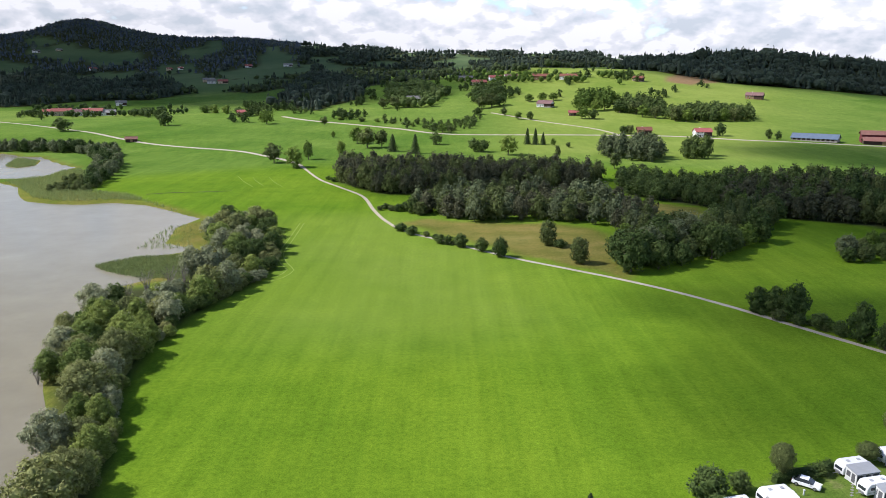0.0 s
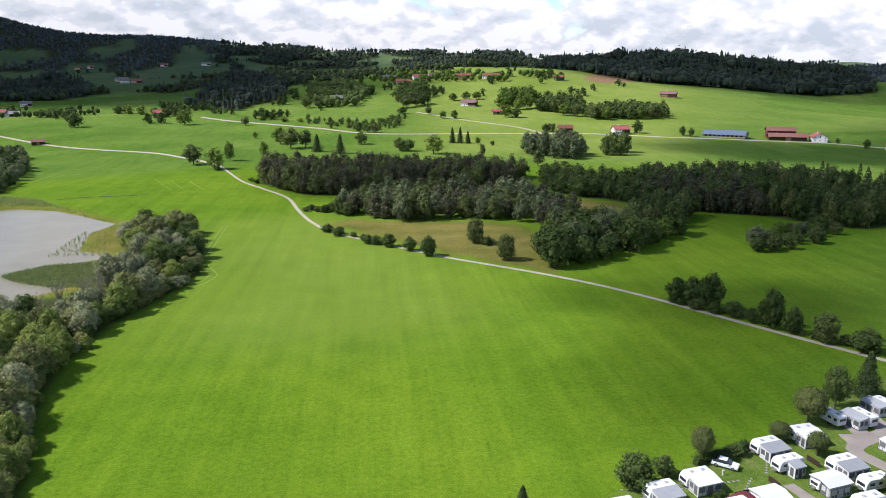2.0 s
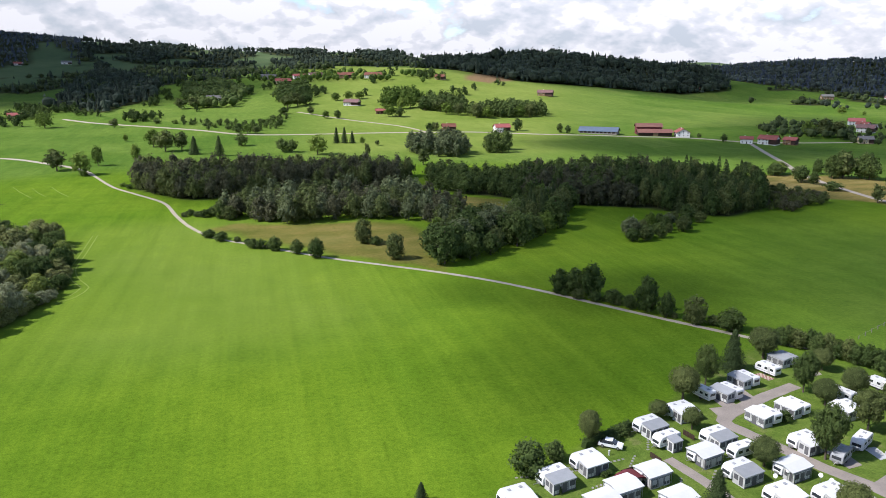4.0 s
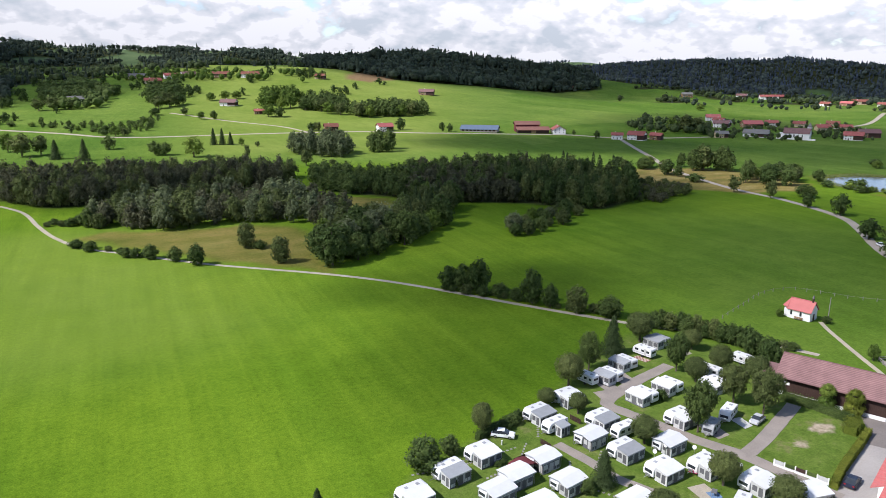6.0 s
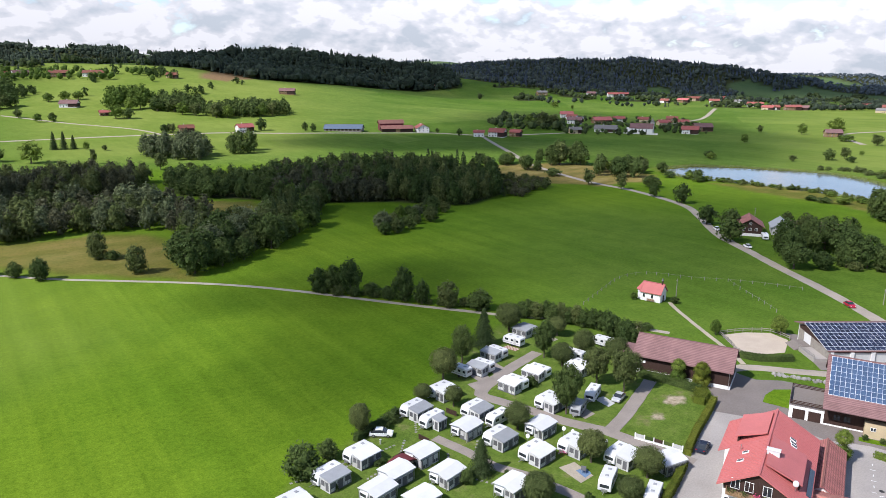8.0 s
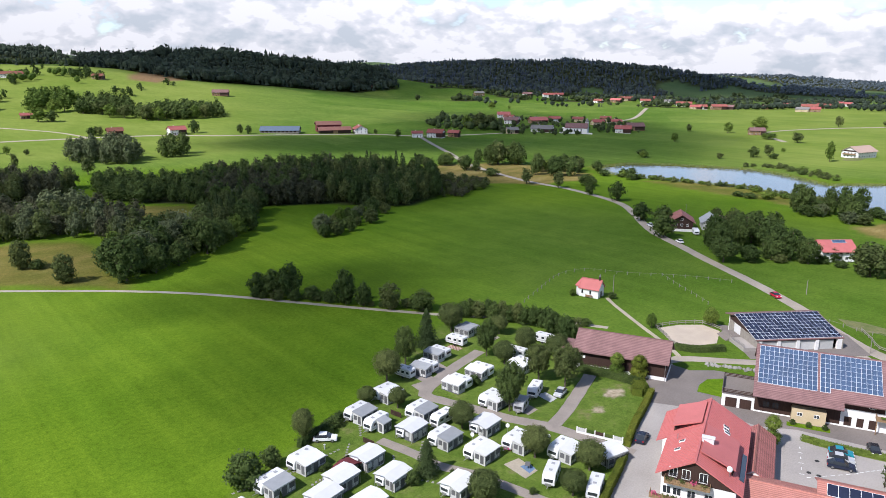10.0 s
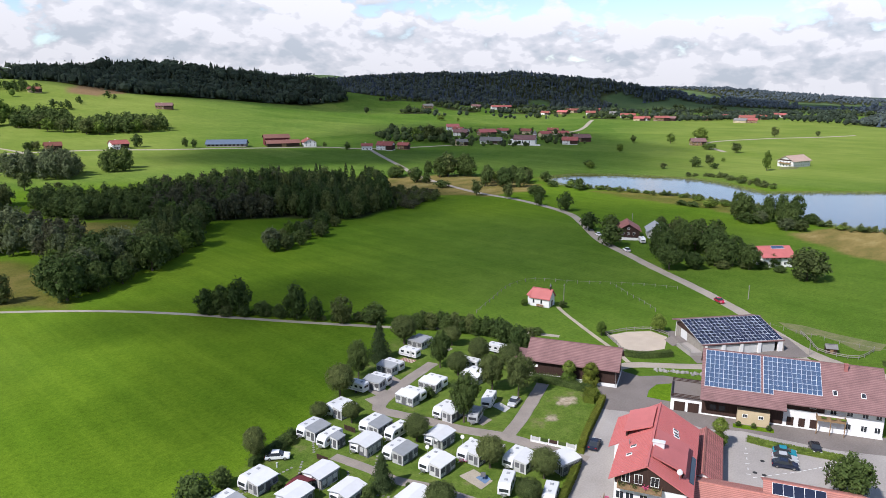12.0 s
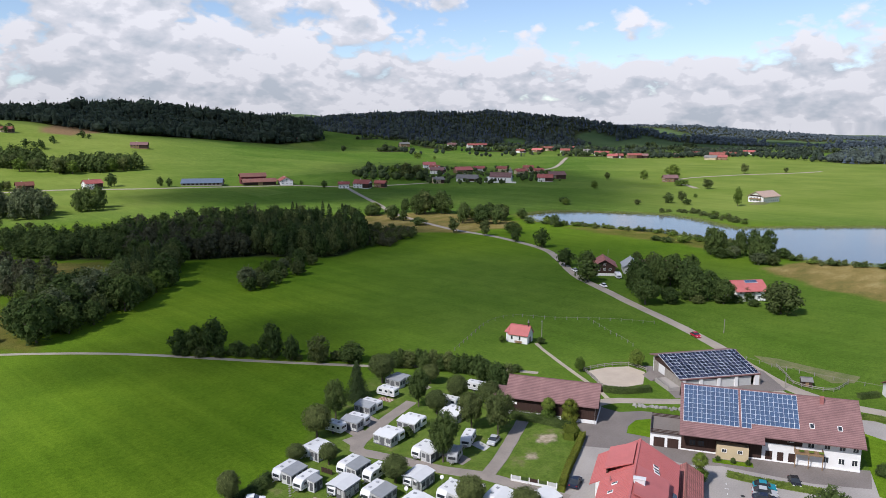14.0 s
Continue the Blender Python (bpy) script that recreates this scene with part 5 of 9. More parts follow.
single([(-133.8, 558.7, 15.5, 15.2), (-112.7, 531.9, 15.7, 14.4), (-109.1, 572.8, 15.0, 9.1), (-85.8, 593.2, 13.2, 8.4), (-339.5, 872.4, 19, 20.4), (-216.6, 877.9, 17.7, 21.1), (-141.4, 851.4, 10.6, 10.7), (-111.8, 725.7, 6.8, 5.7), (-420.2, 786.6, 16, 22), (-68.7, 643.1, 18.2, 18), (-56, 648, 16, 14), (-81.8, 676.5, 15.9, 14.9), (-6.4, 665.4, 12.6, 12.4), (190.7, 737.7, 9, 8)], OAKS, "trees in the western meadow")
single([(-44.1, 621.5, 15.7, 11), (-23.8, 608.1, 17.3, 12), (78.8, 663.8, 15.5, 9), (86, 661.7, 15.5, 9), (93, 660, 12, 8)], SPRUCES, "spruces in the meadow")
single([(-109.9, 526.7, 5.5, 8.4), (-152.7, 609.4, 3.9, 4.9), (-73, 470, 3.5, 5), (-78, 478, 3, 5)], BUSHES, "bushes by the track")
single([(27.7, 619.3, 12.5, 13), (35, 617, 11.5, 11), (55.2, 599.7, 16.4, 17), (93.4, 575.9, 11.3, 5.5), (128.8, 528.8, 12.1, 10.2), (101, 652, 7, 6), (113, 640, 5, 5), (-8.9, 787.8, 8.2, 9.8), (-0.4, 758.1, 10.0, 11.8), (7.7, 754.5, 7.9, 9.4), (44.3, 911.5, 9.6, 14.2), (76.6, 897.5, 9.7, 9.8), (90.6, 858.7, 9.4, 9.4), (103.8, 853.7, 11.2, 9.3), (185.6, 734.1, 9.2, 8.2), (192.7, 731.8, 9.2, 8.2)], OAKS, "trees in the upper meadow")
single([(319.0, 696.8, 10.8, 7.2), (325.3, 690.3, 9.5, 7.1), (445.9, 634.7, 6.0, 4.8), (450.5, 600.5, 9.1, 7.0), (278.8, 716.6, 14.3, 12.0), (147.7, 523.6, 4.7, 6.8)], OAKS, "trees along the country road")
single([(268.8, 828.0, 17, 17), (280, 822, 15, 15), (252.4, 850.5, 15, 16), (240, 862, 15, 16), (238.4, 885, 17, 20), (222, 900, 16, 18), (207.7, 922.5, 18, 19), (195, 915, 15, 17), (166.0, 855.1, 15, 17), (178, 850, 13, 15), (65.9, 974.6, 19, 22), (78, 985, 17, 20), (52, 965, 17, 18), (-67.8, 1026.4, 16, 20), (-85, 1030, 15, 19), (-50, 1022, 14, 18), (-87.0, 1181.0, 15, 25), (-60, 1170, 14, 22), (139.3, 1008.4, 12, 16), (155, 1010, 11, 16), (120, 1005, 11, 15), (339.0, 831.7, 16, 18), (325, 828, 15, 17), (310, 835, 16, 18), (276.5, 841.7, 15, 16), (295, 838, 14, 16)], OAKS, "trees on the hill slope")
single([(-331.8, 1042.1, 13, 18), (-311.3, 1028.4, 12, 16), (-350, 1050, 12, 16), (-290, 1020, 11, 14), (-20, 800, 5, 9), (-35, 820, 5, 9), (-60, 850, 5, 9), (-80, 870, 5, 10), (-100, 880, 6, 10), (-10, 770, 6, 8), (-130, 905, 5, 9), (-45, 835, 4, 8), (15, 850, 5, 9), (30, 870, 6, 10)], BUSHES, "bushes in the fields")
single([(-33.8, 372.5, 2.6, 4), (-30.9, 376.7, 3.4, 5), (-27.4, 371.0, 3.2, 5), (-23.8, 369.2, 4.2, 6), (-20.4, 371.4, 5.0, 6), (-16.2, 363.6, 9.5, 8), (-11.6, 358.8, 7.5, 8)], BUSHES, "bushes by the track")
single([(359.1, 416.6, 9.5, 11.2), (366, 420, 8, 9), (390.0, 390.2, 17.6, 16), (402, 380, 17, 15), (352.6, 389.7, 10.5, 9.9), (336.9, 310.8, 10.6, 8.6), (339.7, 286.3, 10.7, 7.7), (333.9, 257.2, 8.8, 6.6), (329.7, 235.0, 12.3, 10.2), (292.2, 193.6, 10.4, 9.5), (292.1, 181.5, 10.5, 10.9), (269.8, 166.7, 11.0, 11.5), (418.6, 352.3, 7.4, 9.4), (411.3, 337.8, 10.1, 10.0), (395.5, 351.9, 10.5, 9.9), (392.7, 342.3, 7.9, 8.1), (402.0, 322.2, 10.6, 8.9), (412, 328, 9.6, 8.9), (420, 318, 9, 8.9), (426, 342, 9.6, 9)], OAKS[::2], "trees along the village road")
single([(325.3, 172.6, 6.4, 5.8), (284.5, 142.7, 15.9, 10.6), (289, 136.6, 14.3, 11.6), (269.5, 142.5, 15.4, 11.2), (262, 136, 14.1, 10.5), (285.2, 128, 13.6, 13.0), (296, 131, 14.3, 10.5), (250.5, 128.4, 10.2, 11.6), (258, 122, 7, 9), (273.4, 113.2, 13.1, 10.7), (268, 118, 11.5, 9.5), (272.1, 106.1, 10.5, 8.8), (330.8, 154.1, 6.8, 5.8), (276, 136, 15.4, 10.5), (279, 122, 12.8, 10.5)], [WOODS[1], OAKS[0], OAKS[2], WOODS[1], WOODS[2]], "trees round the wooded farmstead")
single([(271.8, 84.7, 13.3, 15.0)], WOODS[2:3], "trees round the wooded farmstead", "broad lone tree beside the red-roofed house")
single([(525.7, 351.6, 6.8, 10), (518, 345, 6, 9), (560.6, 299.5, 5.4, 6.5), (667.4, 408.2, 9.4, 8.5), (802.3, 471.7, 9.4, 8), (823.1, 432.1, 13, 11.6), (906.6, 433.0, 16.7, 18), (752.8, 319.1, 11, 12.7), (593.8, 286.8, 10.2, 10), (616.0, 284.7, 9.9, 9), (653.8, 288.7, 4.1, 4.5), (1024.8, 383.1, 15.2, 11.9), (1094.8, 349.1, 7.8, 8), (941.3, 961.0, 12.4, 16.7), (950.2, 925.5, 8.2, 6.2), (595.2, 627.0, 21, 20), (610, 625, 18, 17), (585, 640, 17, 16), (600, 605, 12, 13)], OAKS, "trees beyond the lake")
single([(612.2, 232.3, 16.7, 8.2)], OAKS_FAR, "trees beyond the lake")
single([(373.7, 154.5, 16.5, 9.5), (379.5, 140.8, 15.0, 8.2), (384.5, 136.0, 15.5, 9), (389, 130, 15.5, 9.5), (362.5, 124.9, 6.7, 9.1), (372, 142, 7, 9), (380, 132, 6, 8), (388, 122, 6, 8)], [SHORE[2], WOODS[1], SHORE[2], WOODS[3]], "trees on the eastern shore")
single([(594.4, 269.6, 5.7, 8), (532.9, 227.9, 3.6, 8), (540, 222, 3.6, 8), (526.6, 208.6, 3.4, 8), (518, 214, 3.4, 8), (512, 196, 3, 7), (505, 186, 3, 7), (397.3, 198.4, 3.4, 8), (400.1, 182.4, 5.0, 9), (395, 190, 4.0, 8), (417, 268, 3, 8), (420, 258, 2.6, 7), (421, 246, 3, 8), (423, 236, 2.4, 7), (425, 224, 3, 8), (424, 212, 2.6, 7), (421, 200, 3, 8), (415, 187, 2.6, 7), (412, 178, 3, 8), (412, 166, 2.6, 7), (404, 156, 3, 7), (413, 278, 3.2, 8), (411, 290, 3, 8), (399, 140, 3.4, 8), (392, 130, 3, 7), (386, 116, 3, 8), (383, 106, 2.4, 7), (385, 97, 3, 8), (390, 86, 2.6, 7), (394, 76, 3, 8), (422, 296, 5, 8), (412, 290, 5, 8), (405, 300, 5, 8)], BUSHES, "bushes on the eastern shore")
single([(-19.5, 320.2, 3.9, 6.6), (-14.5, 311.5, 4.3, 5.9), (-1.1, 294.9, 4.2, 5.6), (2.3, 293.2, 4.2, 5.1), (7.5, 288.7, 6, 6.9), (15.8, 280.7, 6.3, 5.8), (22.9, 271.7, 8.4, 7.4), (44.6, 291.7, 11.4, 8.5), (49, 288, 4, 6), (52.3, 262.0, 10.8, 8.6), (96.8, 205.1, 8.6, 7.4), (100.4, 202, 9.6, 7.4), (103.8, 198.0, 12, 8.6), (107.3, 190.0, 5, 6.4), (110.7, 185.6, 4, 5.3), (113.4, 179.7, 12.2, 7.6), (116.3, 173.9, 7.9, 5.8), (121.0, 166.6, 8.7, 7.4), (127.7, 159.1, 6.6, 8.4)], BUSHES[:2] + BUSHES, "bushes along the track")
# the campsite's trees
single([(60.5, 112.8, 6.9, 4.5), (78.9, 118.2, 4.1, 4.2), (83.0, 112.2, 5.0, 4.1), (89.0, 124.4, 8.1, 6.8), (122.3, 139.6, 8.5, 7.7), (126.4, 115.4, 7.3, 5.7), (117.4, 114.0, 6.1, 5.8), (87.5, 96.5, 6.0, 5.7), (90.4, 79.3, 6.6, 5.6), (94.7, 69.9, 6.1, 5.9), (74.9, 76.5, 4.7, 5.4), (131.0, 129.6, 5.7, 5.2), (129.7, 107.7, 6.8, 6.2), (86.1, 66.7, 5.0, 4.8), (72.9, 74.9, 6.0, 5.7)], BALLS, "clipped trees on the campsite")
single([(98.5, 129.7, 10.2, 6.3), (117.6, 120.6, 10.2, 5.9), (100.3, 95.6, 11.8, 6.7), (116.4, 101.8, 9.8, 6.3), (118.6, 95.7, 11, 7.0)], CAMP_TALL, "tall trees on the campsite")
single([(110.3, 135.8, 10.8, 8.6), (71.5, 88.2, 7.2, 6.4), (24.2, 102.5, 3.9, 3.6), (47.8, 98.3, 1.6, 1.2)], SPRUCES, "conifers on the campsite", "dense green conifer on the campsite")
single([(45.1, 105.8, 7.0, 7.3), (51.3, 108.5, 4.2, 4.3), (67.5, 87.4, 2.9, 3.0), (103.6, 110.2, 2.7, 3.1), (63.4, 112.1, 1.6, 3.4), (65.7, 112.7, 2.0, 3.2), (68.4, 114.0, 2.3, 3.5), (154.6, 118.4, 2.4, 4.0)], BUSHES[:2], "bushes on the campsite")
single([(137.2, 137.7, 5.6, 5.4), (140.7, 134.9, 5.2, 5.4), (142.3, 130.3, 5.6, 5.4), (144.2, 126.0, 5.9, 5.3), (136.1, 143.4, 5.4, 5.5), (140.0, 113.1, 8.1, 6.0), (142.5, 111.8, 7.4, 4.5), (145.9, 122.8, 5.5, 5.7), (133, 146.5, 5.5, 5), (139.2, 139.8, 5.3, 5), (138.5, 141.5, 6.2, 4), (141.6, 132.6, 6.4, 4), (143.3, 128, 6.3, 4), (145.2, 124.3, 6.4, 4), (134.6, 145, 6.4, 4), (139, 136.2, 6.6, 4), (141.5, 120, 7, 5), (143, 116.5, 6.5, 5)], BUSHES, "evergreen screen behind the campsite", "dark evergreen in the screen behind the campsite")
single([(125.1, 28.1, 9.7, 7.9), (167.1, 104.9, 4.6, 3.2), (181.4, 94.9, 5.8, 4.4), (173.6, 138.6, 2.5, 2.5), (180.9, 128.6, 2.4, 3.2)], OAKS, "trees round the farm", "small leafy tree beside the farm")

# low scrub between the bushes along the track
for (x0, y0), (x1, y1), n in (((93, 206), (112, 183), 7), ((113, 181), (131, 155), 8), ((-22, 324), (12, 285), 6)):
    for k in range(n):
        u = (k + RNG.random() * 0.7) / n
        h = RNG.uniform(1.6, 3.6)
        BUSHES[k % 3].put(x0 + (x1 - x0) * u + RNG.gauss(0, 0.8), y0 + (y1 - y0) * u + RNG.gauss(0, 0.8), h, h * RNG.uniform(1.3, 1.8), RNG.random() * 6.28)["group"] = "bushes along the track"
single([(283.1, 101.3, 5.5, 5.5), (276.1, 96.1, 3.2, 5), (277.2, 102.9, 3.4, 5), (272.3, 107.4, 4.5, 6), (266, 114, 3.5, 6), (258, 121, 3.0, 5)], BUSHES, "bushes before the red-roofed house")
single([(382.5, 392.5, 16.7, 11.1), (390.6, 391.9, 20.6, 15), (401.1, 383.3, 19.4, 15), (387.9, 410.8, 11.7, 8.0), (349.6, 382.8, 12.0, 9.5), (352.2, 375.2, 8.6, 7.3), (383.9, 343.9, 14.8, 9.4), (393.4, 336.1, 12.7, 11.5), (399.7, 332.9, 13.7, 11.6), (407.7, 328.9, 12.3, 10.6), (354.1, 413.3, 9.4, 12.1), (350.2, 437.9, 7.5, 10.2), (339.3, 417.2, 7.6, 9.8), (345.1, 352.0, 6, 13.0), (372.5, 335.1, 15.2, 9.0), (379.5, 322.8, 14.4, 13.4), (386.6, 315.1, 14.4, 11.2), (361.5, 280.9, 8, 12.4), (404.3, 277.4, 9, 8.8)], [WOODS[1], WOODS[1], OAKS_FAR[0]], "trees in the dry meadow by the lake", "tall dark tree in the dry lakeside meadow")
single([(854.3, 407.2, 17.7, 21.1), (769.9, 356.8, 7.4, 19.0)], OAKS, "trees beyond the lake")
single([(372.2, 150.2, 15.8, 10.9), (368.3, 127.6, 14.3, 11.5), (364.6, 119.1, 6.6, 7.8), (369.3, 146.4, 6.1, 12.6)], WOODS[1:3], "trees on the eastern shore", "tall tree on the eastern lake shore")
single([(156.1, 26.7, 3.2, 3.4)], BUSHES, "trees round the farm", "rounded green bush on the farm lawn")

# ---- building kit ----
def facing(x, y, bearing, z=None):
    """A pose at a place whose local x runs along a compass bearing (clockwise from +y)."""
    return pose(x, y, hz(x, y) if z is None else z, 0, 0, 90 - bearing)


def root_at(name, m, label, category, group=""):
    ob = tagged(new(name), label, category, group)
    ob.matrix_basis = m
    return ob


def box(bm, x0, x1, y0, y1, z0, z1):
    made = bmesh.ops.create_cube(bm, size=1)["verts"]
    for v in made:
        v.co = ((x0 + x1) / 2 + v.co.x * (x1 - x0), (y0 + y1) / 2 + v.co.y * (y1 - y0), (z0 + z1) / 2 + v.co.z * (z1 - z0))
    return made


def boxes(*rows, bevel=0.0):
    bm = bmesh.new()
    for r in rows:
        box(bm, *r)
    if bevel:
        bmesh.ops.bevel(bm, geom=bm.edges[:], offset=bevel, segments=1, affect="EDGES")
    return bm


def extruded(outline, y0, y1, bm=None):
    """An outline in x and z, drawn out along y."""
    bm = bm or bmesh.new()
    a = [bm.verts.new((x, y0, z)) for x, z in outline]
    b = [bm.verts.new((x, y1, z)) for x, z in outline]
    bm.faces.new(a)
    bm.faces.new(b[::-1])
    for i in range(len(a)):
        j = (i + 1) % len(a)
        bm.faces.new((a[j], a[i], b[i], b[j]))
    bmesh.ops.recalc_face_normals(bm, faces=bm.faces[:])
    return bm


SHARED = {}


def shared(key, make, material):
    """A mesh that alike pieces share."""
    key = (key, material.name)
    if key not in SHARED:
        me = bpy.data.meshes.new(str(key[0][0]))
        bm = make()
        bm.to_mesh(me)
        bm.free()
        me.materials.append(material)
        SHARED[key] = me
    return SHARED[key]


def window(parent, x, y, z, w, h, turn, frame_mat=None, name="window", pane_mat=None, bars=True):
    """A window with a frame and panes, set into a wall; turn is the way it looks, in degrees from local -y."""
    frame_mat = frame_mat or M_FRAME
    t = 0.07
    rows = [(-w / 2, -w / 2 + t, -0.06, 0.1, 0, h), (w / 2 - t, w / 2, -0.06, 0.1, 0, h), (-w / 2 + t, w / 2 - t, -0.06, 0.1, 0, t), (-w / 2 + t, w / 2 - t, -0.06, 0.1, h - t, h)]
    if bars:
        rows.append((-0.03, 0.03, -0.055, 0.1, t, h - t))
    ob = new(name, shared((name, round(w, 2), round(h, 2), bars), lambda: boxes(*rows), frame_mat))
    ob.parent = parent
    ob.matrix_basis = pose(x, y, z, 0, 0, turn)
    pm = pane_mat or M_GLASS
    pane = new("pane", shared(("pane", round(w, 2), round(h, 2)), lambda: boxes((-w / 2 + t * 0.8, w / 2 - t * 0.8, -0.03, 0.08, t * 0.8, h - t * 0.8)), pm))
    pane.parent = ob
    return ob


def gable(root, L, W, eave, ridge, over=0.8, wall=None, roof=None, roof_label="", lap=None, thick=0.22, seams=0.0):
    """Walls with gables, ridge along local x, and a roof of two slabs."""
    slope = (ridge - eave) / (W / 2)
    wall, roof = wall or M_WHITE, roof or M_ROOF_TILE
    a, b = L / 2, W / 2
    bm = bmesh.new()
    prof = [(-b, -0.3), (b, -0.3), (b, eave - 0.05), (0, ridge - 0.05), (-b, eave - 0.05)]
    p0 = [bm.verts.new((-a, y, z)) for y, z in prof]
    p1 = [bm.verts.new((a, y, z)) for y, z in prof]
    bm.faces.new(p0[::-1])
    bm.faces.new(p1)
    for i in range(5):
        bm.faces.new((p0[i], p0[(i + 1) % 5], p1[(i + 1) % 5], p1[i]))
    bmesh.ops.recalc_face_normals(bm, faces=bm.faces[:])
    part("wall", bm, wall, root)
    bm = bmesh.new()
    lap = over if lap is None else lap
    for s in (-1, 1):
        e, drop = b + over, eave - over * slope
        xs = (-a - lap, a + lap)
        top = [(xs[0], 0, ridge), (xs[1], 0, ridge), (xs[1], s * e, drop), (xs[0], s * e, drop)]
        lo = [bm.verts.new(v) for v in top]
        hi = [bm.verts.new((v[0], v[1], v[2] + thick)) for v in top]
        bm.faces.new(lo)
        bm.faces.new(hi)
        for i in range(4):
            j = (i + 1) % 4
            bm.faces.new((lo[i], lo[j], hi[j], hi[i]))
    bmesh.ops.recalc_face_normals(bm, faces=bm.faces[:])
    r = part("roof", bm, roof, root, roof_label)
    for sgn in (-1, 1) if seams else ():
        def seam_mesh():
            q = [(-0.025, 0, ridge + thick), (0.025, 0, ridge + thick), (0.025, sgn * e, drop + thick), (-0.025, sgn * e, drop + thick)]
            sm = bmesh.new()
            u = [sm.verts.new((v[0], v[1], v[2] - 0.02)) for v in q]
            w = [sm.verts.new((v[0], v[1], v[2] + 0.06)) for v in q]
            sm.faces.new(w)
            for i in range(4):
                sm.faces.new((u[i], u[(i + 1) % 4], w[(i + 1) % 4], w[i]))
            bmesh.ops.recalc_face_normals(sm, faces=sm.faces[:])
            return sm
        n = int((L + 2 * lap) / seams)
        for k in range(1, n):
            rib = new("seam", shared(("seam", L, W, eave, sgn), seam_mesh, roof))
            rib.parent = r
            rib.location = (-a - lap + (L + 2 * lap) * k / n, 0, 0)
    part("ridge_cap", boxes((-a - lap, a + lap, -0.16, 0.16, ridge + thick * 0.6, ridge + thick + 0.1)), roof, r)


def chimney(root, x, y, z, h=1.6, w=0.6, material=None):
    part("chimney", boxes((x - w / 2, x + w / 2, y - w / 2, y + w / 2, z - 0.8, z + h), (x - w / 2 - 0.08, x + w / 2 + 0.08, y - w / 2 - 0.08, y + w / 2 + 0.08, z + h, z + h + 0.12)), material or M_WHITE, root)


HOUSES = random.Random(9)


def farm_house(x, y, bearing, L, W, eave, ridge, roof=None, wall=None, barn=0.0, label="", group="", name="house", chim=True):
    """A village or farm house: rendered walls, tiled roof, windows, a door; barn is the share of its length in dark boards."""
    root = root_at(name, facing(x, y, bearing), label, "house", group)
    roof = roof or M_ROOF_TILE
    gable(root, L, W, eave, ridge, 0.9, wall or M_WHITE, roof)
    a, b = L / 2, W / 2
    if barn:
        part("barn_wall", boxes((a - L * barn, a + 0.05, -b - 0.06, b + 0.06, 0.4, eave - 0.1)), M_WOOD_DARK, root, "dark boarded barn wall")
    floors = [1.0, 3.6] if eave > 4.6 else [1.0]
    free = L * (1 - barn)
    n = max(2, int(free / 3.2))
    for z in floors:
        for k in range(n):
            u = -a + free * (k + 0.5) / n
            window(root, u, -b, z, 1.1, 1.25, 0, bars=False)
            if k % 2 == 0:
                window(root, u, b, z, 1.1, 1.25, 180, bars=False)
        for k in range(max(2, int(W / 3.4))):
            v = -b + W * (k + 0.5) / max(2, int(W / 3.4))
            window(root, -a, v, z, 1.1, 1.25, -90, bars=False)
            if not barn:
                window(root, a, v, z, 1.1, 1.25, 90, bars=False)
    window(root, -a, 0, eave + 0.3, 1.1, 1.1, -90, bars=False)
    door = part("door", boxes((-0.55, 0.55, -0.05, 0.08, 0, 2.05)), M_WOOD_DARK, root)
    door.matrix_basis = pose(-a + free * 0.5 + 0.2, -b, 0.05)
    if chim:
        chimney(root, -a * 0.3, W * 0.12, ridge, 1.0)
    return root

# ---- the farm ----
def solar_field(root, place, cols, rows, pw, ph, gap, material, skip=lambda c, r: False):
    """Solar panels in rows: place(u, v) is the pose of a panel's middle."""
    cell = lambda: boxes((-pw / 2, pw / 2, -ph / 2, ph / 2, 0, 0.05))
    edge = lambda: boxes((-pw / 2 - 0.06, pw / 2 + 0.06, -ph / 2 - 0.06, ph / 2 + 0.06, -0.04, 0.035))
    for c in range(cols):
        for r in range(rows):
            if skip(c, r):
                continue
            ob = new("solar_panel", shared(("solar_panel", pw, ph), edge, M_ALU))
            ob.parent = root
            ob.matrix_basis = place(c * (pw + gap), r * (ph + gap))
            top = new("cell", shared(("cell", pw, ph), cell, material))
            top.parent = ob


def slope_pose(x, y, z, tilt):
    return pose(x, y, z, tilt, 0, 0)


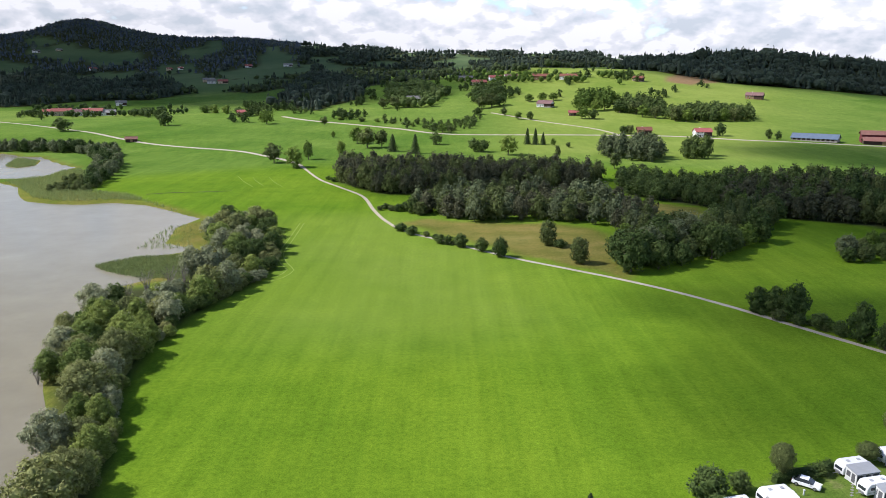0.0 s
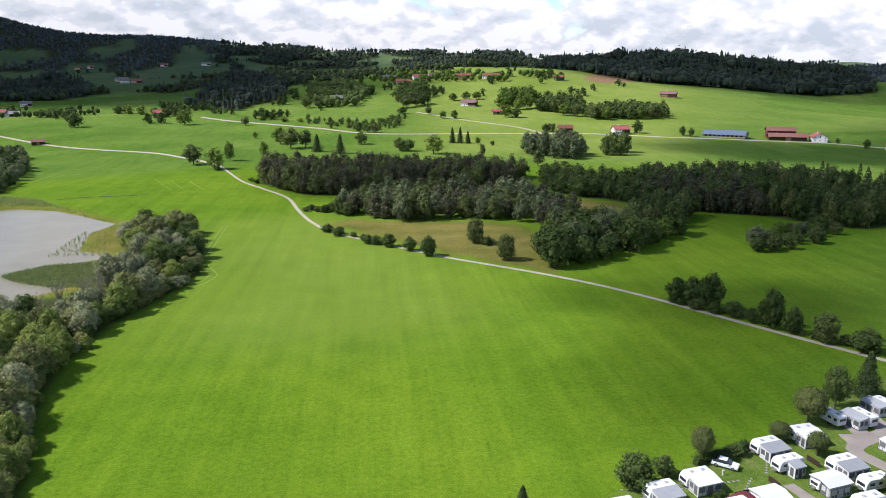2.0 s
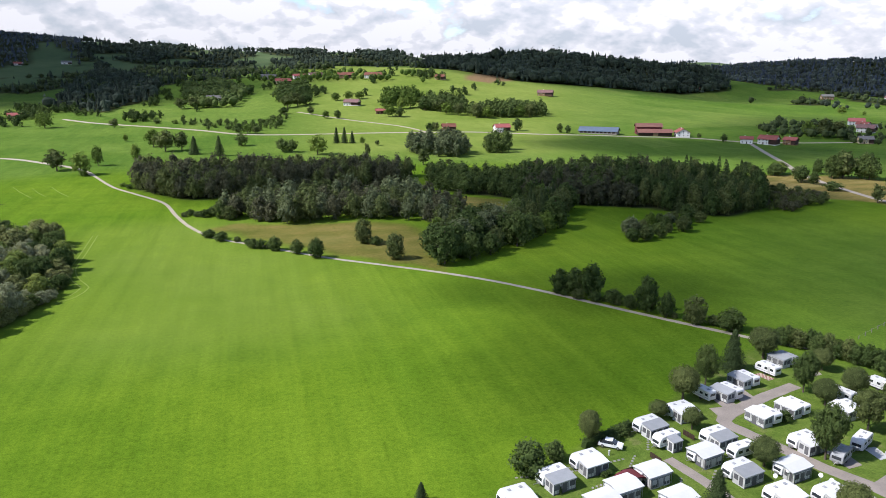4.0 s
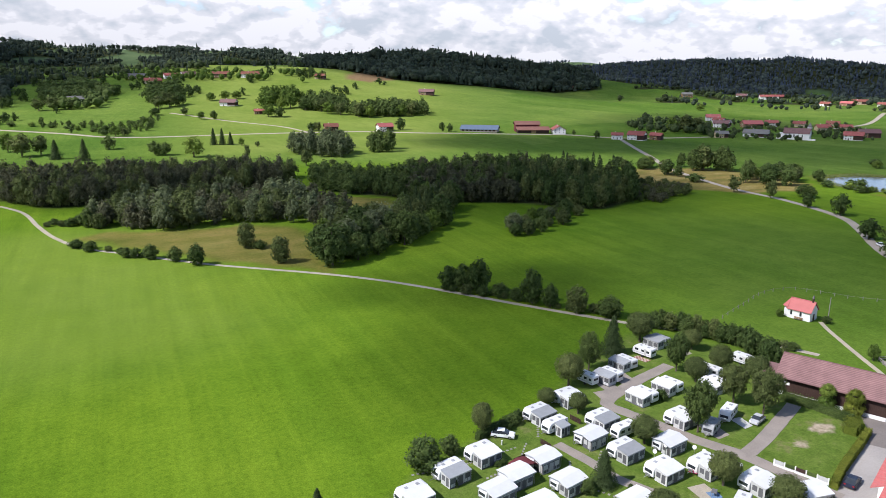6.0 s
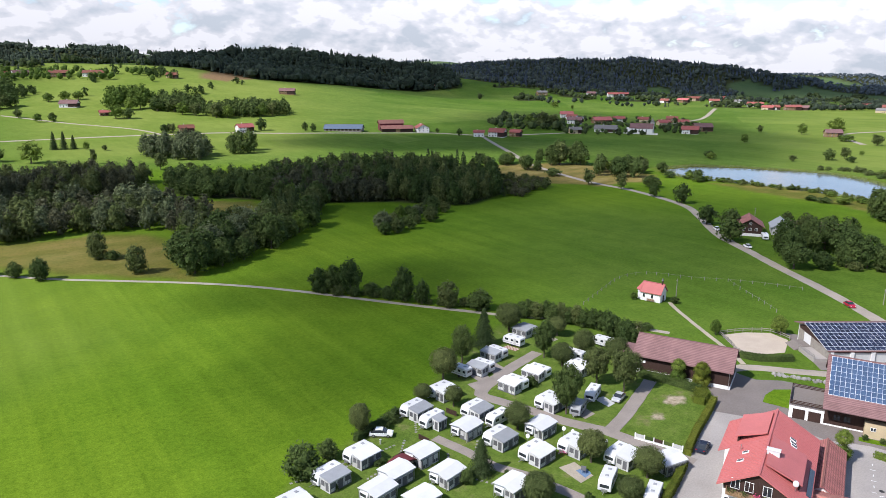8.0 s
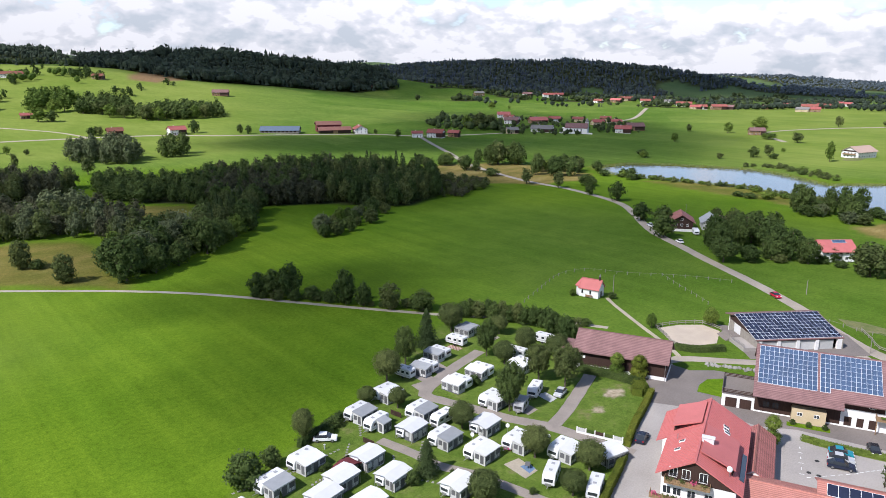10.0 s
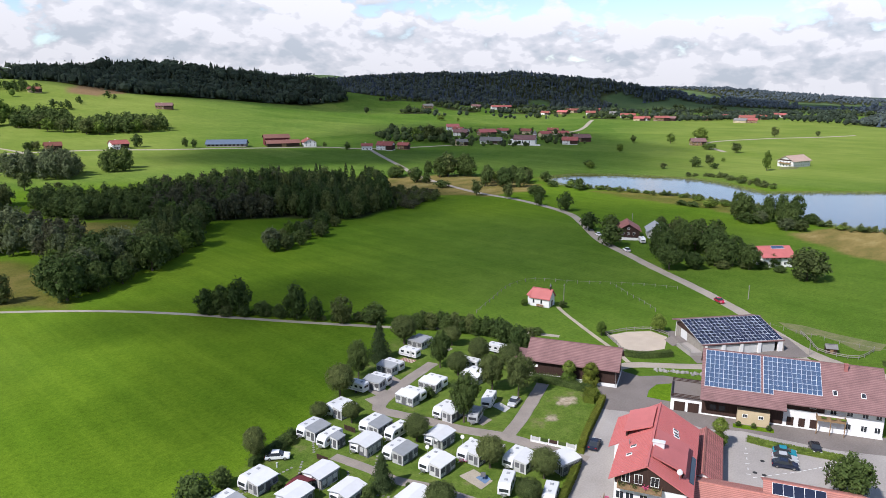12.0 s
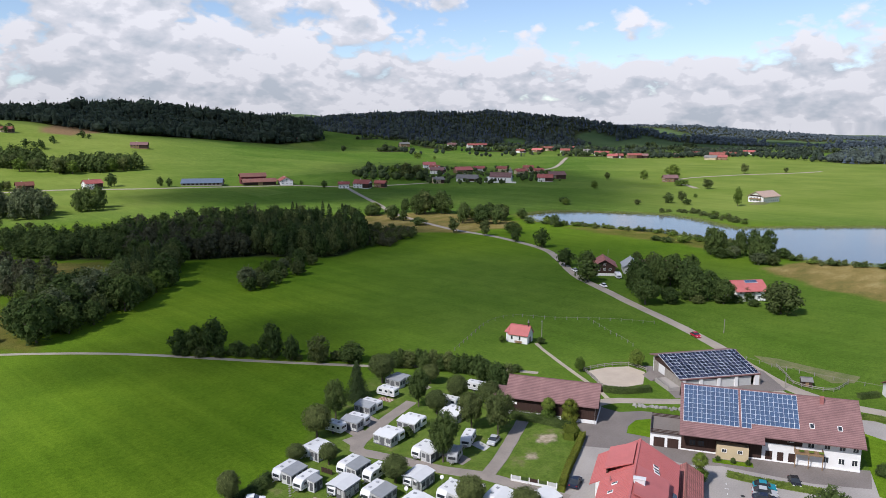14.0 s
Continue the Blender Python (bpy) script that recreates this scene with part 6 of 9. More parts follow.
def farmhouse():
    root = root_at("farmhouse", facing(154.9, 49.7, 154.5, 0.0), "long farmhouse with brown tiled roof, solar panels and white walls", "farmhouse")
    L, W, eave, ridge = 34.4, 16.4, 6.6, 12.0
    slope = (ridge - eave) / (W / 2)
    tilt = math.degrees(math.atan(slope))
    a, b = L / 2, W / 2
    gable(root, L, W, eave, ridge, 1.55, M_WHITE, M_ROOF_BROWN, "brown tiled saddle roof", lap=0.6)
    # the barn end: dark boards, and the roof drawn lower over them
    part("barn_wall", boxes((-a - 0.08, -1.2, -b - 0.09, b + 0.08, 0.3, eave - 0.2)), M_WOOD_DARK, root, "dark brown boarded barn wall")
    low = extruded([(-a - 0.6, 0), (-1.0, 0), (-1.0, 0.22), (-a - 0.6, 0.22)], 0, -1.9)
    skirt = part("roof_skirt", low, M_ROOF_BROWN, root)
    skirt.matrix_basis = slope_pose(0, -b - 1.5, eave - 1.5 * slope + 0.004, tilt)
    # a flat dark panel stands in for the shaded recess
    part("loggia", boxes((-0.9, 6.4, -b - 0.03, -b + 0.06, 4.0, 6.2)), M_WOOD_DARK, root, "dark recessed upper loggia")
    part("plinth", boxes((-a - 0.12, a + 0.12, -b - 0.13, b + 0.12, -0.3, 0.35)), M_WHITE, root)
    for u, z, w, h in ((8.0, 4.0, 1.2, 2.0), (11.0, 4.1, 1.15, 1.35), (13.8, 4.1, 1.15, 1.35), (16.2, 4.1, 1.1, 1.35), (10.9, 1.2, 1.15, 1.3), (13.8, 1.2, 1.15, 1.3), (16.2, 1.2, 1.1, 1.3), (4.2, 4.7, 1.2, 1.0)):
        window(root, u, -b - 0.04, z, w, h, 0)
    for u, w, h in ((0.2, 1.3, 2.2), (2.4, 1.2, 2.2), (4.6, 1.3, 2.2)):
        d = part("door", boxes((-w / 2, w / 2, -0.06, 0.08, 0, h)), M_WOOD_DARK, root)
        d.matrix_basis = pose(u, -b - 0.04, 0.05)
    for v in (-4.5, -1.5, 1.5, 4.5):
        window(root, a, v, 1.2, 1.15, 1.3, 90)
        window(root, a, v, 4.1, 1.15, 1.3, 90)
    for u in (-15, -13.2):
        window(root, u, -b - 0.09, 1.4, 1.3, 1.3, 0, M_WOOD_DARK)
    # the wooden balcony with flower boxes
    bal = part("balcony", boxes((4.9, 10.2, -b - 1.7, -b - 0.06, 3.0, 3.15), (4.9, 10.2, -b - 1.7, -b - 1.62, 3.15, 4.1), (4.9, 4.98, -b - 1.62, -b - 0.06, 3.15, 4.1), (10.12, 10.2, -b - 1.62, -b - 0.06, 3.15, 4.1)), M_WOOD, root, "pale wooden balcony")
    for u in (5.0, 7.5, 10.1):
        part("post", boxes((u - 0.08, u + 0.08, -b - 1.68, -b - 1.52, 0.0, 3.0)), M_WOOD, root)
    for u in (5.6, 7.4, 9.2):
        part("flower_box", boxes((u, u + 0.9, -b - 1.98, -b - 1.72, 3.8, 4.1)), M_LEAF, bal)
    # the cream lean-to before the barn
    part("lean_to", boxes((-10.2, -3.9, -10.4, -b - 0.1, -0.2, 3.0)), M_CREAM, root, "cream rendered lean-to")
    for u in (-8.7, -5.6):
        window(root, u, -10.4, 1.6, 1.0, 0.8, 0)
    # the garage with its roof terrace
    part("garage", boxes((-23.8, -a - 0.1, -8.2, 1.0, -0.2, 2.9)), M_WHITE, root, "white garage block under a roof terrace")
    part("terrace", boxes((-23.9, -a - 0.1, -8.3, 1.1, 2.9, 3.05)), M_ASPHALT, root)
    for u in (-21.9, -19.0):
        part("garage_door", boxes((u - 1.15, u + 1.15, -8.27, -8.15, 0.05, 2.2)), M_WOOD_DARK, root, "dark wooden garage door")
    rail = [(-23.8, -23.72, -8.2, 1.0), (-23.7, -a - 0.2, -8.2, -8.12), (-23.7, -a - 0.2, 0.92, 1.0)]
    for x0, x1, y0, y1 in rail:
        part("railing", boxes(*[(x0, x1, y0, y1, z, z + 0.16) for z in (3.25, 3.55, 3.85)]), M_WOOD_DARK, root)
    # skylights, chimney, solar panels
    for u, n in ((13.4, 6.3), (8.2, 6.4)):
        sk = part("skylight", boxes((-0.45, 0.45, -0.6, 0.6, 0, 0.12)), M_FRAME, root)
        sk.matrix_basis = slope_pose(u, -n, ridge - n * slope + 0.24, tilt)
        part("pane", boxes((-0.36, 0.36, -0.5, 0.5, 0.1, 0.14)), M_GLASS, sk)
    chimney(root, 10.6, -1.2, ridge - 0.6, 1.3, 0.7, M_ROOF_TILE)
    sl = math.hypot(1, slope)
    def on_roof(u0, v0):
        return lambda du, dv: slope_pose(u0 + du, -(v0 + dv) / sl, ridge - (v0 + dv) * slope / sl + 0.30, tilt)
    solar_field(root, on_roof(-16.6, 1.0), 12, 8, 0.86, 1.13, 0.07, M_SOLAR)
    solar_field(root, on_roof(-4.9, 1.0), 12, 8, 0.86, 1.13, 0.07, M_SOLAR, lambda c, r: r > 6 and c > 1)
    return root


def guesthouse():
    root = root_at("guesthouse", facing(106.2, 54.9, 66.3, 0.0), "large guesthouse with bright red metal roof and flowered balconies", "guesthouse")
    L, W, eave, ridge = 23.6, 12.6, 6.9, 10.5
    slope = (ridge - eave) / (W / 2)
    tilt = math.degrees(math.atan(slope))
    a, b = L / 2, W / 2
    step = 0.3  # the north eave steps back in front of this line
    for x0, x1, y1 in ((-a, step, 5.0), (step, a, 6.7)):
        bm = bmesh.new()
        prof = [(-b, -0.3), (y1, -0.3), (y1, ridge - y1 * slope - 0.05), (0, ridge - 0.05), (-b, eave - 0.05)]
        p0, p1 = [[bm.verts.new((x, y, z)) for y, z in prof] for x in (x0, x1)]
        bm.faces.new(p0[::-1])
        bm.faces.new(p1)
        for i in range(5):
            bm.faces.new((p0[i], p0[(i + 1) % 5], p1[(i + 1) % 5], p1[i]))
        bmesh.ops.recalc_face_normals(bm, faces=bm.faces[:])
        part("wall", bm, M_WHITE, root)
    for k, (x0, x1, y1) in enumerate(((-a - 0.7, a + 0.7, -b - 1.1), (-a - 0.7, step, 5.9), (step, a + 0.7, 7.8))):
        z1 = ridge - abs(y1) * slope
        slab = bmesh.new()
        top = [(x0, 0, ridge), (x1, 0, ridge), (x1, y1, z1), (x0, y1, z1)]
        lo, hi = [[slab.verts.new((x, y, z + t)) for x, y, z in top] for t in (0, 0.22)]
        slab.faces.new(lo)
        slab.faces.new(hi)
        for i in range(4):
            slab.faces.new((lo[i], lo[(i + 1) % 4], hi[(i + 1) % 4], hi[i]))
        bmesh.ops.recalc_face_normals(slab, faces=slab.faces[:])
        roof = part("roof", slab, M_ROOF_RED, root, "bright red standing-seam roof")

        def seam_strip(y1=y1, z1=z1):
            sm = bmesh.new()
            q = [(-0.025, 0, ridge + 0.2), (0.025, 0, ridge + 0.2), (0.025, y1, z1 + 0.2), (-0.025, y1, z1 + 0.2)]
            u, w = [[sm.verts.new((x, y, z + t)) for x, y, z in q] for t in (0, 0.08)]
            sm.faces.new(w)
            for i in range(4):
                sm.faces.new((u[i], u[(i + 1) % 4], w[(i + 1) % 4], w[i]))
            bmesh.ops.recalc_face_normals(sm, faces=sm.faces[:])
            return sm

        n = round((x1 - x0) / 0.55)
        for i in range(1, n):
            rib = new("seam", shared(("guesthouse_seam", k), seam_strip, M_ROOF_RED))
            rib.parent = roof
            rib.location = (x0 + (x1 - x0) * i / n, 0, 0)
        if k == 0:
            part("ridge_cap", boxes((x0, x1, -0.16, 0.16, ridge + 0.13, ridge + 0.32)), M_ROOF_RED, roof)
    part("gable_panel", extruded([(-b + 0.1, 6.55), (4.9, 6.55), (4.9, 7.55), (0, ridge - 0.25), (-b + 0.1, 6.75)], -0.04, 0.04), M_WOOD_DARK, root, "dark boarded gable").matrix_basis = pose(-a - 0.06, 0, 0, 0, 0, 90)
    part("roof_window_band", boxes((-8.4, 0.4, -0.42, 0.42, 0.2, 0.28)), M_GLASS, root, "dark glazed strip along the eave").matrix_basis = slope_pose(0, -6.75, ridge - 6.75 * slope, tilt)
    # raised shed dormers on both slopes
    for x0, x1, s, lift in ((1.6, 10.6, 1, 1.15), (-9.0, 1.2, -1, 1.15)):
        y1 = 4.9 if s > 0 else b - 0.9
        bm = bmesh.new()
        lo = [(x0, s * 0.5, ridge + 0.2), (x1, s * 0.5, ridge + 0.2), (x1, s * (y1 + 0.5), ridge - y1 * slope + lift), (x0, s * (y1 + 0.5), ridge - y1 * slope + lift)]
        A = [bm.verts.new(v) for v in lo]
        B = [bm.verts.new((v[0], v[1], v[2] + 0.2)) for v in lo]
        bm.faces.new(A)
        bm.faces.new(B)
        for i in range(4):
            bm.faces.new((A[i], A[(i + 1) % 4], B[(i + 1) % 4], B[i]))
        bmesh.ops.recalc_face_normals(bm, faces=bm.faces[:])
        d = part("dormer", bm, M_ROOF_RED, root)
        part("dormer_wall", boxes((x0 + 0.4, x1 - 0.4, s * y1 - 0.15, s * y1 + 0.15, ridge - y1 * slope - 0.4, ridge - y1 * slope + lift + 0.03)), M_WOOD_DARK, d)
        for k in range(3):
            u = x0 + (x1 - x0) * (k + 0.5) / 3
            part("dormer_window", boxes((u - 0.7, u + 0.7, s * (y1 + 0.12), s * (y1 + 0.2), ridge - y1 * slope + 0.28, ridge - y1 * slope + lift - 0.1)), M_GLASS, d)
    for u, n, s in ((5.4, 3.3, -1), (4.3, 3.4, -1), (3.5, 3.6, -1), (2.5, 3.7, -1), (-3.4, 3.0, 1), (-6.2, 3.4, 1)):
        sk = part("skylight", boxes((-0.36, 0.36, -0.55, 0.55, 0, 0.14)), M_FRAME, root)
        sk.matrix_basis = slope_pose(u, s * n, ridge - n * slope + (0.24), -s * tilt)
        part("pane", boxes((-0.28, 0.28, -0.46, 0.46, 0.12, 0.16)), M_GLASS, sk)
    part("chimney", boxes((-5.0, -4.1, -2.1, -0.2, ridge - 1.4, ridge + 0.75), (-5.1, -4.0, -2.2, -0.1, ridge + 0.75, ridge + 0.9), bevel=0.02), M_SHEET, root, "wide pale sheet-clad chimney")
    part("vent_pipe", boxes((-1.9, -1.78, 3.9, 4.02, ridge - 4.0 * slope, ridge - 4.0 * slope + 1.2)), M_METAL, root)
    # front gable: windows, doors and two balconies with flowers
    for z in (0.9, 3.7):
        for v in (-4.6, -2.4, 0.2, 2.4, 4.0):
            window(root, -a, v, z, 1.3, 1.4, -90)
    for v in (-1.4, 1.2, 3.2):
        window(root, -a - 0.07, v, 6.95, 1.3, 1.7, -90)
    for z, w0, w1, deep in ((3.1, -b, b + 0.2, 1.5), (6.2, -2.6, 4.4, 1.3)):
        bal = part("balcony", boxes((-a - deep, -a - 0.02, w0, w1, z, z + 0.15)), M_WOOD, root, "wooden balcony with flower boxes")
        part("railing", boxes((-a - deep, -a - deep + 0.08, w0, w1, z + 0.2, z + 1.0), (-a - deep + 0.08, -a - 0.05, w0, w0 + 0.08, z + 0.2, z + 1.0), (-a - deep + 0.08, -a - 0.05, w1 - 0.08, w1, z + 0.2, z + 1.0)), M_WOOD, bal)
        n = int((w1 - w0) / 1.5)
        rng = np.random.default_rng(int(z))
        for k in range(n):
            v0 = w0 + (w1 - w0) * (k + 0.5) / n
            c = np.stack([-a - deep - 0.1 + 0.15 * rng.normal(size=40), v0 + 0.35 * rng.normal(size=40), z + 1.0 + 0.18 * rng.normal(size=40)], -1)
            v, f = leaf_cards(rng, c, unit(rng.normal(size=(40, 3))), 0.16)
            part("flower_cluster", mesh_of("flower_cluster", v, f, M_FLOWER if k % 3 == 1 else M_LEAF_OLIVE), None, bal)
    for u in np.linspace(-a + 2, a - 2, 7):
        for z in (0.9, 3.7):
            window(root, u, 5.0 if u < 0.3 else 6.7, z, 1.2, 1.3, 180)
            window(root, u, -b, z, 1.2, 1.3, 0)
    dish = bmesh.new()
    bmesh.ops.create_uvsphere(dish, u_segments=14, v_segments=7, radius=0.5, matrix=Matrix.Diagonal((0.25, 1, 1, 1)))
    ob = part("dish", dish, M_SHEET, root, "white satellite dish")
    ob.matrix_basis = pose(-9.6, -5.0, ridge - 5.0 * slope + 1.5, 0, 25, 30)
    part("mast", boxes((-9.64, -9.56, -5.04, -4.96, ridge - 5.4 * slope, ridge - 5 * slope + 1.5)), M_METAL, root)
    return root


def low_block(name, x, y, bearing, L, W, eave, ridge, roof, label, wall=None, seams=0.5):
    root = root_at(name, facing(x, y, bearing, 0.0), label, "outbuilding")
    gable(root, L, W, eave, ridge, 0.5, wall or M_WHITE, roof, seams=seams)
    for u in np.linspace(-L / 2 + 1.5, L / 2 - 1.5, max(2, int(L / 4))):
        window(root, u, -W / 2, 1.0, 1.1, 1.1, 0)
        window(root, u, W / 2, 1.0, 1.1, 1.1, 180)
    return root


def machine_shed():
    root = root_at("machine_shed", facing(185.6, 75.1, 125.5, 0.0), "machine shed with dark solar roof and white open bays", "shed")
    L, D = 23.35, 12.2
    hi, lo = 5.84, 2.9
    slope = (hi - lo) / D
    tilt = math.degrees(math.atan(slope))
    a = L / 2
    y0, y1 = -6.1, 6.1
    bm = extruded([(-a - 0.3, 0), (a + 0.15, 0), (a + 0.15, 0.25), (-a - 0.3, 0.25)], y0 - 0.12, y1 + 0.3)
    r = part("roof", bm, M_ROOF_BROWN, root)
    r.matrix_basis = slope_pose(0, 0, (hi + lo) / 2, tilt)
    back = extruded([(-a - 0.8, 0), (a + 0.8, 0), (a + 0.8, 0.25), (-a - 0.8, 0.25)], 0, 4.5)
    r2 = part("rear_roof", back, M_ROOF_BROWN, root)
    r2.matrix_basis = slope_pose(0, y1 + 0.2, hi, -tilt)
    part("wall_back", boxes((-a, a, y1 + 3.2, y1 + 3.5, -0.2, 4.7)), M_WHITE, root)
    for x in (-a, a - 0.3):
        bm = bmesh.new()
        prof = [(y0, -0.2), (y1 + 3.2, -0.2), (y1 + 3.2, 4.6), (y1, hi - 0.1), (y0, lo - 0.1)]
        p = [bm.verts.new((x, y, z)) for y, z in prof]
        q = [bm.verts.new((x + 0.3, y, z)) for y, z in prof]
        bm.faces.new(p)
        bm.faces.new(q)
        for i in range(5):
            bm.faces.new((p[i], p[(i + 1) % 5], q[(i + 1) % 5], q[i]))
        bmesh.ops.recalc_face_normals(bm, faces=bm.faces[:])
        part("gable_wall", bm, M_WOOD_GREY, root)
    for u in (-a + 0.3, -a + 5.4, -a + 10.6, -a + 15.8, a - 1.6):
        part("pier", boxes((u, u + 0.9 + (0.7 if u > a - 2 else 0), y0 + 0.1, y0 + 0.7, -0.2, lo - 0.1)), M_WHITE, root)
    for k, u in enumerate((-a + 1.2, -a + 6.3, -a + 11.5, -a + 16.7)):
        part("gate", boxes((u, u + 4.2, y0 + 0.5, y0 + 0.6, 0.05, 2.55)), M_FABRIC, root, "grey sectional gate")
    part("gable_gate", boxes((-a - 0.06, -a + 0.05, 3.0, 6.4, 1.15, 3.6)), M_SHEET, root, "white roller gate")
    part("gable_panel", extruded([(y0 + 1.6, 3.25), (y1 + 2.6, 3.9), (y1 + 2.9, 4.55), (y1, hi - 0.2)], -0.05, 0.03), M_WOOD_DARK, root, "dark boards under the verge").matrix_basis = pose(-a - 0.04, 0, 0, 0, 0, 90)
    part("ramp", extruded([(-a - 4.8, -0.2), (-a - 0.08, -0.2), (-a - 0.08, 1.0), (-a - 2.2, 1.0)], 2.4, 7.6), M_ASPHALT, root, "concrete ramp up to the gate")
    part("terrace", boxes((-a - 3.4, -a - 0.05, -5.6, 2.1, -0.2, 1.0)), M_PAVE, root, "low paved terrace beside the ramp")
    for v in (-5.5, -3.0, -0.5, 2.0):
        part("rail_post", boxes((-a - 3.38, -a - 3.30, v - 0.04, v + 0.04, 1.0, 1.95)), M_WOOD_GREY, root)
    for z in (1.4, 1.85):
        part("rail", boxes((-a - 3.37, -a - 3.31, -5.5, 2.0, z, z + 0.07)), M_WOOD_GREY, root)
    solar_field(root, lambda du, dv: slope_pose(-a + 0.1 + du, (y1 - 0.5 - dv) * math.cos(radians(tilt)), (hi + lo) / 2 + (y1 - 0.5 - dv) * math.sin(radians(tilt)) + 0.34, tilt), 19, 8, 1.157, 1.445, 0.09, M_SOLAR_DARK)
    return root


def brown_barn():
    root = root_at("barn", facing(138.3, 93.9, 155.0, 0.0), "long dark timber barn with brown-red tiled roof", "barn")
    L, W, eave, ridge = 21.5, 9.0, 5.0, 8.2
    gable(root, L, W, eave, ridge, 1.0, M_WOOD_DARK, M_ROOF_BROWN, "brown-red tiled saddle roof", lap=0.6)
    part("plinth", boxes((-L / 2 - 0.1, L / 2 + 0.1, -W / 2 - 0.12, W / 2 + 0.1, -0.2, 0.9)), M_WHITE, root, "white plinth")
    for u in np.arange(-L / 2 + 0.4, L / 2, 0.62):
        part("board", shared(("board", 1), lambda: boxes((-0.06, 0.06, -0.03, 0.02, 0.9, 4.9)), M_WOOD_DARK), None, root).matrix_basis = pose(float(u), -W / 2 - 0.02, 0)
    part("porch_roof", boxes((-L / 2 - 4.0, -L / 2 - 0.62, -W / 2 - 0.8, W / 2 - 2, 4.2, 4.4)), M_ROOF_BROWN, root)
    for v in (-W / 2 - 0.5, W / 2 - 2.4):
        part("porch_post", boxes((-L / 2 - 3.8, -L / 2 - 3.6, v, v + 0.2, -0.1, 4.2)), M_WOOD_DARK, root)
    part("hatch", boxes((-L / 2 + 1.2, -L / 2 + 2.4, -W / 2 - 0.08, -W / 2 + 0.02, 2.6, 3.2)), M_FRAME, root)
    part("downpipe", boxes((L / 2 - 0.3, L / 2 - 0.2, -W / 2 - 0.16, -W / 2 - 0.06, 0, 4.6)), M_METAL, root)
    return root


def chapel():
    root = root_at("chapel", facing(178.6, 134.9, 164.0, 0.0), "small white chapel with red roof and little bell turret", "chapel")
    L, W, eave, ridge = 6.4, 4.8, 3.1, 5.4
    gable(root, L, W, eave, ridge, 0.45, M_WHITE, M_ROOF_RED, "red roof", lap=0.35)
    # the three-sided apse and its hipped roof
    bm = bmesh.new()
    pts = [(-L / 2, -2.3), (-L / 2 - 1.5, -1.3), (-L / 2 - 1.5, 1.3), (-L / 2, 2.3)]
    lo = [bm.verts.new((x, y, -0.2)) for x, y in pts]
    hi = [bm.verts.new((x, y, eave)) for x, y in pts]
    bm.faces.new(hi)
    for i in range(3):
        bm.faces.new((lo[i], lo[i + 1], hi[i + 1], hi[i]))
    bmesh.ops.recalc_face_normals(bm, faces=bm.faces[:])
    part("apse", bm, M_WHITE, root)
    bm = bmesh.new()
    top = bm.verts.new((-L / 2 - 0.3, 0, ridge + 0.2))
    ring = [bm.verts.new((x * 1.0 - (0.4 if k in (1, 2) else 0), y * 1.2, eave - 0.05)) for k, (x, y) in enumerate(pts)]
    ring2 = [bm.verts.new((v.co.x, v.co.y, v.co.z + 0.18)) for v in ring]
    for i in range(3):
        bm.faces.new((ring2[i], ring2[i + 1], top))
        bm.faces.new((ring[i], ring[i + 1], ring2[i + 1], ring2[i]))
    bm.faces.new(ring)
    bmesh.ops.recalc_face_normals(bm, faces=bm.faces[:])
    part("apse_roof", bm, M_ROOF_RED, root)
    for u in (-2.2, 0.5):
        w = extruded([(-0.3, 0), (0.3, 0), (0.3, 1.0), (0.2, 1.2), (0, 1.3), (-0.2, 1.2), (-0.3, 1.0)], -0.05, 0.05)
        ob = part("window", w, M_GLASS, root, "dark arched window")
        ob.matrix_basis = pose(u, -W / 2, 1.1)
    t = part("bell_turret", boxes((L / 2 - 0.8, L / 2 - 0.35, -0.22, 0.22, ridge - 0.3, ridge + 1.3)), M_WOOD_DARK, root, "slim dark bell turret")
    bm = bmesh.new()
    bmesh.ops.create_cone(bm, segments=4, radius1=0.42, radius2=0.01, depth=1.1, cap_ends=True, matrix=pose(L / 2 - 0.58, 0, ridge + 1.8, 0, 0, 45))
    part("spire", bm, M_ROOF_GREY, t)
    part("door", boxes((L / 2 - 0.03, L / 2 + 0.06, -0.5, 0.5, 0, 2.0)), M_WOOD_DARK, root)
    bench = root_at("bench", facing(175.9, 134.0, 164.0, 0.0), "simple wooden bench against the chapel wall", "bench")
    part("seat", boxes((-1.2, 1.2, -0.25, 0.2, 0.42, 0.48)), M_WOOD, bench)
    part("backrest", boxes((-1.2, 1.2, 0.14, 0.2, 0.55, 0.9)), M_WOOD, bench)
    for u in (-1.0, 0.95):
        part("leg", boxes((u, u + 0.08, -0.2, 0.2, -0.05, 0.42)), M_WOOD, bench)


farmhouse()
guesthouse()
machine_shed()
brown_barn()
chapel()
low_block("annex", 117.6, 50.6, 66.3, 17.0, 5.6, 2.9, 4.6, M_ROOF_TILE, "low annex with muted red ribbed roof")
low_block("stable", 107.6, 41.0, 156.3, 13.0, 9.0, 3.4, 5.0, M_ROOF_SALMON, "low wing with salmon-red tiled roof")
wing = low_block("stable", 115.8, 31.0, 156.3, 14.6, 9.0, 3.6, 5.6, M_ROOF_SALMON, "long low wing with red roof and solar collectors")
solar_field(wing, lambda du, dv: slope_pose(-5.6 + du, 1.6 - dv * 0.9 - 3.0, 5.6 + 0.34 - (1.4 + dv) * 0.44, 24), 5, 1, 1.5, 2.2, 0.08, M_SOLAR_DARK)
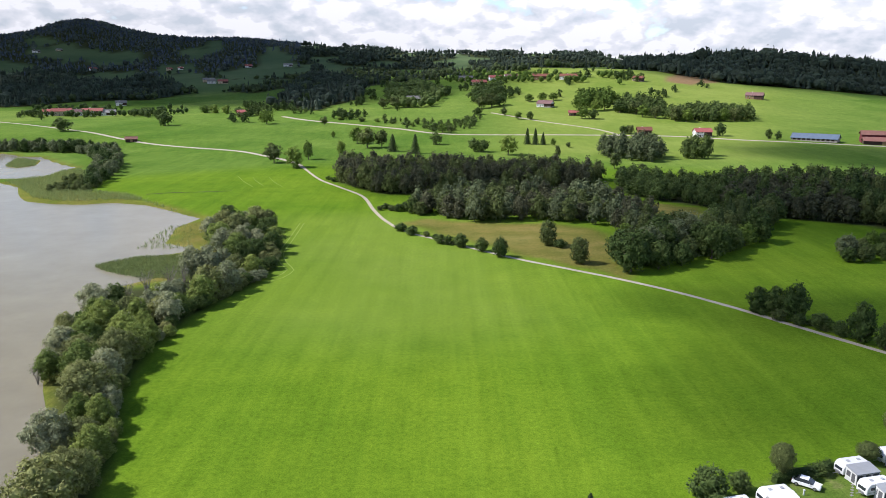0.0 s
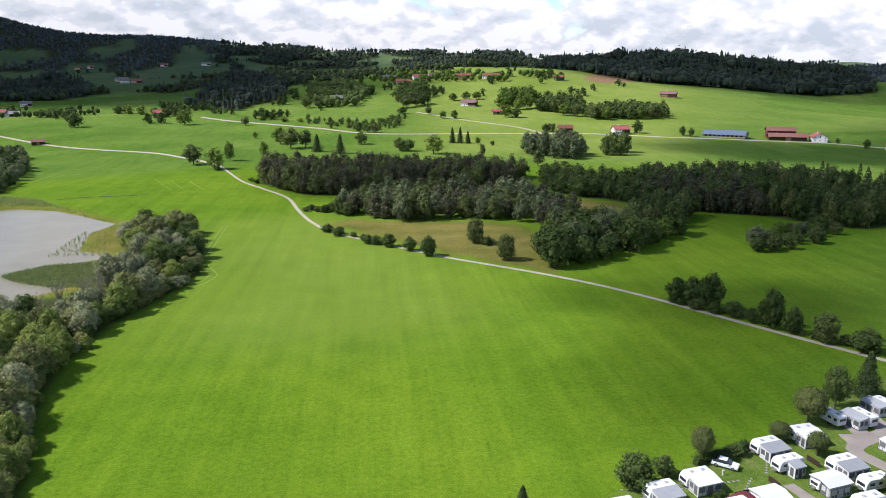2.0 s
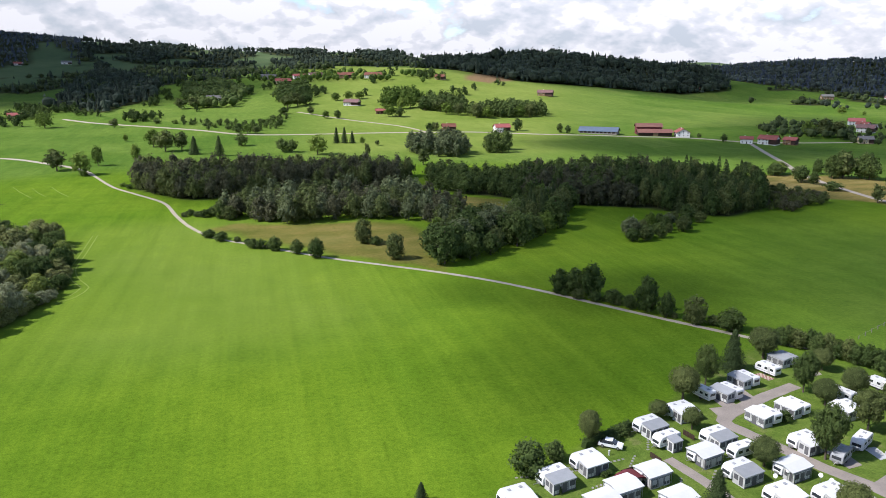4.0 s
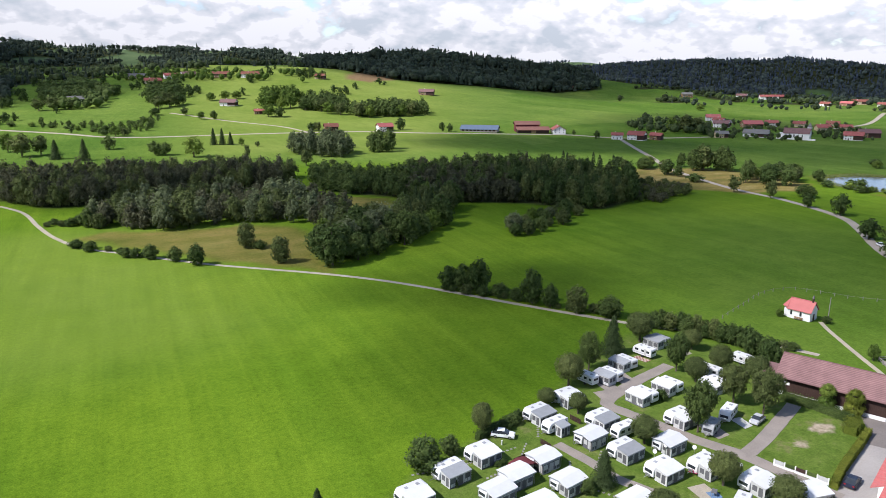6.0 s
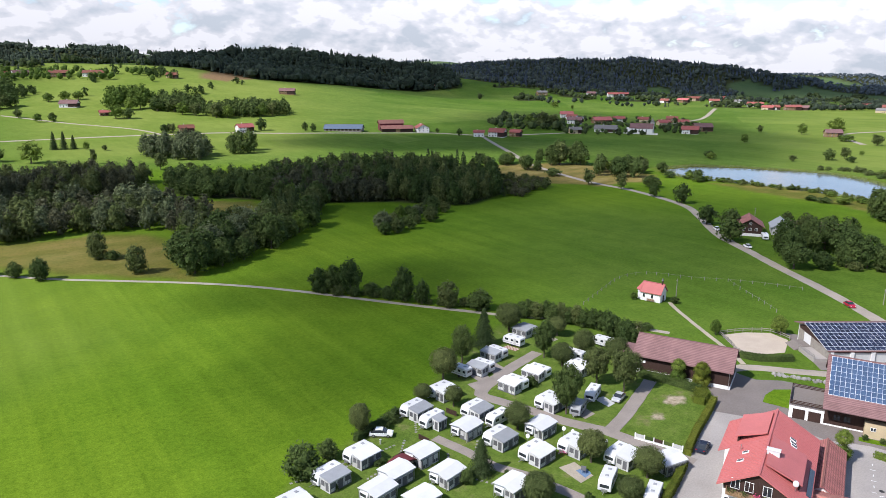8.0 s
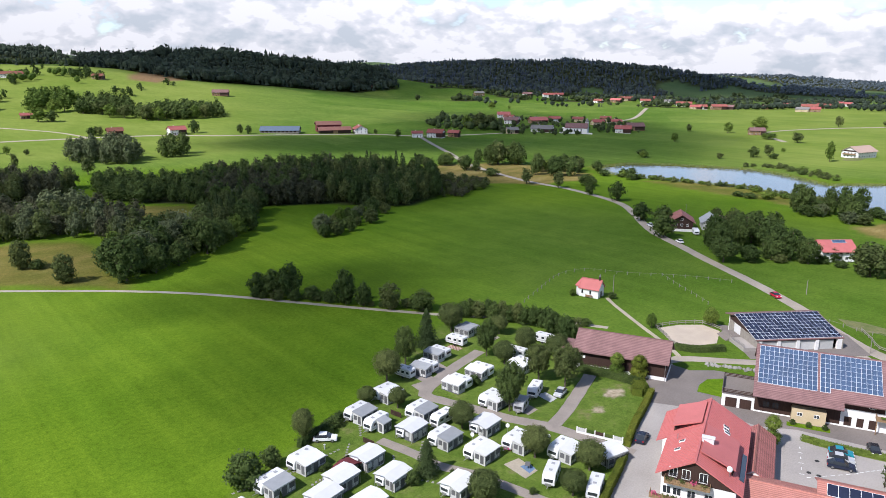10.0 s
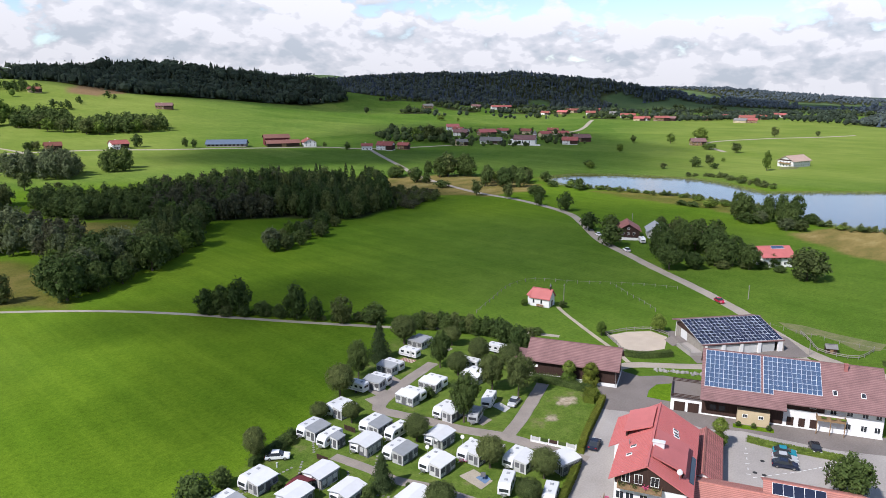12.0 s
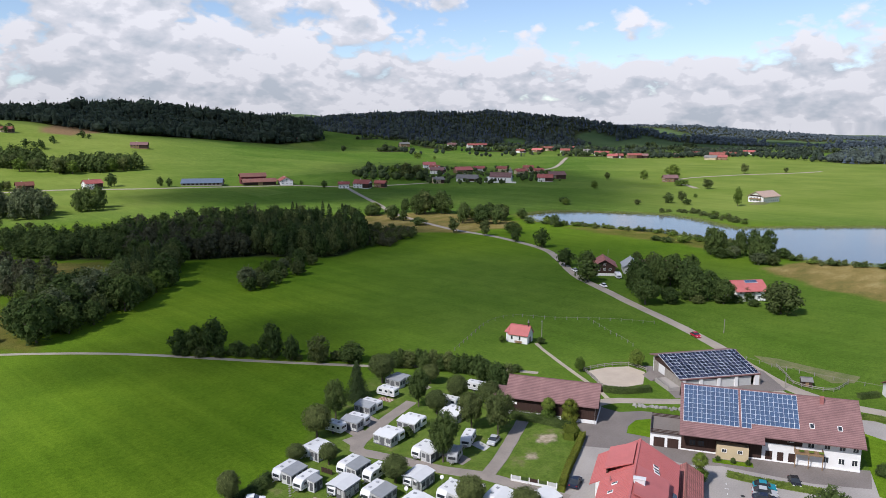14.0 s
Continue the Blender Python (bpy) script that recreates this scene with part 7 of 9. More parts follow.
low_block("shed", 206.0, 31.5, 150.0, 10.0, 7.0, 3.0, 4.8, M_ROOF_TILE, "small white shed with red tiled roof")


def hedge(points, h, w, material, label, seed, group="", rough=0.06):
    """A clipped hedge: a solid leafy strip along a line, sprays over its top and sides."""
    rng = np.random.default_rng(seed)
    line = spline(points, 0.5)
    way = unit(np.gradient(line, axis=0))
    side = np.stack([-way[:, 1], way[:, 0]], -1)
    n = len(line)
    rows = [np.column_stack([line + side * (o * w * (0.5 - 0.03) + 0.04 * rng.normal(size=(n, 1))), np.full(n, z) + 0.04 * rng.normal(size=n)]) for o, z in ((-1, -0.1), (-0.94, h * 0.93), (0.94, h * 0.93), (1, -0.1))]
    v0 = np.concatenate(rows)
    f0 = [[k * n + i, k * n + i + 1, (k + 1) * n + i + 1, (k + 1) * n + i] for k in range(3) for i in range(n - 1)] + [[0, n, 2 * n, 3 * n], [n - 1, 2 * n - 1, 3 * n - 1, 4 * n - 1]]
    m = int(n * 0.5 * (w + 2 * h) * 55)
    i = rng.integers(0, n, m)
    u = rng.random(m) * (w + 2 * h)
    flank = np.where(u < h, -1.0, np.where(u > h + w, 1.0, 0.0))
    off = np.where(flank == 0, u - h - w / 2, flank * w / 2)
    z = np.where(flank < 0, u, np.where(flank > 0, u - h - w, h))
    c = np.column_stack([line[i] + side[i] * (off + rough * rng.normal(size=m))[:, None] + way[i] * rng.uniform(-0.3, 0.3, (m, 1)), z + rough * rng.normal(size=m)])
    nor = unit(np.column_stack([side[i] * flank[:, None], (flank == 0) + 0.25]) + 0.45 * rng.normal(size=(m, 3)))
    v1, f1 = leaf_cards(rng, c, nor, 0.13)
    ob = new("hedge", mesh_of("hedge", np.concatenate([v0, v1]), f0 + (f1 + len(v0)).tolist(), material))
    return tagged(ob, label, "hedge", group)


hedge([(130.4, 80.6), (122.4, 77.2), (114, 73.8), (107.1, 70.5)], 1.5, 1.2, M_LEAF_YEL, "clipped yellow-green hedge beside the drive", 1)
hedge([(102.8, 68.1), (96.9, 65.6), (91.4, 63.3), (84, 60.0)], 1.5, 1.2, M_LEAF_YEL, "clipped yellow-green hedge beside the drive", 2)
hedge([(135.4, 49.6), (136.2, 45.5), (137.9, 40.5), (140.6, 33.4)], 0.8, 1.7, M_LEAF, "low green hedge along the car park", 3)
hedge([(158.5, 91.8), (160.8, 87.4), (166.8, 83.0)], 1.5, 1.6, M_LEAF_DARK, "dark clipped hedge before the paddock", 4)
hedge([(128.5, 99.4), (130.3, 95), (131.5, 90.5), (132.3, 85.5)], 1.4, 2.2, M_LEAF_DARK, "dark shrubs along the barn", 5, rough=0.3)
hedge([(58.5, 111.2), (62, 112.6), (67, 114.2), (71, 116)], 1.6, 1.3, M_LEAF_DARK, "dark hedge along the campsite's edge", 6, rough=0.25)
hedge([(127, 82), (129.5, 83), (131.5, 84.5)], 1.8, 2.4, M_LEAF_YEL, "loose yellow-green shrubs by the yard", 7, rough=0.35)

hedge([(184.3, 37.9), (185.7, 36.1), (186.9, 32.6), (187.5, 28)], 1.1, 1.4, M_LEAF, "low green hedge beside the drive", 8)
hedge([(198.9, 41.1), (201.1, 39.6), (203.6, 37.9)], 1.3, 1.6, M_LEAF_DARK, "dark green hedge beside the village road", 9)


def tiered_topiary(x, y, h, w, material, label):
    root = root_at("topiary", pose(x, y, 0), label, "topiary", "topiary by the farm")
    v, f = stem_arrays(np.random.default_rng(1), [[(0, 0, -0.2, 0.14), (0, 0, h * 0.8, 0.08)]])
    part("trunk", mesh_of("trunk", v, f, M_BARK), None, root)
    for k, (z, r) in enumerate(((h * 0.32, w * 0.5), (h * 0.78, w * 0.44))):
        rng = np.random.default_rng(k + 3)
        d = unit(rng.normal(size=(26, 3)))
        v, f = crown_arrays(rng, [(*(np.array([0, 0, z]) + q * r * 0.62), r * 0.45) for q in d] + [(0, 0, z, r * 0.8)], 1600, 0.11, 0.86, None, 0.4, tuft=2)
        part("crown", mesh_of("crown", v, f, material), None, root)


tiered_topiary(132.5, 91.6, 5.5, 3.5, M_LEAF, "two-tiered clipped tree before the barn")
tiered_topiary(135.0, 87.1, 5.4, 4.1, M_LEAF_YEL, "two-tiered clipped yellow-green tree before the barn")
tiered_topiary(128.1, 52.4, 6.4, 3.3, M_LEAF, "tall clipped evergreen by the car park")
for k in range(46):
    RS = random.Random(k + 100)
    t = RS.random()
    x, y = 154.9 + 6.0 * t + RS.uniform(-0.9, 0.9), 81 - 10 * t + RS.uniform(-1.1, 1.1)
    bm = bmesh.new()
    bmesh.ops.create_icosphere(bm, subdivisions=1, radius=RS.uniform(0.25, 0.6))
    for v in bm.verts:
        v.co *= RS.uniform(0.75, 1.2)
    me = bpy.data.meshes.new("boulder")
    bm.to_mesh(me)
    bm.free()
    me.materials.append(M_STONE)
    ob = tagged(new("boulder", me), "rough pale grey boulder in a loose row", "boulder", "boulders behind the farmhouse")
    ob.matrix_basis = pose(x, y, 0.12, RS.random() * 90, 0, RS.random() * 360)


def fence(points, step, label, rails=(0.5, 0.95), post_h=1.2, material=None, lift=0.0, thick=0.05):
    """Posts with rails or wires between them."""
    material = material or M_WOOD_GREY
    line = spline(points, step)
    root = tagged(new("fence"), label, "fence")
    x0, y0 = line[0]
    root.location = (x0, y0, 0)
    for x, y in line:
        ob = new("post", shared(("post", post_h), lambda: boxes((-0.07, 0.07, -0.07, 0.07, -0.3, post_h)), material))
        ob.parent = root
        ob.location = (x - x0, y - y0, hz(x, y))
    for (x, y), (u, v) in zip(line, line[1:]):
        d, ang = math.hypot(u - x, v - y), math.degrees(math.atan2(v - y, u - x))
        for z in rails:
            ob = new("rail", shared(("rail", round(d, 1), thick), lambda: boxes((0, round(d, 1), -thick / 2, thick / 2, -thick, thick)), material))
            ob.parent = root
            ob.matrix_basis = pose(x - x0, y - y0, z + hz(x, y), 0, 0, ang)
    return root


fence([(156.7, 144.1), (172, 150.5), (187.7, 156.5), (200.3, 155.0), (208.0, 141.7), (215.7, 132.6), (222.0, 122.8), (226.9, 112.5)], 3.6, "thin post-and-wire pasture fence with pale posts", (0.9,), 1.2, M_POST, thick=0.025)
fence([(215.7, 132.6), (208.4, 121.3), (202.9, 111.7), (198.6, 105.3)], 3.4, "thin post-and-wire pasture fence with pale posts", (0.9,), 1.2, M_POST, thick=0.025)
fence([(210.4, 78), (209, 69.8), (208.4, 62.0), (209, 49.8), (212, 30)], 3.6, "thin post-and-wire pasture fence with pale posts", (0.9,), 1.2, M_POST, thick=0.025)
fence([(168.3, 104.4), (175.4, 101.8), (181.2, 97.2), (180.2, 91)], 2.2, "weathered wooden fence round the paddock", (0.5, 1.0), 1.25, thick=0.08)
fence([(168.3, 104.4), (164, 98), (161.2, 95), (160.4, 92.5)], 2.2, "weathered wooden fence round the paddock", (0.5, 1.0), 1.25, thick=0.08)
fence([(209.4, 65.2), (203.5, 60.5), (198.2, 57), (197.5, 52), (199.7, 47.3), (208, 46)], 2.4, "wooden pen fence beside the road", (0.5, 0.95), 1.15, thick=0.08)
hut = root_at("animal_hut", facing(199.8, 54.2, 150, 0.0), "small dark wooden hut in the pen", "hut")
gable(hut, 2.6, 2.2, 1.5, 2.2, 0.25, M_WOOD_DARK, M_ROOF_GREY, thick=0.08)
part("door", boxes((-0.4, 0.4, -1.15, -1.08, 0, 1.2)), M_WOOD, hut)
# the white picket wall at the playground's edge
wall = tagged(new("picket_wall"), "low white wall with boarded panels beside the campsite road", "wall")
wall.matrix_basis = pose(105.6, 76.0, 0, 0, 0, math.degrees(math.atan2(71.7 - 80.3, 107.3 - 104.0)))
part("base", boxes((-4.7, 4.7, -0.15, 0.15, -0.2, 0.4)), M_WHITE, wall)
for k in range(6):
    part("pier", boxes((-4.7 + 1.84 * k, -4.5 + 1.84 * k, -0.1, 0.1, 0.4, 1.3)), M_WHITE, wall)
for k in range(5):
    part("panel", boxes((-4.5 + 1.84 * k, -2.86 + 1.84 * k, -0.04, 0.04, 0.5, 1.2)), M_LEAF_DARK if k in (1, 3) else M_FABRIC if k != 2 else M_WOOD_DARK, wall)

flat_sheet("lawn_strip", [(138.8, 54.2), (142.2, 47.0), (144.0, 47.8), (140.6, 55.0)], 0.05, M_GROUND, "narrow lawn strip before the lean-to", "lawn")
for x, y in ((140.2, 53.6), (141.4, 50.9), (142.6, 48.3)):
    BUSHES[0].put(x, y, 1.3, 1.4, x, 0.05, "small shrub before the cream lean-to")["group"] = "shrubs by the farmhouse"
# painted bays, drain covers and the rose arbour in the car park
bays = tagged(new("parking_marks"), "worn white dashes marking the parking bays", "road marking", kind="structure")
DASH = shared(("dash", 1), lambda: boxes((-0.4, 0.4, -0.07, 0.07, 0, 0.012)), M_MARK)
for (x0, y0), (x1, y1), n in (((131.8, 48.5), (122.7, 44.2), 6), ((122.5, 42.9), (130.2, 37.9), 7), ((131.4, 37.4), (138.9, 33.4), 8)):
    for k in range(n):
        ob = new("dash", DASH)
        ob.parent = bays
        ob.matrix_basis = pose(x0 + (x1 - x0) * k / (n - 1), y0 + (y1 - y0) * k / (n - 1), 0.032, 0, 0, math.degrees(math.atan2(y1 - y0, x1 - x0)) + (90 if k % 2 and n == 6 else 0))
for x, y in ((129.3, 44.3), (124.1, 43.6), (124.4, 42.0)):
    bm = bmesh.new()
    bmesh.ops.create_cone(bm, segments=14, radius1=0.42, radius2=0.42, depth=0.03, cap_ends=True)
    me = bpy.data.meshes.new("drain_cover")
    bm.to_mesh(me)
    bm.free()
    me.materials.append(M_RUBBER)
    ob = tagged(new("drain_cover", me), "dark round iron drain cover", "drain cover", "drain covers")
    ob.matrix_basis = pose(x, y, 0.04)
arbour = root_at("arbour", facing(130.3, 31.7, 110, 0.0), "rustic wooden arbour overgrown with dry climbers", "arbour")
for u in (-1.6, 0, 1.6):
    for v in (-0.8, 0.8):
        part("post", boxes((u - 0.06, u + 0.06, v - 0.06, v + 0.06, -0.1, 2.0)), M_WOOD_DARK, arbour)
    hoop = [(u, 0.8 * math.cos(q), 2.0 + 0.55 * math.sin(q)) for q in np.linspace(0, math.pi, 9)]
    v, f = stem_arrays(np.random.default_rng(1), [[(*p, 0.06) for p in hoop]], 5)
    part("hoop", mesh_of("hoop", v, f, M_WOOD_DARK), None, arbour)
for v in (-0.8, 0.8):
    part("rail", boxes(*[(-1.6, 1.6, v - 0.03, v + 0.03, z, z + 0.08) for z in (0.7, 1.4, 1.98)]), M_WOOD_DARK, arbour)
rng = np.random.default_rng(12)
c = np.stack([rng.uniform(-1.7, 1.7, 220), rng.choice([-0.85, 0.85], 220) + 0.15 * rng.normal(size=220), rng.uniform(0.2, 2.3, 220)], -1)
v, f = leaf_cards(rng, c, unit(rng.normal(size=(220, 3))), 0.17)
part("climber", mesh_of("climber", v, f, M_LEAF_OLIVE), None, arbour)

# ---- the campsite ----
M_MAT_BLUE = mat("blue_mat", (0.12, 0.19, 0.30), 0.9, 0.15, 1.0)
def rounded(outline, cut):
    """An outline with its corners cut."""
    out = []
    n = len(outline)
    for i, p in enumerate(outline):
        p, a, b = np.array(p), np.array(outline[i - 1]), np.array(outline[(i + 1) % n])
        c = cut[i] if isinstance(cut, (list, tuple)) else cut
        da, db = unit(a - p), unit(b - p)
        out += [tuple(p + da * c), tuple(p + (da + db) * c * 0.29), tuple(p + db * c)] if c else [tuple(p)]
    return out


def caravan_parts(root, L=5.6, wide=2.3, tint=None):
    """A touring caravan; local x along it, front at -x, awning side -y."""
    tint = tint or M_SHEET
    a, b = L / 2, wide / 2
    shape = rounded([(-a, 0.55), (a, 0.55), (a, 2.55), (-a + 0.55, 2.6), (-a, 1.7)], [0.15, 0.15, 0.35, 0.35, 0.3])
    bm = extruded(shape, -b, b)
    bmesh.ops.bevel(bm, geom=[e for e in bm.edges if abs(e.verts[0].co.y - e.verts[1].co.y) < 0.01], offset=0.07, segments=1, affect="EDGES")
    body = part("body", bm, tint, root)
    for u, w in ((-a * 0.55, 1.0), (a * 0.1, 0.8), (a * 0.62, 1.0)):
        for s in (-1, 1):
            part("window", boxes((u - w / 2, u + w / 2, s * b - 0.025, s * b + 0.025, 1.45, 2.0)), M_GLASS, body)
    part("front_window", boxes((-a - 0.02, -a + 0.25, -0.8, 0.8, 1.2, 1.75)), M_GLASS, body)
    part("rear_window", boxes((a - 0.1, a + 0.03, -0.75, 0.75, 1.5, 2.05)), M_GLASS, body)
    part("door", boxes((a * 0.28, a * 0.28 + 0.65, -b - 0.03, -b + 0.02, 0.7, 2.35)), M_FABRIC, body)
    part("stripe", boxes((-a + 0.3, a - 0.1, -b - 0.015, b + 0.015, 0.95, 1.07)), M_SHEET_GREY, body)
    for u in (-a * 0.35, a * 0.45):
        part("roof_hatch", boxes((u - 0.3, u + 0.3, -0.3, 0.3, 2.55, 2.68), bevel=0.03), M_SHEET_GREY, body)
    for s in (-1, 1):
        bm = bmesh.new()
        bmesh.ops.create_cone(bm, segments=14, radius1=0.33, radius2=0.33, depth=0.22, cap_ends=True, matrix=pose(0.1, s * (b - 0.15), 0.33, 90, 0, 0))
        part("wheel", bm, M_RUBBER, root)
    part("drawbar", boxes((-a - 1.1, -a, -0.06, 0.06, 0.5, 0.6), (-a - 0.15, -a + 0.1, -0.5, 0.5, 0.45, 0.95)), M_METAL, root)


def awning_parts(root, L=4.8, deep=2.6, wide=2.3, roof=None, cloth=None, dark=None):
    """A tent built against the caravan's -y side: leaning roof, cloth walls with clear panels."""
    roof, cloth, dark = roof or M_SHEET_GREY, cloth or M_FABRIC, dark or M_FABRIC_DARK
    b = wide / 2
    y0 = -b - deep
    prof = [(-b + 0.05, 2.66), (y0 - 0.12, 2.18), (y0 - 0.12, 2.1), (-b + 0.05, 2.56)]
    bm = bmesh.new()
    p = [bm.verts.new((-L / 2 - 0.12, y, z)) for y, z in prof]
    q = [bm.verts.new((L / 2 + 0.12, y, z)) for y, z in prof]
    bm.faces.new(p)
    bm.faces.new(q)
    for i in range(4):
        bm.faces.new((p[i], p[(i + 1) % 4], q[(i + 1) % 4], q[i]))
    bmesh.ops.recalc_face_normals(bm, faces=bm.faces[:])
    aw = part("awning", bm, roof, root, "tent awning roof")
    part("front_wall", boxes((-L / 2, L / 2, y0, y0 + 0.05, 0, 2.14)), cloth, aw)
    for k in range(7):
        u = -L / 2 + 0.1 + (L - 0.3) * k / 6
        part("cloth_stripe", boxes((u, u + 0.1, y0 - 0.01, y0 + 0.055, 0.02, 2.1)), dark, aw)
    part("skirt", boxes((-L / 2, L / 2, y0 - 0.03, y0 - 0.012, 0.0, 0.22)), dark, aw)
    for x in (-L / 2, L / 2 - 0.05):
        bm = bmesh.new()
        c = [(y0 + 0.05, 0), (-b, 0), (-b, 2.55), (y0 + 0.05, 2.14)]
        p = [bm.verts.new((x, y, z)) for y, z in c]
        q = [bm.verts.new((x + 0.05, y, z)) for y, z in c]
        bm.faces.new(p)
        bm.faces.new(q)
        for i in range(4):
            bm.faces.new((p[i], p[(i + 1) % 4], q[(i + 1) % 4], q[i]))
        bmesh.ops.recalc_face_normals(bm, faces=bm.faces[:])
        part("side_wall", bm, cloth, aw)
        part("side_panel", boxes((x - 0.012, x + 0.062, y0 + 0.35, y0 + 1.15, 0.25 if x < 0 else 0.9, 1.9), (x - 0.012, x + 0.062, y0 + 1.4, -b - 0.3, 0.9, 1.9)), dark, aw)
    for k in range(3):
        u = -L / 2 + L * (k + 0.5) / 3
        part("clear_panel", boxes((u - L * 0.12, u + L * 0.12, y0 - 0.015, y0 + 0.06, 0.1 if k == 1 else 0.85, 1.85)), dark, aw)


def shelter_parts(root, L=6.3, W=5.0, roof=None, y=-1.3):
    """A weather roof on posts over caravan and tent: a sheet with a shallow ridge and a turned-down edge."""
    a, b = L / 2, W / 2
    bm = bmesh.new()
    prof = [(y - b, 2.5), (y - b * 0.05, 3.05), (y + b, 2.72)]
    top = [[bm.verts.new((x, v, z)) for v, z in prof] for x in (-a, 0, a)]
    for r0, r1 in zip(top, top[1:]):
        for i in range(2):
            bm.faces.new((r0[i], r1[i], r1[i + 1], r0[i + 1]))
    bmesh.ops.recalc_face_normals(bm, faces=bm.faces[:])
    bmesh.ops.solidify(bm, geom=bm.faces[:], thickness=0.08)
    sh = part("weather_roof", bm, roof or M_SHEET, root, "white weather roof")
    for x in (-a + 0.2, a - 0.3):
        for v, h in ((y - b + 0.15, 2.5), (y + b - 0.25, 2.72)):
            part("post", boxes((x, x + 0.08, v, v + 0.08, 0, h)), M_METAL, sh)
    part("fringe", boxes((-a, a, y - b - 0.02, y - b + 0.02, 2.28, 2.5)), M_FABRIC, sh)


def pitch(label, **kw):
    root = tagged(new("caravan"), label, "caravan", "caravans on the campsite")
    caravan_parts(root, kw.get("L", 5.6), tint=kw.get("tint"))
    if kw.get("awning"):
        awning_parts(root, roof=kw.get("roof"), cloth=kw.get("cloth"), **kw.get("tent", {}))
    if kw.get("shelter"):
        shelter_parts(root, roof=kw.get("cover"))
    return Kind(root)


BARE = pitch("white touring caravan parked on the campsite grass")
BARE_SMALL = pitch("small white touring caravan on the campsite", L=4.9)
BARE_GREY = pitch("small silver-grey touring caravan on the campsite", L=4.6, tint=M_SHEET_GREY)
TENT_GREY = pitch("white caravan with grey-roofed tent awning", awning=True)
TENT_WHITE = pitch("white caravan with white tent awning", awning=True, roof=M_SHEET)
TENT_SMALL = pitch("white caravan with a short porch awning", awning=True, tent={"L": 2.4, "deep": 1.9})
TENT_ALL_GREY = pitch("caravan with all-grey tent awning", awning=True, tint=M_SHEET_GREY, roof=M_SHEET_GREY)
COVERED = pitch("caravan and tent under a large white weather roof", awning=True, shelter=True, cloth=M_FABRIC)
COVERED_WOOD = pitch("caravan and dark tent under a large white weather roof", awning=True, shelter=True, cloth=M_FABRIC_DARK, tent={"dark": M_FABRIC})
# place and bearing of each pitch
for kind, spots in (
    (TENT_ALL_GREY, [(125.7, 135.8, 168)]),
    (TENT_GREY, [(47.9, 102.3, 78), (74.0, 114.6, 78), (100.2, 123.4, 168), (108.3, 128.0, 168), (80.8, 95.4, 78), (84.3, 107.1, 78)]),
    (TENT_WHITE, [(55.9, 105.5, 78), (39.2, 98.2, 78), (83.9, 118.6, 78), (100.4, 111.6, 168), (109.0, 113.3, 168), (99.6, 101.0, 78), (82.8, 87.2, 78), (90.7, 85.0, 78), (94.9, 77.2, 78), (119.3, 109.2, 168)]),
    (TENT_SMALL, [(74.5, 108.2, 78)]),
    (COVERED, [(57.6, 96.2, 78), (52.2, 93.3, 78), (56.9, 87.0, 78), (71.6, 81.2, 78), (90.0, 93.8, 78), (100.2, 70.8, 100), (64.8, 90.8, 78)]),
    (COVERED_WOOD, [(64.9, 98.9, 78), (77.7, 102.0, 78)]),
    (BARE, [(117.0, 131.5, 168), (110.4, 97.5, 64), (85.9, 100.8, 78), (87.0, 72.3, 62), (135.7, 117.3, 168), (123.0, 115.4, 168), (89.6, 64.7, 62)]),
    (BARE_SMALL, [(94.0, 124.0, 168)]),
    (BARE_GREY, [(102.6, 94.4, 64)]),
):
    for x, y, bearing in spots:
        ob = kind.put(x, y, *((9.4, 8.8) if kind in (COVERED, COVERED_WOOD) else (10.0, 10.0)), radians(90 - bearing + RNG.uniform(-3, 3)), 0.05)
# caravan by the wooded farmstead
BARE.put(286.3, 160.9, 10, 10, radians(40), 0.05, "white touring caravan beside the wooded farmstead")

maroon = root_at("party_tent", facing(60.5, 97.5, 78, 0.0), "low maroon canvas party tent between the caravans", "tent")
part("canopy", extruded([(-2.6, 1.6), (-1.6, 2.1), (0, 2.35), (1.6, 2.1), (2.6, 1.6), (2.6, 1.5), (0, 2.25), (-2.6, 1.5)], -1.5, 1.5), M_MAROON, maroon)
for x in (-2.5, 2.4):
    for y in (-1.4, 1.3):
        part("pole", boxes((x, x + 0.08, y, y + 0.08, -0.05, 1.55)), M_METAL, maroon)
STEPS = shared(("paving_slab", 1), lambda: boxes((-0.25, 0.25, -0.2, 0.2, 0, 0.06)), M_STONE)
for k, line in enumerate(([(42.3, 105.0), (51.2, 104.2), (63.8, 105.6)], [(72.7, 111.5), (70.2, 107.5)], [(66, 92.5), (69, 88), (71, 84.5)], [(78, 97.5), (75.5, 95)], [(66.5, 106), (61, 100.5), (54, 98.5)], [(70.5, 97), (68, 93)])):
    walkway = tagged(new("stepping_stones"), "row of pale stepping slabs in the grass", "path", kind="structure")
    for x, y in spline(line, 0.9):
        s = new("paving_slab", STEPS)
        s.parent = walkway
        s.matrix_basis = pose(float(x), float(y), 0.0, 0, 0, 15 * k)
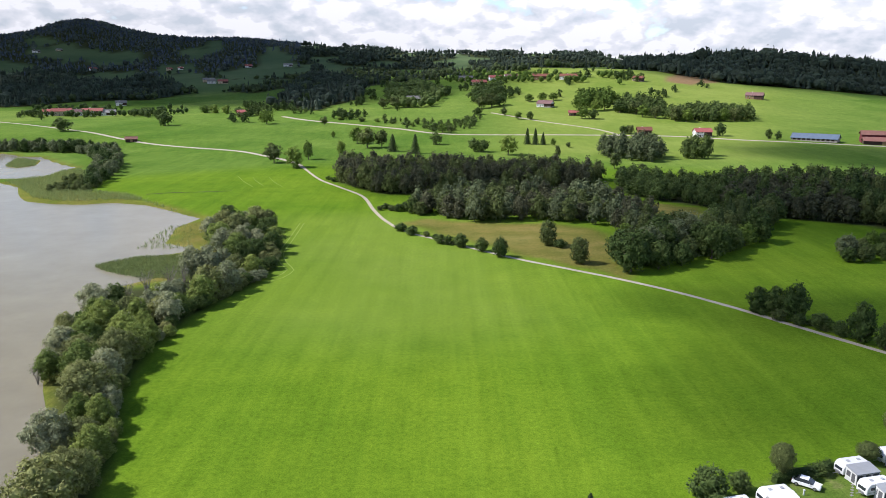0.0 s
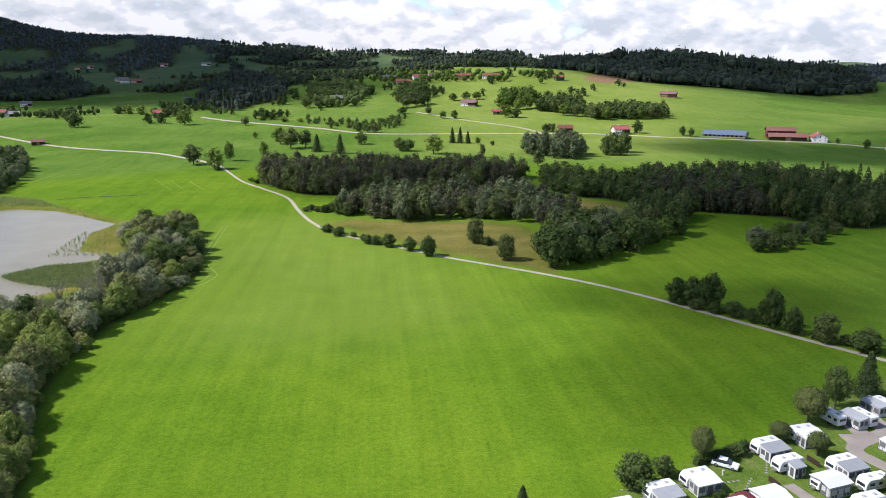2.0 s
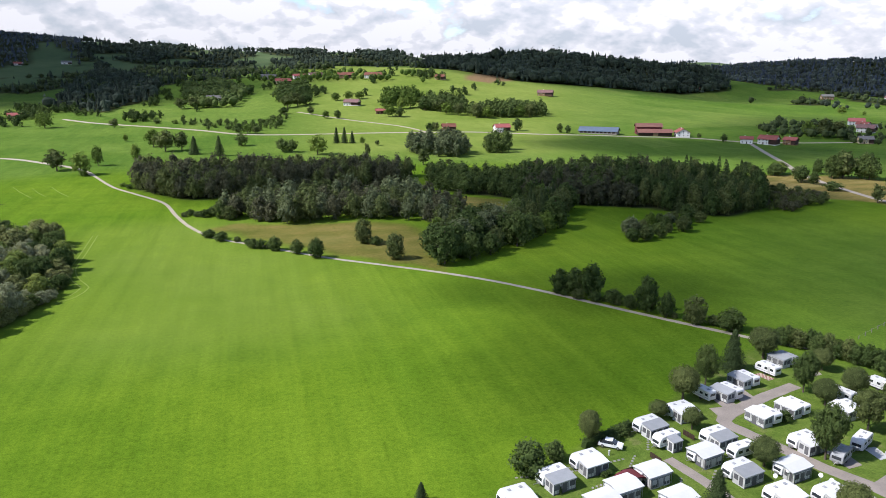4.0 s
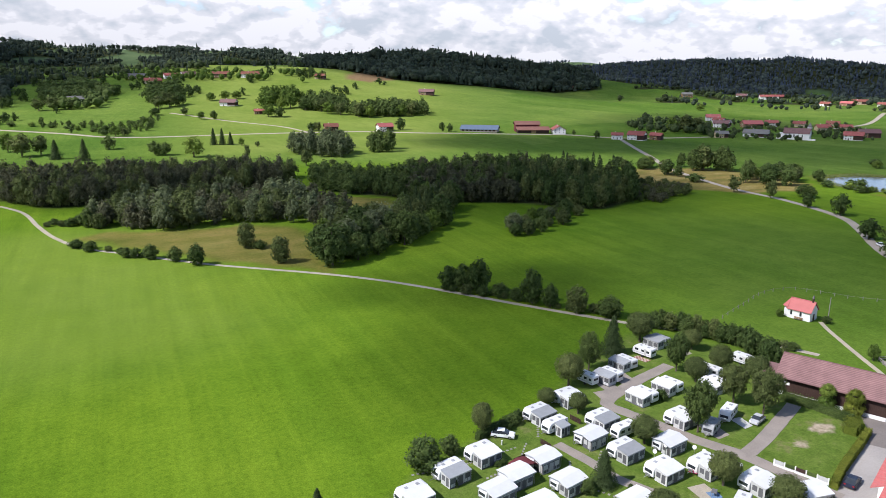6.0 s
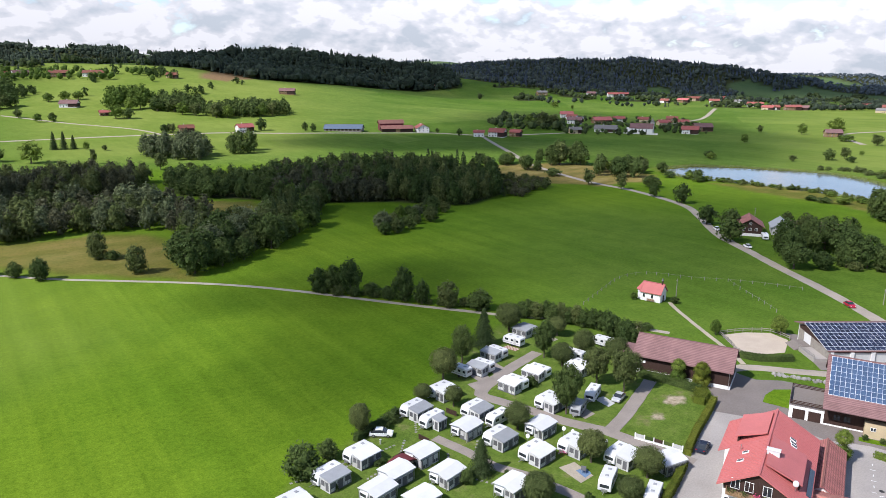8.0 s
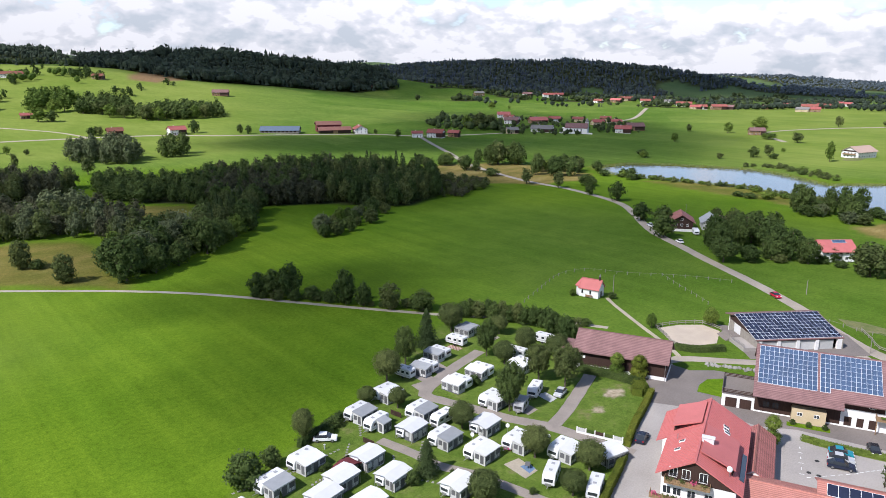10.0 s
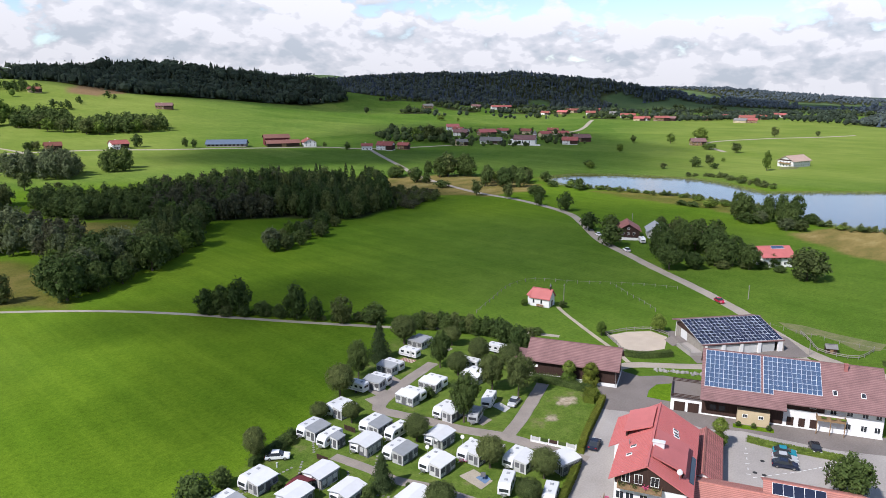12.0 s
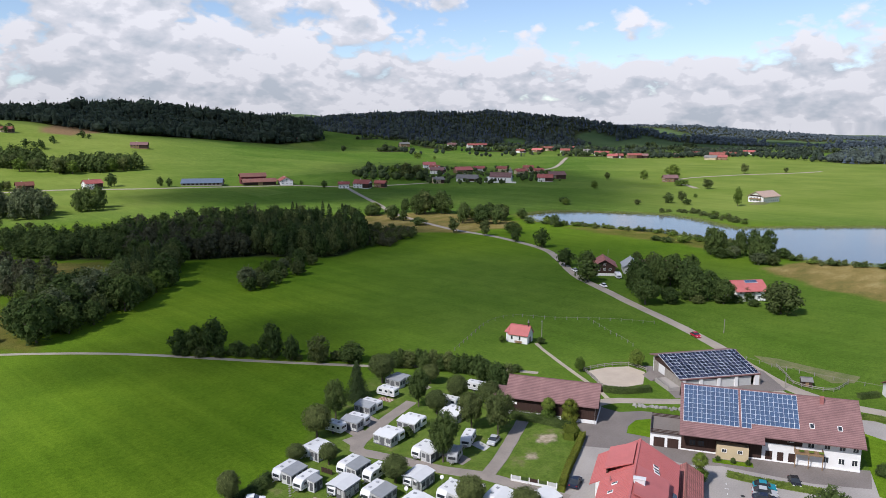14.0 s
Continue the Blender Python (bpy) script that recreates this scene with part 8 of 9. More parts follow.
for i, (x, y, w, d, m, label) in enumerate([(111.3, 94.6, 2.6, 4.2, M_FABRIC, "pale grey ground mat beside a caravan"), (85.6, 78.3, 3.6, 5.6, M_GRAVEL, "bare gravel pitch"), (97.0, 120.2, 3.6, 5.0, M_CAMP_ROAD, "worn asphalt apron on the campsite"), (103.6, 94.6, 3.4, 6.0, M_CAMP_ROAD, "worn pitch surface under the small caravan"), (127.5, 128.5, 3.5, 3.0, M_WOOD_GREY, "pale paved terrace"), (103.0, 123.0, 4.2, 6.0, M_CAMP_ROAD, "worn asphalt apron on the campsite"), (94.0, 117.2, 4.5, 3.6, M_CAMP_ROAD, "worn asphalt apron on the campsite"), (86.6, 77.4, 2.0, 2.4, M_MAT_BLUE, "blue ground mat on the pitch")]):
    flat_sheet("pitch_%s" % "abcdefgh"[i], [(x - w / 2, y - d / 2), (x + w / 2, y - d / 2 + 0.4), (x + w / 2 + 0.5, y + d / 2), (x - w / 2 + 0.4, y + d / 2 + 0.3)], 0.04 + 0.003 * i, m, label, "ground mat")
table = root_at("camp_table", facing(86.8, 77.8, 50, 0.06), "dark folding camp table on a blue mat", "table")
part("tabletop", boxes((-0.75, 0.75, -0.45, 0.45, 0.68, 0.74)), M_FABRIC_DARK, table)
for u in (-0.65, 0.6):
    for w in (-0.38, 0.33):
        part("leg", boxes((u, u + 0.05, w, w + 0.05, -0.02, 0.68)), M_METAL, table)
# chequered mat of pale and red squares
chequer = root_at("chequered_mat", facing(115.0, 130.0, 168, 0.06), "red and cream chequered ground tiles beside a caravan", "mat")
for i in range(8):
    for j in range(4):
        sq = new("tile", shared(("tile", 1), lambda: boxes((-0.24, 0.24, -0.24, 0.24, -0.02, 0.02)), M_SAND if (i + j) % 2 else M_ROOF_TILE))
        sq.parent = chequer
        sq.matrix_basis = pose(-1.75 + 0.5 * i, -0.75 + 0.5 * j, 0)
# low dark-stained screens between the pitches
for x, y, b in ((69.5, 103.6, 168), (80.5, 109.5, 168), (62.0, 101.0, 78), (97.5, 73.5, 78)):
    scr = root_at("garden_screen", facing(x, y, b, 0.0), "low dark-stained wooden screen between pitches", "fence", "garden screens")
    for k in range(7):
        part("slat", shared(("slat", 3), lambda: boxes((-0.18, 0.18, -0.02, 0.02, 0.0, 1.1)), M_WOOD_DARK), None, scr).matrix_basis = pose(-1.3 + 0.42 * k, 0, 0)
    part("rail", boxes((-1.5, 1.5, -0.06, -0.02, 0.85, 0.95)), M_WOOD_DARK, scr)
# shrubs with pink blossom, small things between the pitches
rng = np.random.default_rng(3)
for x, y in [(88.4, 84.0)]:
    c = np.stack([x + 0.6 * rng.normal(size=90), y + 0.5 * rng.normal(size=90), 0.6 + 0.3 * np.abs(rng.normal(size=90))], -1)
    v, f = leaf_cards(rng, c, unit(rng.normal(size=(90, 3)) + (0, 0, 1)), 0.15)
    tagged(new("flower_bush", mesh_of("flower_bush", v, f, M_FLOWER)), "low shrub with pink blossom", "bush")
SMALL = random.Random(8)
for k in range(22):
    x, y = SMALL.uniform(44, 104), 0
    y = 124 - 0.62 * x + SMALL.uniform(-12, 14)
    if inside(np.array([x]), np.array([y]), CAMP_AREA)[0] > 2:
        if math.hypot(x - 86, y - 78) < 5:
            continue
        BUSHES[k % 2].put(x, y, SMALL.uniform(0.9, 1.8), SMALL.uniform(1.2, 2.2), SMALL.random() * 6, 0.05, "small garden shrub between the pitches")
for k, (x, y) in enumerate([(50.5, 101.5), (88.2, 91.4), (92.6, 88.6), (93.2, 86.8), (95.6, 80.5), (84.8, 90.5)]):
    root = root_at("satellite_dish", pose(x, y, 0, 0, 0, 200), "white satellite dish on a pole", "satellite dish", "satellite dishes on the campsite")
    bm = bmesh.new()
    bmesh.ops.create_uvsphere(bm, u_segments=12, v_segments=6, radius=0.42, matrix=pose(0.05, 0, 2.1, 0, -25, 0) @ Matrix.Diagonal((0.25, 1, 1, 1)))
    part("dish", bm, M_SHEET, root)
    part("pole", boxes((-0.03, 0.03, -0.03, 0.03, -0.1, 2.1)), M_METAL, root)
sign = root_at("marker_post", pose(62.0, 107.6, 0), "slim white marker post beside the parked car", "post")
part("post", boxes((-0.1, 0.1, -0.1, 0.1, -0.1, 0.9)), M_SHEET, sign)
part("cap", boxes((-0.16, 0.16, -0.16, 0.16, 0.9, 1.02)), M_SHEET, sign)


# ---- cars ----
def car(label, colour, L=4.6, h=1.55, wide=1.85, estate=0.3):
    root = tagged(new("car"), label, "car")
    a, b = L / 2, wide / 2
    lower = rounded([(-a, 0.28), (a, 0.28), (a, 0.88), (a * 0.85, 0.98), (-a * 0.5, 0.98), (-a * 0.97, 0.82)], [0.1, 0.1, 0.08, 0.1, 0.15, 0.12])
    bm = extruded(lower, -b, b)
    bmesh.ops.bevel(bm, geom=[e for e in bm.edges if abs(e.verts[0].co.y - e.verts[1].co.y) < 0.01], offset=0.09, segments=2, affect="EDGES")
    body = part("body", bm, colour, root)
    bm = bmesh.new()
    prof = [(-a * 0.52, 0.95), (-a * 0.16, h - 0.05), (a * (0.15 + estate), h), (a * 0.88, 0.95)]
    lo = [bm.verts.new((x, -b + (0.06 if z < 1 else 0.22), z)) for x, z in prof]
    hi = [bm.verts.new((x, b - (0.06 if z < 1 else 0.22), z)) for x, z in prof]
    bm.faces.new(lo)
    bm.faces.new(hi)
    for i in range(4):
        bm.faces.new((lo[i], lo[(i + 1) % 4], hi[(i + 1) % 4], hi[i]))
    bmesh.ops.recalc_face_normals(bm, faces=bm.faces[:])
    part("cabin_glass", bm, M_GLASS, root, "dark glazed cabin")
    part("roof", boxes((-a * 0.15, a * (0.16 + estate), -b + 0.2, b - 0.2, h - 0.03, h + 0.03), bevel=0.02), colour, root)
    for x in (-a * 0.62, a * 0.62):
        for s in (-1, 1):
            bm = bmesh.new()
            bmesh.ops.create_cone(bm, segments=16, radius1=0.33, radius2=0.33, depth=0.2, cap_ends=True, matrix=pose(x, s * (b - 0.08), 0.33, 90, 0, 0))
            w = part("wheel", bm, M_RUBBER, root)
            bm = bmesh.new()
            bmesh.ops.create_cone(bm, segments=10, radius1=0.2, radius2=0.2, depth=0.22, cap_ends=True, matrix=pose(x, s * (b - 0.08), 0.33, 90, 0, 0))
            part("rim", bm, M_METAL, w)
    for s in (-1, 1):
        part("headlight", boxes((-a - 0.01, -a + 0.18, s * b * 0.68 - 0.18, s * b * 0.68 + 0.18, 0.66, 0.82)), M_LAMP, body)
        part("rear_light", boxes((a - 0.1, a + 0.01, s * b * 0.75 - 0.16, s * b * 0.75 + 0.16, 0.68, 0.9)), M_LAMP_RED, body)
        part("mirror", boxes((-a * 0.3, -a * 0.3 + 0.14, s * (b + 0.1) - 0.1, s * (b + 0.1) + 0.1, 0.98, 1.12)), colour, body)
    return root


for label, colour, x, y, bearing, L in (
    ("white coupe-backed car parked on the campsite grass", M_CAR_WHITE, 63.8, 110.3, 308, 4.7),
    ("silver hatchback parked beside the campsite drive", M_CAR_SILVER, 114.5, 93.6, 70, 4.2),
    ("dark blue car parked beside the guesthouse", M_CAR_DARK, 111.2, 70.0, 250, 4.4),
    ("dark blue estate car in the car park", M_CAR_DARK, 130.0, 40.4, 335, 4.7),
    ("silver estate car in the car park", M_CAR_SILVER, 132.4, 41.4, 335, 4.6),
    ("teal car in the car park", M_CAR_TEAL, 134.8, 42.3, 335, 4.3),
    ("small black car behind the hedge", M_CAR_BLACK, 140.6, 38.6, 60, 4.0),
    ("red hatchback on the village road", M_CAR_RED, 222.2, 95.2, 36, 4.2),
    ("white car on the village road", M_CAR_WHITE, 285.5, 183.6, 30, 4.4),
    ("white car on the verge of the village road", M_CAR_WHITE, 266.3, 156.6, 212, 4.3),
    ("pale car behind the machine shed", M_CAR_WHITE, 205.5, 78.0, 36, 4.3),
):
    ob = car(label, colour, L)
    ob.matrix_basis = facing(x, y, bearing, 0.06)

# ---- villages and farmsteads ----
M_ROOF_BLUE = mat("blue_roof_sheet", (0.10, 0.13, 0.18), 0.6, 0.15, 0.4)
V = "houses of the far villages"
TILE, BROWN, GREY, RED = M_ROOF_FAR, M_ROOF_BROWN, M_ROOF_GREY, M_ROOF_RED
HOUSE_LABEL = {True: "farmhouse with white walls, dark boarded barn and red tiled roof", False: "white village house with red tiled roof"}
for x, y, h, w, roof, barn in (
    (-40.3, 1078.8, 10, 30, GREY, 0.4), (61.4, 1239.9, 9, 28, TILE, 0.5), (136.3, 957.7, 8, 22, BROWN, 0.5), (205.4, 727.9, 8.5, 15.3, TILE, 0), (259.3, 712.3, 9, 17.7, TILE, 0),
    (160.2, 881.8, 7, 12, TILE, 0), (41.5, 1340.8, 9, 32, GREY, 0.5), (95.0, 1296.7, 9, 28, TILE, 0.4), (121.0, 1294.3, 9, 26, BROWN, 0.3), (168.3, 1248.9, 10, 30, TILE, 0.4), (213.4, 1225.0, 10, 34, TILE, 0.5), (323.1, 1198.4, 9, 18, TILE, 0.3), (457.9, 1059.3, 9.5, 26, BROWN, 0.5),
    (485.1, 579.2, 9.3, 19, TILE, 0.4), (505.5, 573.5, 8.5, 13, TILE, 0),
    (760.9, 752.1, 9.5, 19.9, RED, 0), (696.7, 673.3, 9.4, 20, BROWN, 0), (738.5, 663.5, 8.7, 27, RED, 0), (591.1, 570.0, 8.3, 14, GREY, 0), (640.0, 567.4, 7.2, 28, GREY, 0), (799.9, 609.2, 7.4, 18, TILE, 0), (781.3, 670.8, 8.4, 17, TILE, 0), (713.5, 505.6, 9.3, 20, TILE, 0), (761.8, 522.8, 9.9, 24, BROWN, 0.6), (865.9, 645.2, 8.0, 16.8, TILE, 0), (720, 690, 8, 15, GREY, 0), (815, 655, 8, 16, TILE, 0), (740, 720, 8, 16, TILE, 0), (830, 600, 8, 15, TILE, 0.3),
    (958.0, 1392.2, 9, 24, TILE, 0.4), (1171.7, 1241.0, 12, 26, GREY, 0), (1354.1, 1186.1, 12, 28, TILE, 0), (1414.3, 1205.9, 10, 30, TILE, 0.4), (1326.5, 1228.2, 10, 26, BROWN, 0), (1437.6, 1015.6, 11, 34, TILE, 0.4), (1509.8, 999.3, 10, 30, TILE, 0), (1463.5, 913.1, 10, 28, GREY, 0),
    (-548.6, 1032.6, 11.9, 28, TILE, 0.3), (-530, 1045, 10, 20, BROWN, 0), (-512.7, 1050.9, 11.4, 32, TILE, 0.4), (-570, 1040, 9, 18, TILE, 0), (-493.2, 1053.5, 7.5, 26, GREY, 0.5), (-277.7, 994.7, 8.7, 16.0, TILE, 0), (-553.3, 1713.6, 10, 30, GREY, 0.2), (-544.2, 1216.7, 8.5, 18, GREY, 0),
    (-432.7, 2034.5, 8, 26, GREY, 0), (-539.5, 1690.0, 9, 22, GREY, 0), (-511.3, 1684.1, 9, 24, TILE, 0), (-542.4, 2030.8, 8, 22, TILE, 0.4), (-748.5, 1989.9, 8, 16, TILE, 0), (-722, 2004, 8, 15, TILE, 0),
    (-962.4, 2000.6, 8, 20, TILE, 0.3), (-1185.6, 2260, 8, 18, GREY, 0), (-1218, 2190, 8, 22, GREY, 0), (240.3, 2371.9, 9, 28, GREY, 0), (475.5, 1650.9, 9, 26, GREY, 0),
    (1427.1, 856.2, 11.1, 36, TILE, 0.3), (1377.5, 747.5, 12, 34, TILE, 0.4), (817.2, 393.8, 9, 18.3, BROWN, 0.3), (1428.5, 590.2, 11.9, 32, TILE, 0.4), (1535.4, 683.0, 9, 24, TILE, 0), (1544.5, 609.8, 10, 30, TILE, 0), (1350, 770, 10, 22, TILE, 0), (1570, 640, 10, 24, TILE, 0), (1322, 766, 9, 24, TILE, 0.4), (1401, 740, 10, 26, BROWN, 0.5), (1369, 577, 8, 26, GREY, 0), (1377, 560, 9, 22, TILE, 0), (1440, 677, 9, 20, BROWN, 0), (1700, 628, 10, 34, TILE, 0.3), (1352, 1030, 9, 22, TILE, 0), (1386, 1006, 10, 28, RED, 0.4), (1421, 951, 10, 24, TILE, 0.5),
):
    bearing = math.degrees(math.atan2(x, y)) + 90 + HOUSES.uniform(-28, 28)
    w *= 0.9
    W = min(w * 0.62, 12.0)
    farm_house(x, y, bearing, w, W, h * 0.58, h * 0.58 + W * 0.31, roof, HOUSES.choice((M_WHITE, M_CREAM, M_WHITE, M_WOOD)), barn or HOUSES.choice((0, 0.35, 0.5)), HOUSE_LABEL[barn > 0] if roof in (TILE, RED) else "farmhouse with white walls and a dull brown-grey roof", V)
farm_house(468.2, 590.0, 128, 11, 8, 4.6, 6.6, TILE, None, 0, "small white house beside the country road", V)

# the blue-roofed hall and the big red farm on the country road
root = root_at("cow_hall", facing(360, 687, 128), "long low farm hall with dull blue roof", "farm building")
gable(root, 40, 17, 2.9, 6.6, 0.9, M_WOOD_GREY, M_ROOF_BLUE, "dull blue metal roof")
# dark slabs on the wall imitate the shade inside open bays
for u in np.arange(-17, 18, 4.2):
    part("opening", boxes((float(u) - 1.3, float(u) + 1.3, -8.56, -8.44, 0.8, 2.4)), M_WOOD_DARK, root)
root = root_at("farm_building", facing(412, 676, 112), "tall red farm building with shallow tiled roof", "farm building")
gable(root, 26, 15, 8.2, 11.2, 1.2, M_MAROON, M_ROOF_TILE)
for u in (-9, -4, 1, 6, 10):
    window(root, u, -7.5, 4.6, 1.4, 1.4, 0, bars=False)
root = root_at("farm_building", facing(411, 662, 112), "red-roofed farm wing with dark gate", "farm building")
gable(root, 34, 11, 3.8, 6.6, 1.0, M_WOOD_DARK, M_ROOF_TILE)
part("gate", boxes((-2, 3, -5.58, -5.46, 0, 3.2)), M_WOOD, root)
farm_house(438, 653, 24, 20, 13, 4.8, 8.4, TILE, None, 0.35, "red-roofed farmhouse with white front beside the country road", V)

# the church: nave, choir and a small tower with a pointed roof
church = root_at("church", facing(665, 536, 150), "white village church with brown roof and small grey tower", "church")
gable(church, 26, 11, 6.2, 11.2, 0.5, M_WHITE, M_ROOF_BROWN, lap=0.3)
for u in (-10, -6, -2, 2, 6):
    w = extruded([(-0.55, 0), (0.55, 0), (0.55, 2.6), (0.3, 3.1), (0, 3.25), (-0.3, 3.1), (-0.55, 2.6)], -0.06, 0.06)
    part("window", w, M_GLASS, church, "tall arched window").matrix_basis = pose(u, -5.5, 1.9)
tower = part("tower", boxes((9.0, 13.2, 1.0, 5.4, -0.2, 12.6)), M_FABRIC, church, "grey church tower")
bm = bmesh.new()
bmesh.ops.create_cone(bm, segments=4, radius1=3.3, radius2=0.05, depth=5.0, cap_ends=True, matrix=pose(11.1, 3.2, 15.05, 0, 0, 45))
part("spire", bm, M_ROOF_GREY, tower)
part("belfry", boxes((8.95, 13.25, 2.6, 3.8, 9.6, 11.5), (10.5, 11.7, 0.95, 5.45, 9.6, 11.5)), M_WOOD_DARK, tower)
part("choir", boxes((-17.0, -13.05, -3.6, 3.6, -0.2, 6.0)), M_WHITE, church)
part("churchyard_wall", boxes((-18, 20, -13.2, -12.8, -0.3, 1.5)), M_WHITE, church)

# the white farm above the eastern lake
root = root_at("farmhouse", facing(664, 229, 103), "white farmhouse with pale tiled roof above the lake", "farmhouse")
gable(root, 25, 15, 5.6, 9.6, 1.2, M_WHITE, mat("faded_roof_tile", (0.42, 0.30, 0.24), 0.85, 0.15, 0.5, 8.0), "faded pale tiled roof")
for u in np.arange(-10.5, 11, 3.4):
    for z in (0.9, 3.6):
        window(root, float(u), -7.5, z, 1.2, 1.3, 0, bars=False)
for v in (-4.5, -1.5, 1.5, 4.5):
    for z in (0.9, 3.6):
        window(root, -12.5, v, z, 1.2, 1.3, -90, bars=False)
part("gable_band", boxes((-12.58, -12.48, -5.5, 5.5, 5.4, 6.6)), M_WOOD_DARK, root)
part("balcony", boxes((-13.7, -12.6, -5.8, 5.8, 2.9, 3.05), (-13.75, -13.65, -5.8, 5.8, 3.05, 3.95)), M_WOOD, root, "brown timber balcony")
bm = bmesh.new()
bmesh.ops.create_cone(bm, segments=18, radius1=1.0, radius2=0.45, depth=1.0, cap_ends=True, matrix=pose(0, 0, 0))
for v in bm.verts:
    v.co = (v.co.x * 19 * (1 + 0.12 * math.sin(5 * v.co.y + 1)) - 21, v.co.y * 9 - 9, v.co.z * 3.4 - 0.6)
part("bank", bm, M_VERGE, root, "dry brownish grass bank before the house")

# the wooded farmstead on the village road, and the house with the solar roof
root = root_at("timber_house", facing(292, 172, 235), "dark timber house with red tiled roof among trees", "house")
gable(root, 13, 10, 4.6, 7.6, 1.0, M_WOOD_DARK, M_ROOF_TILE)
part("plinth", boxes((-6.6, 6.6, -5.1, 5.1, -0.2, 1.2)), M_WHITE, root)
for v in (-2.5, 0, 2.5):
    window(root, 6.5, v, 2.4, 1.1, 1.2, 90)
window(root, 6.5, 0, 5.0, 1.1, 1.0, 90)
root = root_at("shed", facing(304, 164, 235), "pale grey metal-roofed shed among trees", "shed")
gable(root, 12, 8, 3.4, 6.2, 0.6, M_FABRIC, M_SHEET_GREY)
part("gate", boxes((5.95, 6.06, -1.5, 1.5, 0, 2.8)), M_WOOD_DARK, root)
root = root_at("house", facing(303, 148, 150), "brown-roofed house half hidden by trees", "house")
gable(root, 20, 11, 4.4, 7.4, 0.9, M_WHITE, M_ROOF_BROWN)
for u in (-8, -5, -2, 1, 4, 7):
    window(root, u, -5.5, 1.0, 1.2, 1.3, 0)
root = root_at("house", facing(287, 103.5, 130), "white house with bright red roof and solar panels", "house")
gable(root, 12, 10, 4.6, 7.4, 1.0, M_WHITE, M_ROOF_RED, lap=1.0)
for z in (0.9, 3.2):
    for u in (-4.5, -2, 0.5, 3):
        window(root, u, -5, z, 1.2, 1.3, 0)
for v in (-2.5, 0, 2.5):
    window(root, -6, v, 2.9, 1.2, 1.5, -90)
part("balcony", boxes((-7.3, -6.05, -4.5, 4.5, 2.5, 2.65), (-7.3, -7.22, -4.5, 4.5, 2.7, 3.5)), M_WOOD_GREY, root)
tilt = math.degrees(math.atan(2.8 / 5))
solar_field(root, lambda du, dv: slope_pose(-0.6 + du, -(1.0 + dv) * math.cos(radians(tilt)), 7.4 - (1.0 + dv) * math.sin(radians(tilt)) + 0.3, tilt), 5, 1, 0.95, 1.6, 0.08, M_SOLAR)
# hut in the western meadow
root = root_at("hay_hut", facing(-318.5, 726.4, 70), "small wooden hay hut with red roof", "hut")
gable(root, 11, 7, 3.0, 5.0, 0.7, M_WOOD_DARK, M_ROOF_TILE)
part("gate", boxes((-1.2, 1.2, -3.56, -3.45, 0, 2.4)), M_WOOD, root)
# poles
for x, y, h in ((306, 178, 9), (232.7, 90.0, 5), (186.8, 132.4, 6), (193.5, 57.5, 4)):
    root = root_at("pole", pose(x, y, hz(x, y)), "weathered wooden utility pole", "pole", "utility poles")
    bm = bmesh.new()
    bmesh.ops.create_cone(bm, segments=8, radius1=0.14, radius2=0.09, depth=h + 0.4, cap_ends=True, matrix=pose(0, 0, h / 2 - 0.2))
    part("shaft", bm, M_WOOD_GREY, root)
    part("crossarm", boxes((-0.5, 0.5, -0.05, 0.05, h - 0.5, h - 0.4)), M_WOOD_GREY, root)

# ---- broken cumulus deck over the valley: unseen clouds placed to shade the land ----
def cloud_mat(dense):
    """White cloud, thin and torn towards its rim."""
    m = bpy.data.materials.new("cloud")
    m.use_nodes = True
    nt = m.node_tree
    nt.nodes.remove(nt.nodes["Principled BSDF"])
    at = nt.nodes.new("ShaderNodeTexCoord").outputs["Object"]
    flat = nt.nodes.new("ShaderNodeVectorMath")
    flat.operation = "MULTIPLY"
    flat.inputs[1].default_value = (1, 1, 0)
    nt.links.new(at, flat.inputs[0])
    size = nt.nodes.new("ShaderNodeVectorMath")
    size.operation = "LENGTH"
    nt.links.new(flat.outputs[0], size.inputs[0])
    n = wire(nt, "ShaderNodeTexNoise", Scale=2.6, Detail=5.0, Roughness=0.6)
    nt.links.new(at, n.inputs["Vector"])
    s1 = nt.nodes.new("ShaderNodeMath")
    s1.operation, s1.inputs[1].default_value, s1.inputs[2].default_value = "MULTIPLY_ADD", 0.75, -0.375
    nt.links.new(n.outputs["Fac"], s1.inputs[0])
    s2 = nt.nodes.new("ShaderNodeMath")
    s2.operation = "ADD"
    nt.links.new(size.outputs["Value"], s2.inputs[0])
    nt.links.new(s1.outputs[0], s2.inputs[1])
    mr = nt.nodes.new("ShaderNodeMapRange")
    mr.interpolation_type = "SMOOTHSTEP"
    for key, v in (("From Min", 0.98), ("From Max", 0.45), ("To Min", 0.0), ("To Max", dense)):
        mr.inputs[key].default_value = v
    nt.links.new(s2.outputs[0], mr.inputs[0])
    dif, tra, mx = nt.nodes.new("ShaderNodeBsdfDiffuse"), nt.nodes.new("ShaderNodeBsdfTransparent"), nt.nodes.new("ShaderNodeMixShader")
    dif.inputs[0].default_value = (0.9, 0.9, 0.9, 1)
    nt.links.new(mr.outputs[0], mx.inputs[0])
    nt.links.new(tra.outputs[0], mx.inputs[1])
    nt.links.new(dif.outputs[0], mx.inputs[2])
    nt.links.new(mx.outputs[0], nt.nodes["Material Output"].inputs["Surface"])
    return m


